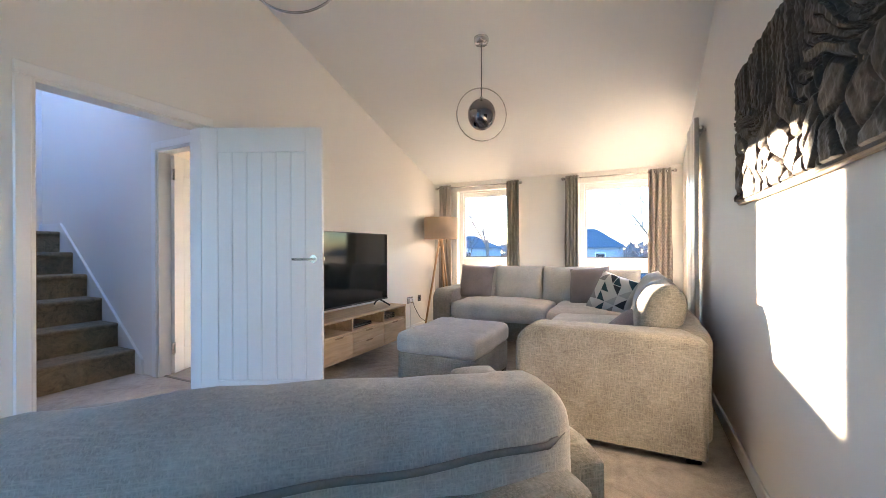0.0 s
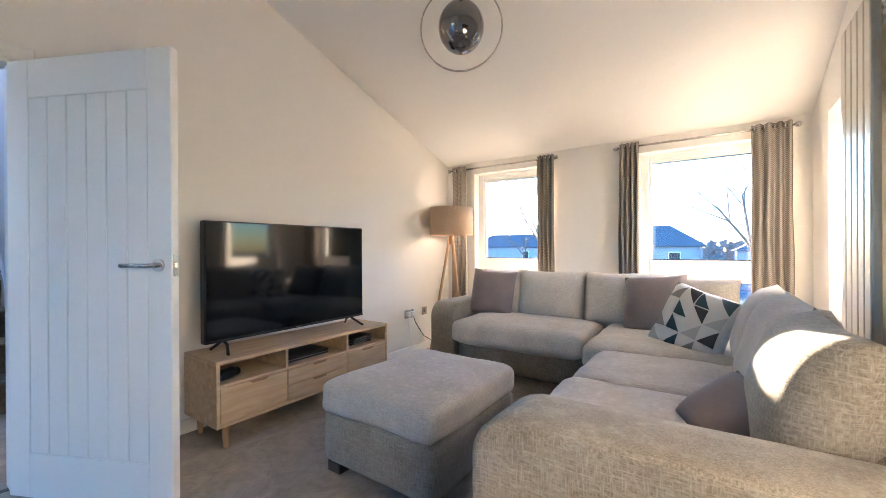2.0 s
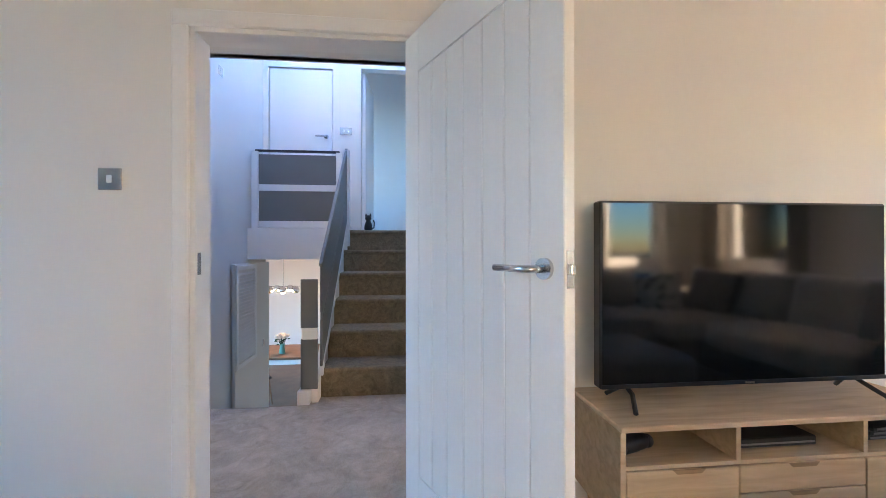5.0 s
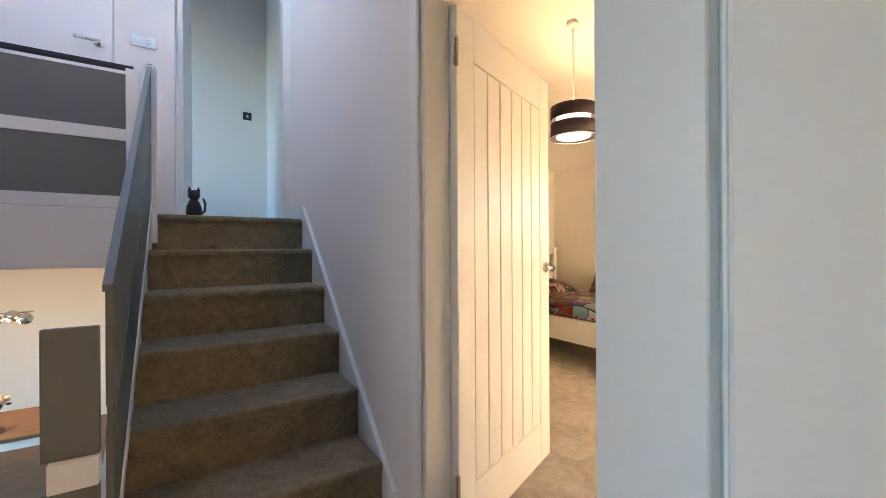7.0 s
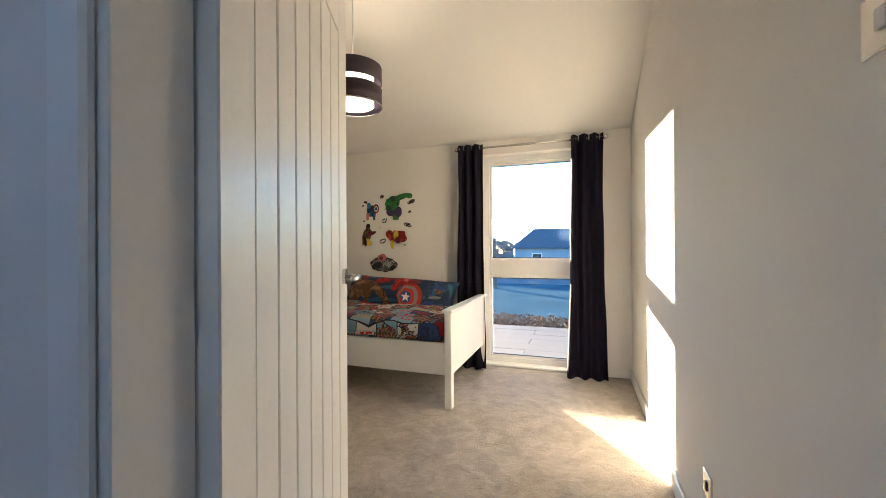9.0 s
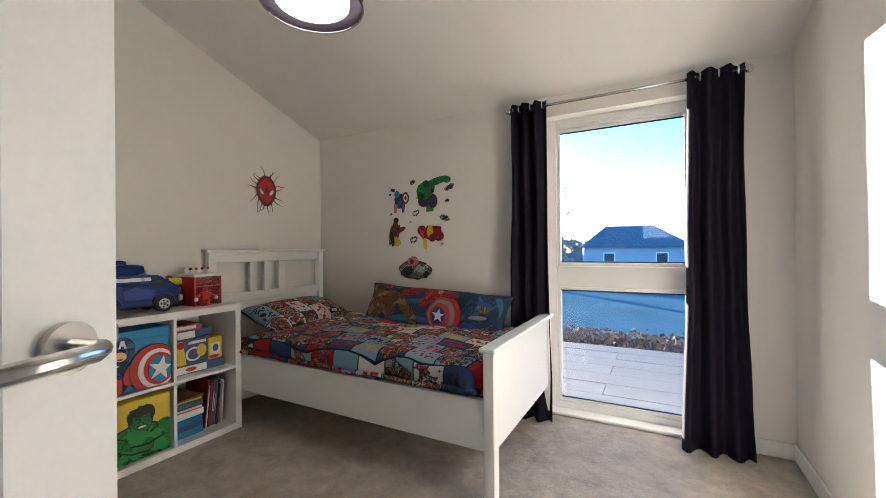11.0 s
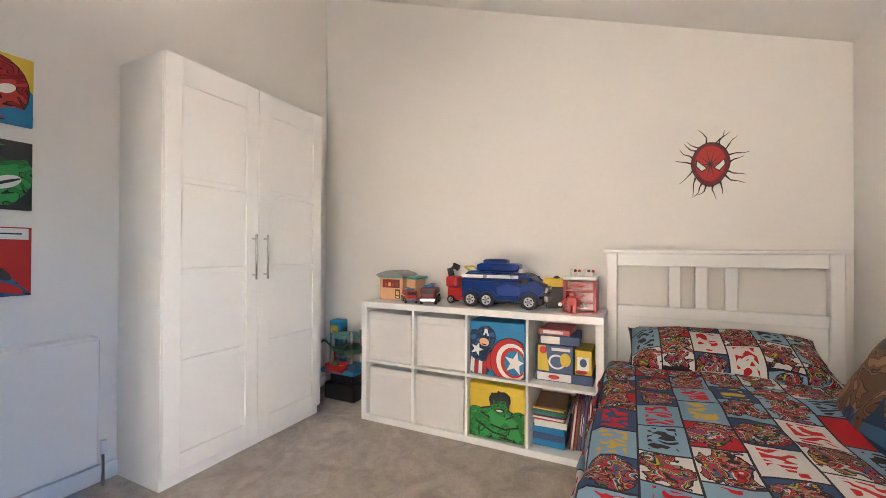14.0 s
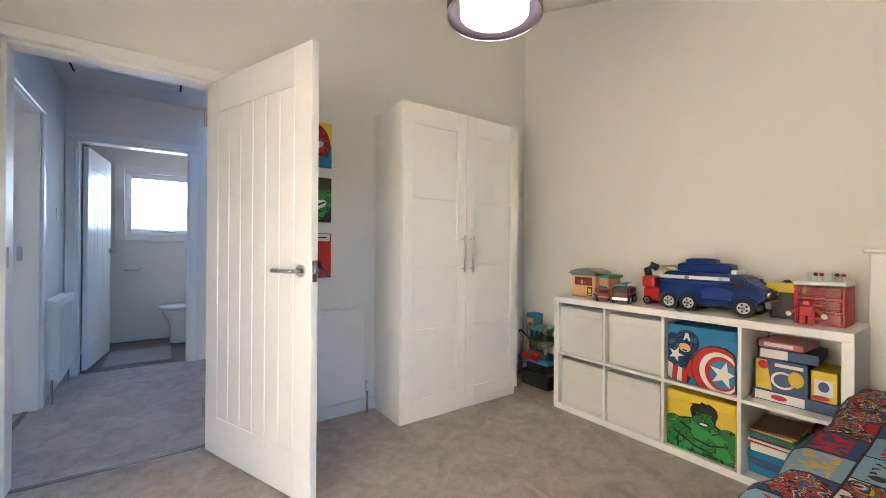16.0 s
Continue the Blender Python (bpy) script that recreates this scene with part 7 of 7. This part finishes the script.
for wx in (-0.19, -0.09, 0.16):
    for wy in (-0.085, 0.085):
        wheel(bt, wx, wy, 0.045, 0.034)
tq = thing("toy_racer", -6.06, 4.0, KT, 100, "yellow toy racing car behind the blue truck", "toy car")
part("body", soft(0.16, 0.07, 0.05, 0.018, 0.004, 6, (0, 0, 0.12), wrinkle=0.0), YELLOW, tq, smooth=True)
part("stand", box(-0.06, 0.06, -0.03, 0.03, 0.0, 0.13, 0.004), INK, tq)
part("cockpit", ball((0, 0, 0.165), 0.022), INK, tq, smooth=True)

td = thing("toy_drawer_tower", -6.00, 4.145, KT, 0, "red plastic drawer tower with clear drawers and a white top", "drawer tower")
for y_ in (-0.085, 0.073):
    part("side", box(-0.09, 0.09, y_, y_ + 0.012, 0, 0.175, 0.003), RED, td)
part("back", box(-0.09, -0.082, -0.073, 0.073, 0, 0.175), RED, td)
part("top", box(-0.092, 0.095, -0.088, 0.088, 0.175, 0.192, 0.004), LACQUER, td, "white plastic top")
for k in range(3):
    d = part("drawer", box(-0.08, 0.088, -0.071, 0.071, 0.006 + k * 0.057, 0.055 + k * 0.057, 0.003), CLEARPL, td, "clear red tinted drawer")
    part("pull", box(0.088, 0.098, -0.02, 0.02, 0.025 + k * 0.057, 0.035 + k * 0.057, 0.002), RED, d)
    part("edge_rail", box(-0.085, 0.09, -0.073, 0.073, 0.0 + k * 0.057, 0.005 + k * 0.057), RED, td)
for k in range(6):
    fg = thing("toy_figure", -6.05 + 0.018 * (k % 3), 4.085 + k * 0.024, KT + 0.192, 0, "tiny white toy on the drawer tower", "toy", "tiny toys")
    part("body", rod((0, 0, 0), (0, 0, 0.022), 0.008, 0.006, 8), OFFW, fg)
    part("head", ball((0, 0, 0.028), 0.009, u=10, v=6), (OFFW, INK, RED)[k % 3], fg, smooth=True)
rbt = thing("toy_robot", -5.885, 4.11, KT, 0, "small red and white toy robot in front of the drawers", "toy robot")
part("torso", box(-0.015, 0.015, -0.025, 0.025, 0.04, 0.085, 0.005), RED, rbt)
part("head", box(-0.011, 0.011, -0.013, 0.013, 0.087, 0.108, 0.004), RED, rbt)
for s in (-1, 1):
    part("leg", box(-0.013, 0.013, s * 0.014 - 0.009, s * 0.014 + 0.009, 0, 0.042, 0.003), RED, rbt)
    ar = part("arm", rod((0, s * 0.028, 0.075), (0.012, s * 0.055, 0.05), 0.008, n=8), RED, rbt)
    part("fist", ball((0.014, s * 0.06, 0.045), 0.012, u=10, v=6), OFFW, ar, smooth=True)

# play set in the corner between wardrobe and shelf
ps = thing("toy_play_set", -6.06, 2.46, 0, 0, "teal, red and green plastic play set on the floor", "play set")
part("base", box(-0.10, 0.10, -0.14, 0.14, 0.0, 0.12, 0.01), INK, ps)
part("stand", box(-0.08, 0.08, -0.10, 0.10, 0.12, 0.20, 0.01), INK, ps)
part("tray", box(-0.12, 0.13, -0.15, 0.16, 0.20, 0.235, 0.012), CYAN, ps)
part("deck", prism(ell(0.02, 0.05, 0.12, 0.13, wob=0.2, seed=2), 0.025, m=Matrix.Translation((0, 0, 0.36))), DKGREEN, ps)
part("deck", prism(ell(0.0, 0.0, 0.09, 0.10, wob=0.2, seed=6), 0.025, m=Matrix.Translation((0, 0, 0.45))), TEAL, ps)
for k in range(4):
    part("column", rod((0.07 * (-1) ** k, 0.09 * (-1) ** (k // 2), 0.25), (0.06 * (-1) ** k, 0.08 * (-1) ** (k // 2), 0.50), 0.012), GREYP, ps)
part("slide", prism([(0, 0), (0.10, 0), (0.10, 0.14), (0, 0.18)], 0.02, m=pose(0.05, -0.08, 0.26, 0, 25, 0)), RED, ps)
tw = part("tower", box(-0.12, -0.02, -0.20, -0.09, 0.2, 0.56, 0.01), CYAN, ps)
for k in range(3):
    part("tower_window", box(-0.0205, -0.0185, -0.18, -0.11, 0.26 + k * 0.10, 0.32 + k * 0.10), (RED, BLUEBOX, YELLOW)[k], tw)
part("rail", tube([(0.12, 0.14 * math.cos(a), 0.41 + 0.03 * math.sin(3 * a)) for a in (0.3 * k for k in range(11))], 0.007, 6), DKGREEN, ps, smooth=True)
part("hoop", tube([(0.10 + 0.03 * math.cos(a), 0.05 + 0.07 * math.sin(a), 0.33 + 0.02 * math.cos(a)) for a in (0.55 * k for k in range(12))], 0.006, 6), GREYP, ps, smooth=True)
for k in range(4):
    part("brick", box(0.05, 0.10, -0.13 + k * 0.065, -0.085 + k * 0.065, 0.235, 0.262 + 0.012 * (k % 2), 0.003), (RED, GREEN, YELLOW, BLUEBOX)[k], ps)

# wardrobe
wr = thing("wardrobe", -5.735, YS + 0.003, 0, 0, "tall white two door panelled wardrobe", "wardrobe")
WW, WDp, WH = 1.00, 0.375, 2.01
part("carcass", box(0, WW, 0.0, WDp - 0.022, 0.06, WH, 0.002), LACQUER, wr)
part("plinth", box(0.002, WW - 0.002, 0.0, WDp - 0.03, 0.0, 0.06), LACQUER, wr)
for k in range(2):
    x0, x1 = k * WW / 2 + 0.002, (k + 1) * WW / 2 - 0.002
    d = part("door", box(x0, x1, WDp - 0.022, WDp - 0.011, 0.064, WH - 0.002, 0.001), LACQUER, wr, "panelled white door")
    f = 0.075
    part("stile", box(x0, x0 + f, WDp - 0.011, WDp, 0.064, WH - 0.002, 0.002), LACQUER, d)
    part("stile", box(x1 - f, x1, WDp - 0.011, WDp, 0.064, WH - 0.002, 0.002), LACQUER, d)
    for z0, z1 in ((0.064, 0.15), (0.555, 0.585), (0.985, 1.015), (1.415, 1.445), (1.88, WH - 0.002)):
        part("rail", box(x0 + f, x1 - f, WDp - 0.011, WDp, z0, z1, 0.002), LACQUER, d)
    hx = WW / 2 + (0.038 if k else -0.038)
    h = part("handle", rod((hx, WDp + 0.03, 0.94), (hx, WDp + 0.03, 1.19), 0.006), CHROME, d, "steel bar handle", True)
    for z in (0.965, 1.165):
        part("handle_post", rod((hx, WDp - 0.001, z), (hx, WDp + 0.03, z), 0.005), CHROME, h)


# canvases
def canvas(z, ground, items, label):
    e = thing("canvas_print", -4.28, YS + 0.001, z, 0, label, "picture", "small canvases")
    part("board", box(-0.14, 0.14, 0, 0.016, -0.14, 0.14, 0.002), ground, e)
    decals(e, Matrix.Translation((0, 0.016, 0)) @ Matrix(((-1, 0, 0, 0), (0, 0, 1, 0), (0, 1, 0, 0), (0, 0, 0, 1))), items)


canvas(1.745, CYAN, [([(0.02, 0.14), (0.14, 0.14), (0.14, 0.0)], YELLOW), (ell(0.03, 0.0, 0.10, 0.13), INK), (ell(0.03, 0.0, 0.095, 0.125), REDP), (ell(0.06, 0.0, 0.03, 0.018, 0.5), OFFW), (ell(0.09, -0.1, 0.05, 0.03), CYAN)], "small canvas print in red, blue and yellow")
canvas(1.40, INK, [(ell(0.02, 0.0, 0.12, 0.13, wob=0.15, seed=3), GREENP), (ell(0.06, -0.03, 0.05, 0.025, 0.4), OFFW), (ell(0.06, -0.03, 0.05, 0.006, 0.4), INK), (ell(0.02, 0.05, 0.08, 0.012, 0.3), DKGREEN), (ell(0.08, 0.09, 0.05, 0.03), INK)], "small canvas print in green and black")
canvas(1.05, RED, [([(0.0, 0.09), (0.13, 0.09), (0.13, 0.135), (0.0, 0.135)], OFFW), ([(0.01, 0.11), (0.11, 0.11), (0.11, 0.116), (0.01, 0.116)], INK), ([(-0.14, -0.14), (0.14, -0.14), (0.06, -0.04), (-0.14, 0.06)], BLUEP), (ell(0.04, -0.04, 0.05, 0.02, -0.7), INK), (ell(0.05, -0.10, 0.07, 0.02, -0.4), RED)], "small canvas print in red and blue with a speech bubble")

# wall stickers, as plain shapes
wsm = thing("wall_sticker", XB + 0.0005, 4.78, 1.57, 0, "red oval wall sticker with black cracks around it", "wall sticker", "wall stickers")
rng = random.Random(6)
FX = Matrix(((0, 0, 1, 0), (1, 0, 0, 0), (0, 1, 0, 0), (0, 0, 0, 1)))
for k in range(18):
    cr = bmesh.new()
    a = 2 * math.pi * k / 18 + rng.uniform(-0.1, 0.1)
    p, ang = Vector((0.085 * math.cos(a), 0.11 * math.sin(a))), a
    for sgm in range(3):
        ang += rng.uniform(-0.7, 0.7)
        ln = rng.uniform(0.015, 0.040)
        q = p + Vector((math.cos(ang), math.sin(ang))) * ln
        nrm = Vector((-math.sin(ang), math.cos(ang))) * (0.005 - 0.0015 * sgm)
        prism([tuple(p - nrm), tuple(q - nrm * 0.5), tuple(q + nrm * 0.5), tuple(p + nrm)], 0.001, cr, FX)
        p = q
    part("crack", cr, INK, wsm)
egg = [(x * (1 - 0.18 * (z < 0) * abs(z) / 0.12), z) for x, z in ell(0, 0, 0.09, 0.12, n=30)]
decals(wsm, FX, [(egg, INK), ([(x * 0.94, z * 0.95) for x, z in egg], MAROON), ([(x * 0.78, z * 0.80 + 0.004) for x, z in egg], RED)])
for s in (-1, 1):
    decals(wsm, Matrix.Translation((0.0025, 0, 0)) @ FX, [([(s * 0.012, -0.02), (s * 0.065, 0.03), (s * 0.07, -0.005), (s * 0.04, -0.04)], INK), ([(s * 0.02, -0.02), (s * 0.06, 0.02), (s * 0.063, -0.004), (s * 0.04, -0.033)], OFFW)], "pale_patch")
web = bmesh.new()
for k in range(10):
    a = 2 * math.pi * k / 10
    prism([(0.003 * math.sin(a), -0.003 * math.cos(a)), (0.075 * math.cos(a), 0.1 * math.sin(a)), (-0.003 * math.sin(a), 0.003 * math.cos(a))], 0.0032, web, FX)
part("lines", web, INK, wsm)

FY = Matrix(((1, 0, 0, 0), (0, 0, -1, 0), (0, 1, 0, 0), (0, 0, 0, 1)))


def sticker(x, z, items, label):
    e = thing("wall_sticker", x + 0.012, YW - 0.0005, z - 0.012, 0, label, "wall sticker", "wall stickers")
    decals(e, FY, items)


sticker(-5.33, 1.52, [(ell(0, -0.02, 0.055, 0.06, 0.2, wob=0.4, seed=2), BLUEP), (ell(-0.03, 0.04, 0.025, 0.03), CYAN), ([(-0.06, -0.11), (-0.035, -0.11), (-0.02, -0.04), (-0.06, -0.04)], PINK), ([(0.02, -0.11), (0.04, -0.11), (0.05, -0.04), (0.02, -0.04)], BLUEBOX), (ell(0.055, 0.005, 0.032, 0.048), REDP), (ell(0.055, 0.005, 0.02, 0.03), OFFW), (ell(0.055, 0.005, 0.011, 0.017), BLUE), ([(-0.09, 0.07), (-0.05, 0.06), (-0.05, 0.085), (-0.085, 0.09)], INK)], "small blue and red wall sticker")
sticker(-5.04, 1.535, [([(-0.045, -0.13), (0.02, -0.13), (0.025, -0.05), (-0.04, -0.04)], GREEN), (ell(-0.06, -0.04, 0.06, 0.05, 0.3), PURPLE), (ell(0.015, -0.05, 0.04, 0.055, 0.0), PURPLE), (ell(-0.05, 0.04, 0.085, 0.07, 0.5, wob=0.2, seed=4), GREENP), (ell(0.05, 0.10, 0.10, 0.028, 0.25), GREENP), (ell(0.14, 0.105, 0.033, 0.026), GREENP), (ell(-0.04, 0.085, 0.03, 0.028), DKGREEN), (ell(-0.09, -0.01, 0.03, 0.035), DKGREEN)], "green and purple wall sticker")
sticker(-5.36, 1.24, [(ell(-0.03, 0.0, 0.05, 0.10, -0.25, wob=0.35, seed=7), SKINP), (ell(-0.02, -0.06, 0.06, 0.035, -0.4), YELLOW), (ell(0.03, 0.03, 0.055, 0.018, 0.35), MAROON), (ell(-0.01, 0.11, 0.024, 0.022), INK), (ell(-0.05, -0.04, 0.02, 0.06, 0.2), INK)], "brown and yellow wall sticker")
sticker(-5.05, 1.23, [(ell(0.0, 0.01, 0.10, 0.055, 0.1, wob=0.35, seed=9), REDP), (ell(0.075, -0.015, 0.045, 0.038), REDP), (ell(-0.075, 0.03, 0.04, 0.04), REDP), (ell(0.0, 0.02, 0.028, 0.05), YELLOW), (ell(-0.045, -0.075, 0.018, 0.045, 0.1), YELLOW), (ell(0.02, -0.03, 0.03, 0.03), MAROON)], "red and yellow wall sticker")
sticker(-5.19, 0.97, [(ell(0, -0.02, 0.155, 0.075, 0.0, wob=0.22, seed=11), INK), (ell(0, -0.02, 0.145, 0.066, 0.0, wob=0.25, seed=12), GREYINK), (ell(-0.07, -0.03, 0.05, 0.035, 0.4, wob=0.4, seed=3), INK), (ell(0.06, -0.02, 0.055, 0.03, -0.4, wob=0.4, seed=5), PALEP), (ell(0.10, -0.05, 0.035, 0.02, 0.4, wob=0.4, seed=6), INK), (ell(-0.02, 0.05, 0.05, 0.04, 0.0, wob=0.3, seed=8), PINK), (ell(-0.03, 0.045, 0.02, 0.02), MAROON)], "grey rubble shaped wall sticker")
for k, (x, z, r) in enumerate(((-5.21, 1.645, 0.026), (-5.18, 1.40, 0.032), (-4.88, 1.58, 0.045), (-5.20, 1.19, 0.035), (-4.92, 1.35, 0.045), (-5.17, 1.52, 0.010), (-5.42, 1.40, 0.012), (-5.23, 1.33, 0.009), (-4.90, 1.48, 0.020), (-4.95, 1.15, 0.014), (-5.43, 1.56, 0.014))):
    sticker(x, z, [(ell(0, 0, r, r * (0.45 if k in (2, 4) else 0.7), 0.4 if k != 4 else -0.4, wob=0.5, seed=k), GREYINK), (ell(0, 0, r * 0.7, r * 0.25, 0.4, wob=0.5, seed=k + 2), OFFW if k % 2 else INK)], "small grey debris wall sticker")

# pendant with two-tier shade
bp_ = thing("bedroom_pendant", -4.45, 3.62, 1.88, 0, "purple drum pendant shade with a white band and diffuser", "pendant lamp")
part("lower_shade", lathe([(0.158, 0.0), (0.158, 0.098), (0.154, 0.098), (0.154, 0.0)], 40, closed=True), SHADE, bp_, "purple cloth lower drum", True)
part("upper_shade", lathe([(0.158, 0.126), (0.158, 0.215), (0.154, 0.215), (0.154, 0.126)], 40, closed=True), SHADE, bp_, "purple cloth upper drum", True)
part("inner_diffuser", lathe([(0.115, 0.006), (0.115, 0.205), (0.111, 0.205), (0.111, 0.006)], 32, closed=True), GLOW, bp_, "lit white inner drum", True)
part("bottom_diffuser", rod((0, 0, 0.004), (0, 0, 0.010), 0.111, n=32), GLOW, bp_, "lit white bottom disc")
part("rim", lathe([(0.155, -0.003), (0.161, -0.003), (0.161, 0.004), (0.155, 0.004)], 40, closed=True), CHROME, bp_, "chrome rim")
for a in (0, 120, 240):
    part("spoke", rod((0.11 * math.cos(radians(a)), 0.11 * math.sin(radians(a)), 0.205), (0.156 * math.cos(radians(a)), 0.156 * math.sin(radians(a)), 0.205), 0.003, n=6), CHROME, bp_)
part("flex", rod((0, 0, 0.205), (0, 0, ceil_z(3.62) - 1.88 - 0.02), 0.004, n=8), WHITE, bp_)
part("ceiling_rose", lathe([(0.0, -0.03), (0.035, -0.03), (0.045, 0.01), (0.0, 0.01)], 20, at=(0, 0, ceil_z(3.62) - 1.88)), WHITE, bp_, smooth=True)
pl_ = new("bedroom_pendant_light", bpy.data.lights.new("bedroom_pendant_light", "POINT"))
pl_.data.energy, pl_.data.color, pl_.data.shadow_soft_size = 0.13, (1.0, 0.88, 0.72), 0.02
pl_.location = (-4.45, 3.62, 1.95)

plate("light_switch", pose(XH, 2.43, 1.40, 0, 0, -90), 0.086, 0.086, CHROME, "steel light switch by the bedroom door")
plate("wall_socket", pose(XH, 3.25, 0.30, 0, 0, -90), 0.086, 0.086, CHROME, "steel socket low on the bedroom wall", "socket", 1)

# slabs of the terrace
slab_mesh = None
for row in range(8):
    y = YO + 0.01 + row * 0.295
    for col in range(8):
        x = -9.0 + 0.85 * (row % 2) + col * 1.70
        if x + 1.694 > 4.0:
            continue
        if slab_mesh is None:
            slab = part("slab", box(0, 1.694, 0, 0.289, -0.128, -0.118, 0.002), PATIO, terrace)
            slab_mesh = slab.data
        else:
            slab = new("slab", slab_mesh)
            slab.parent = terrace
        slab.matrix_basis = pose(x, y, 0.0008 * ((row * 7 + col * 3) % 4))
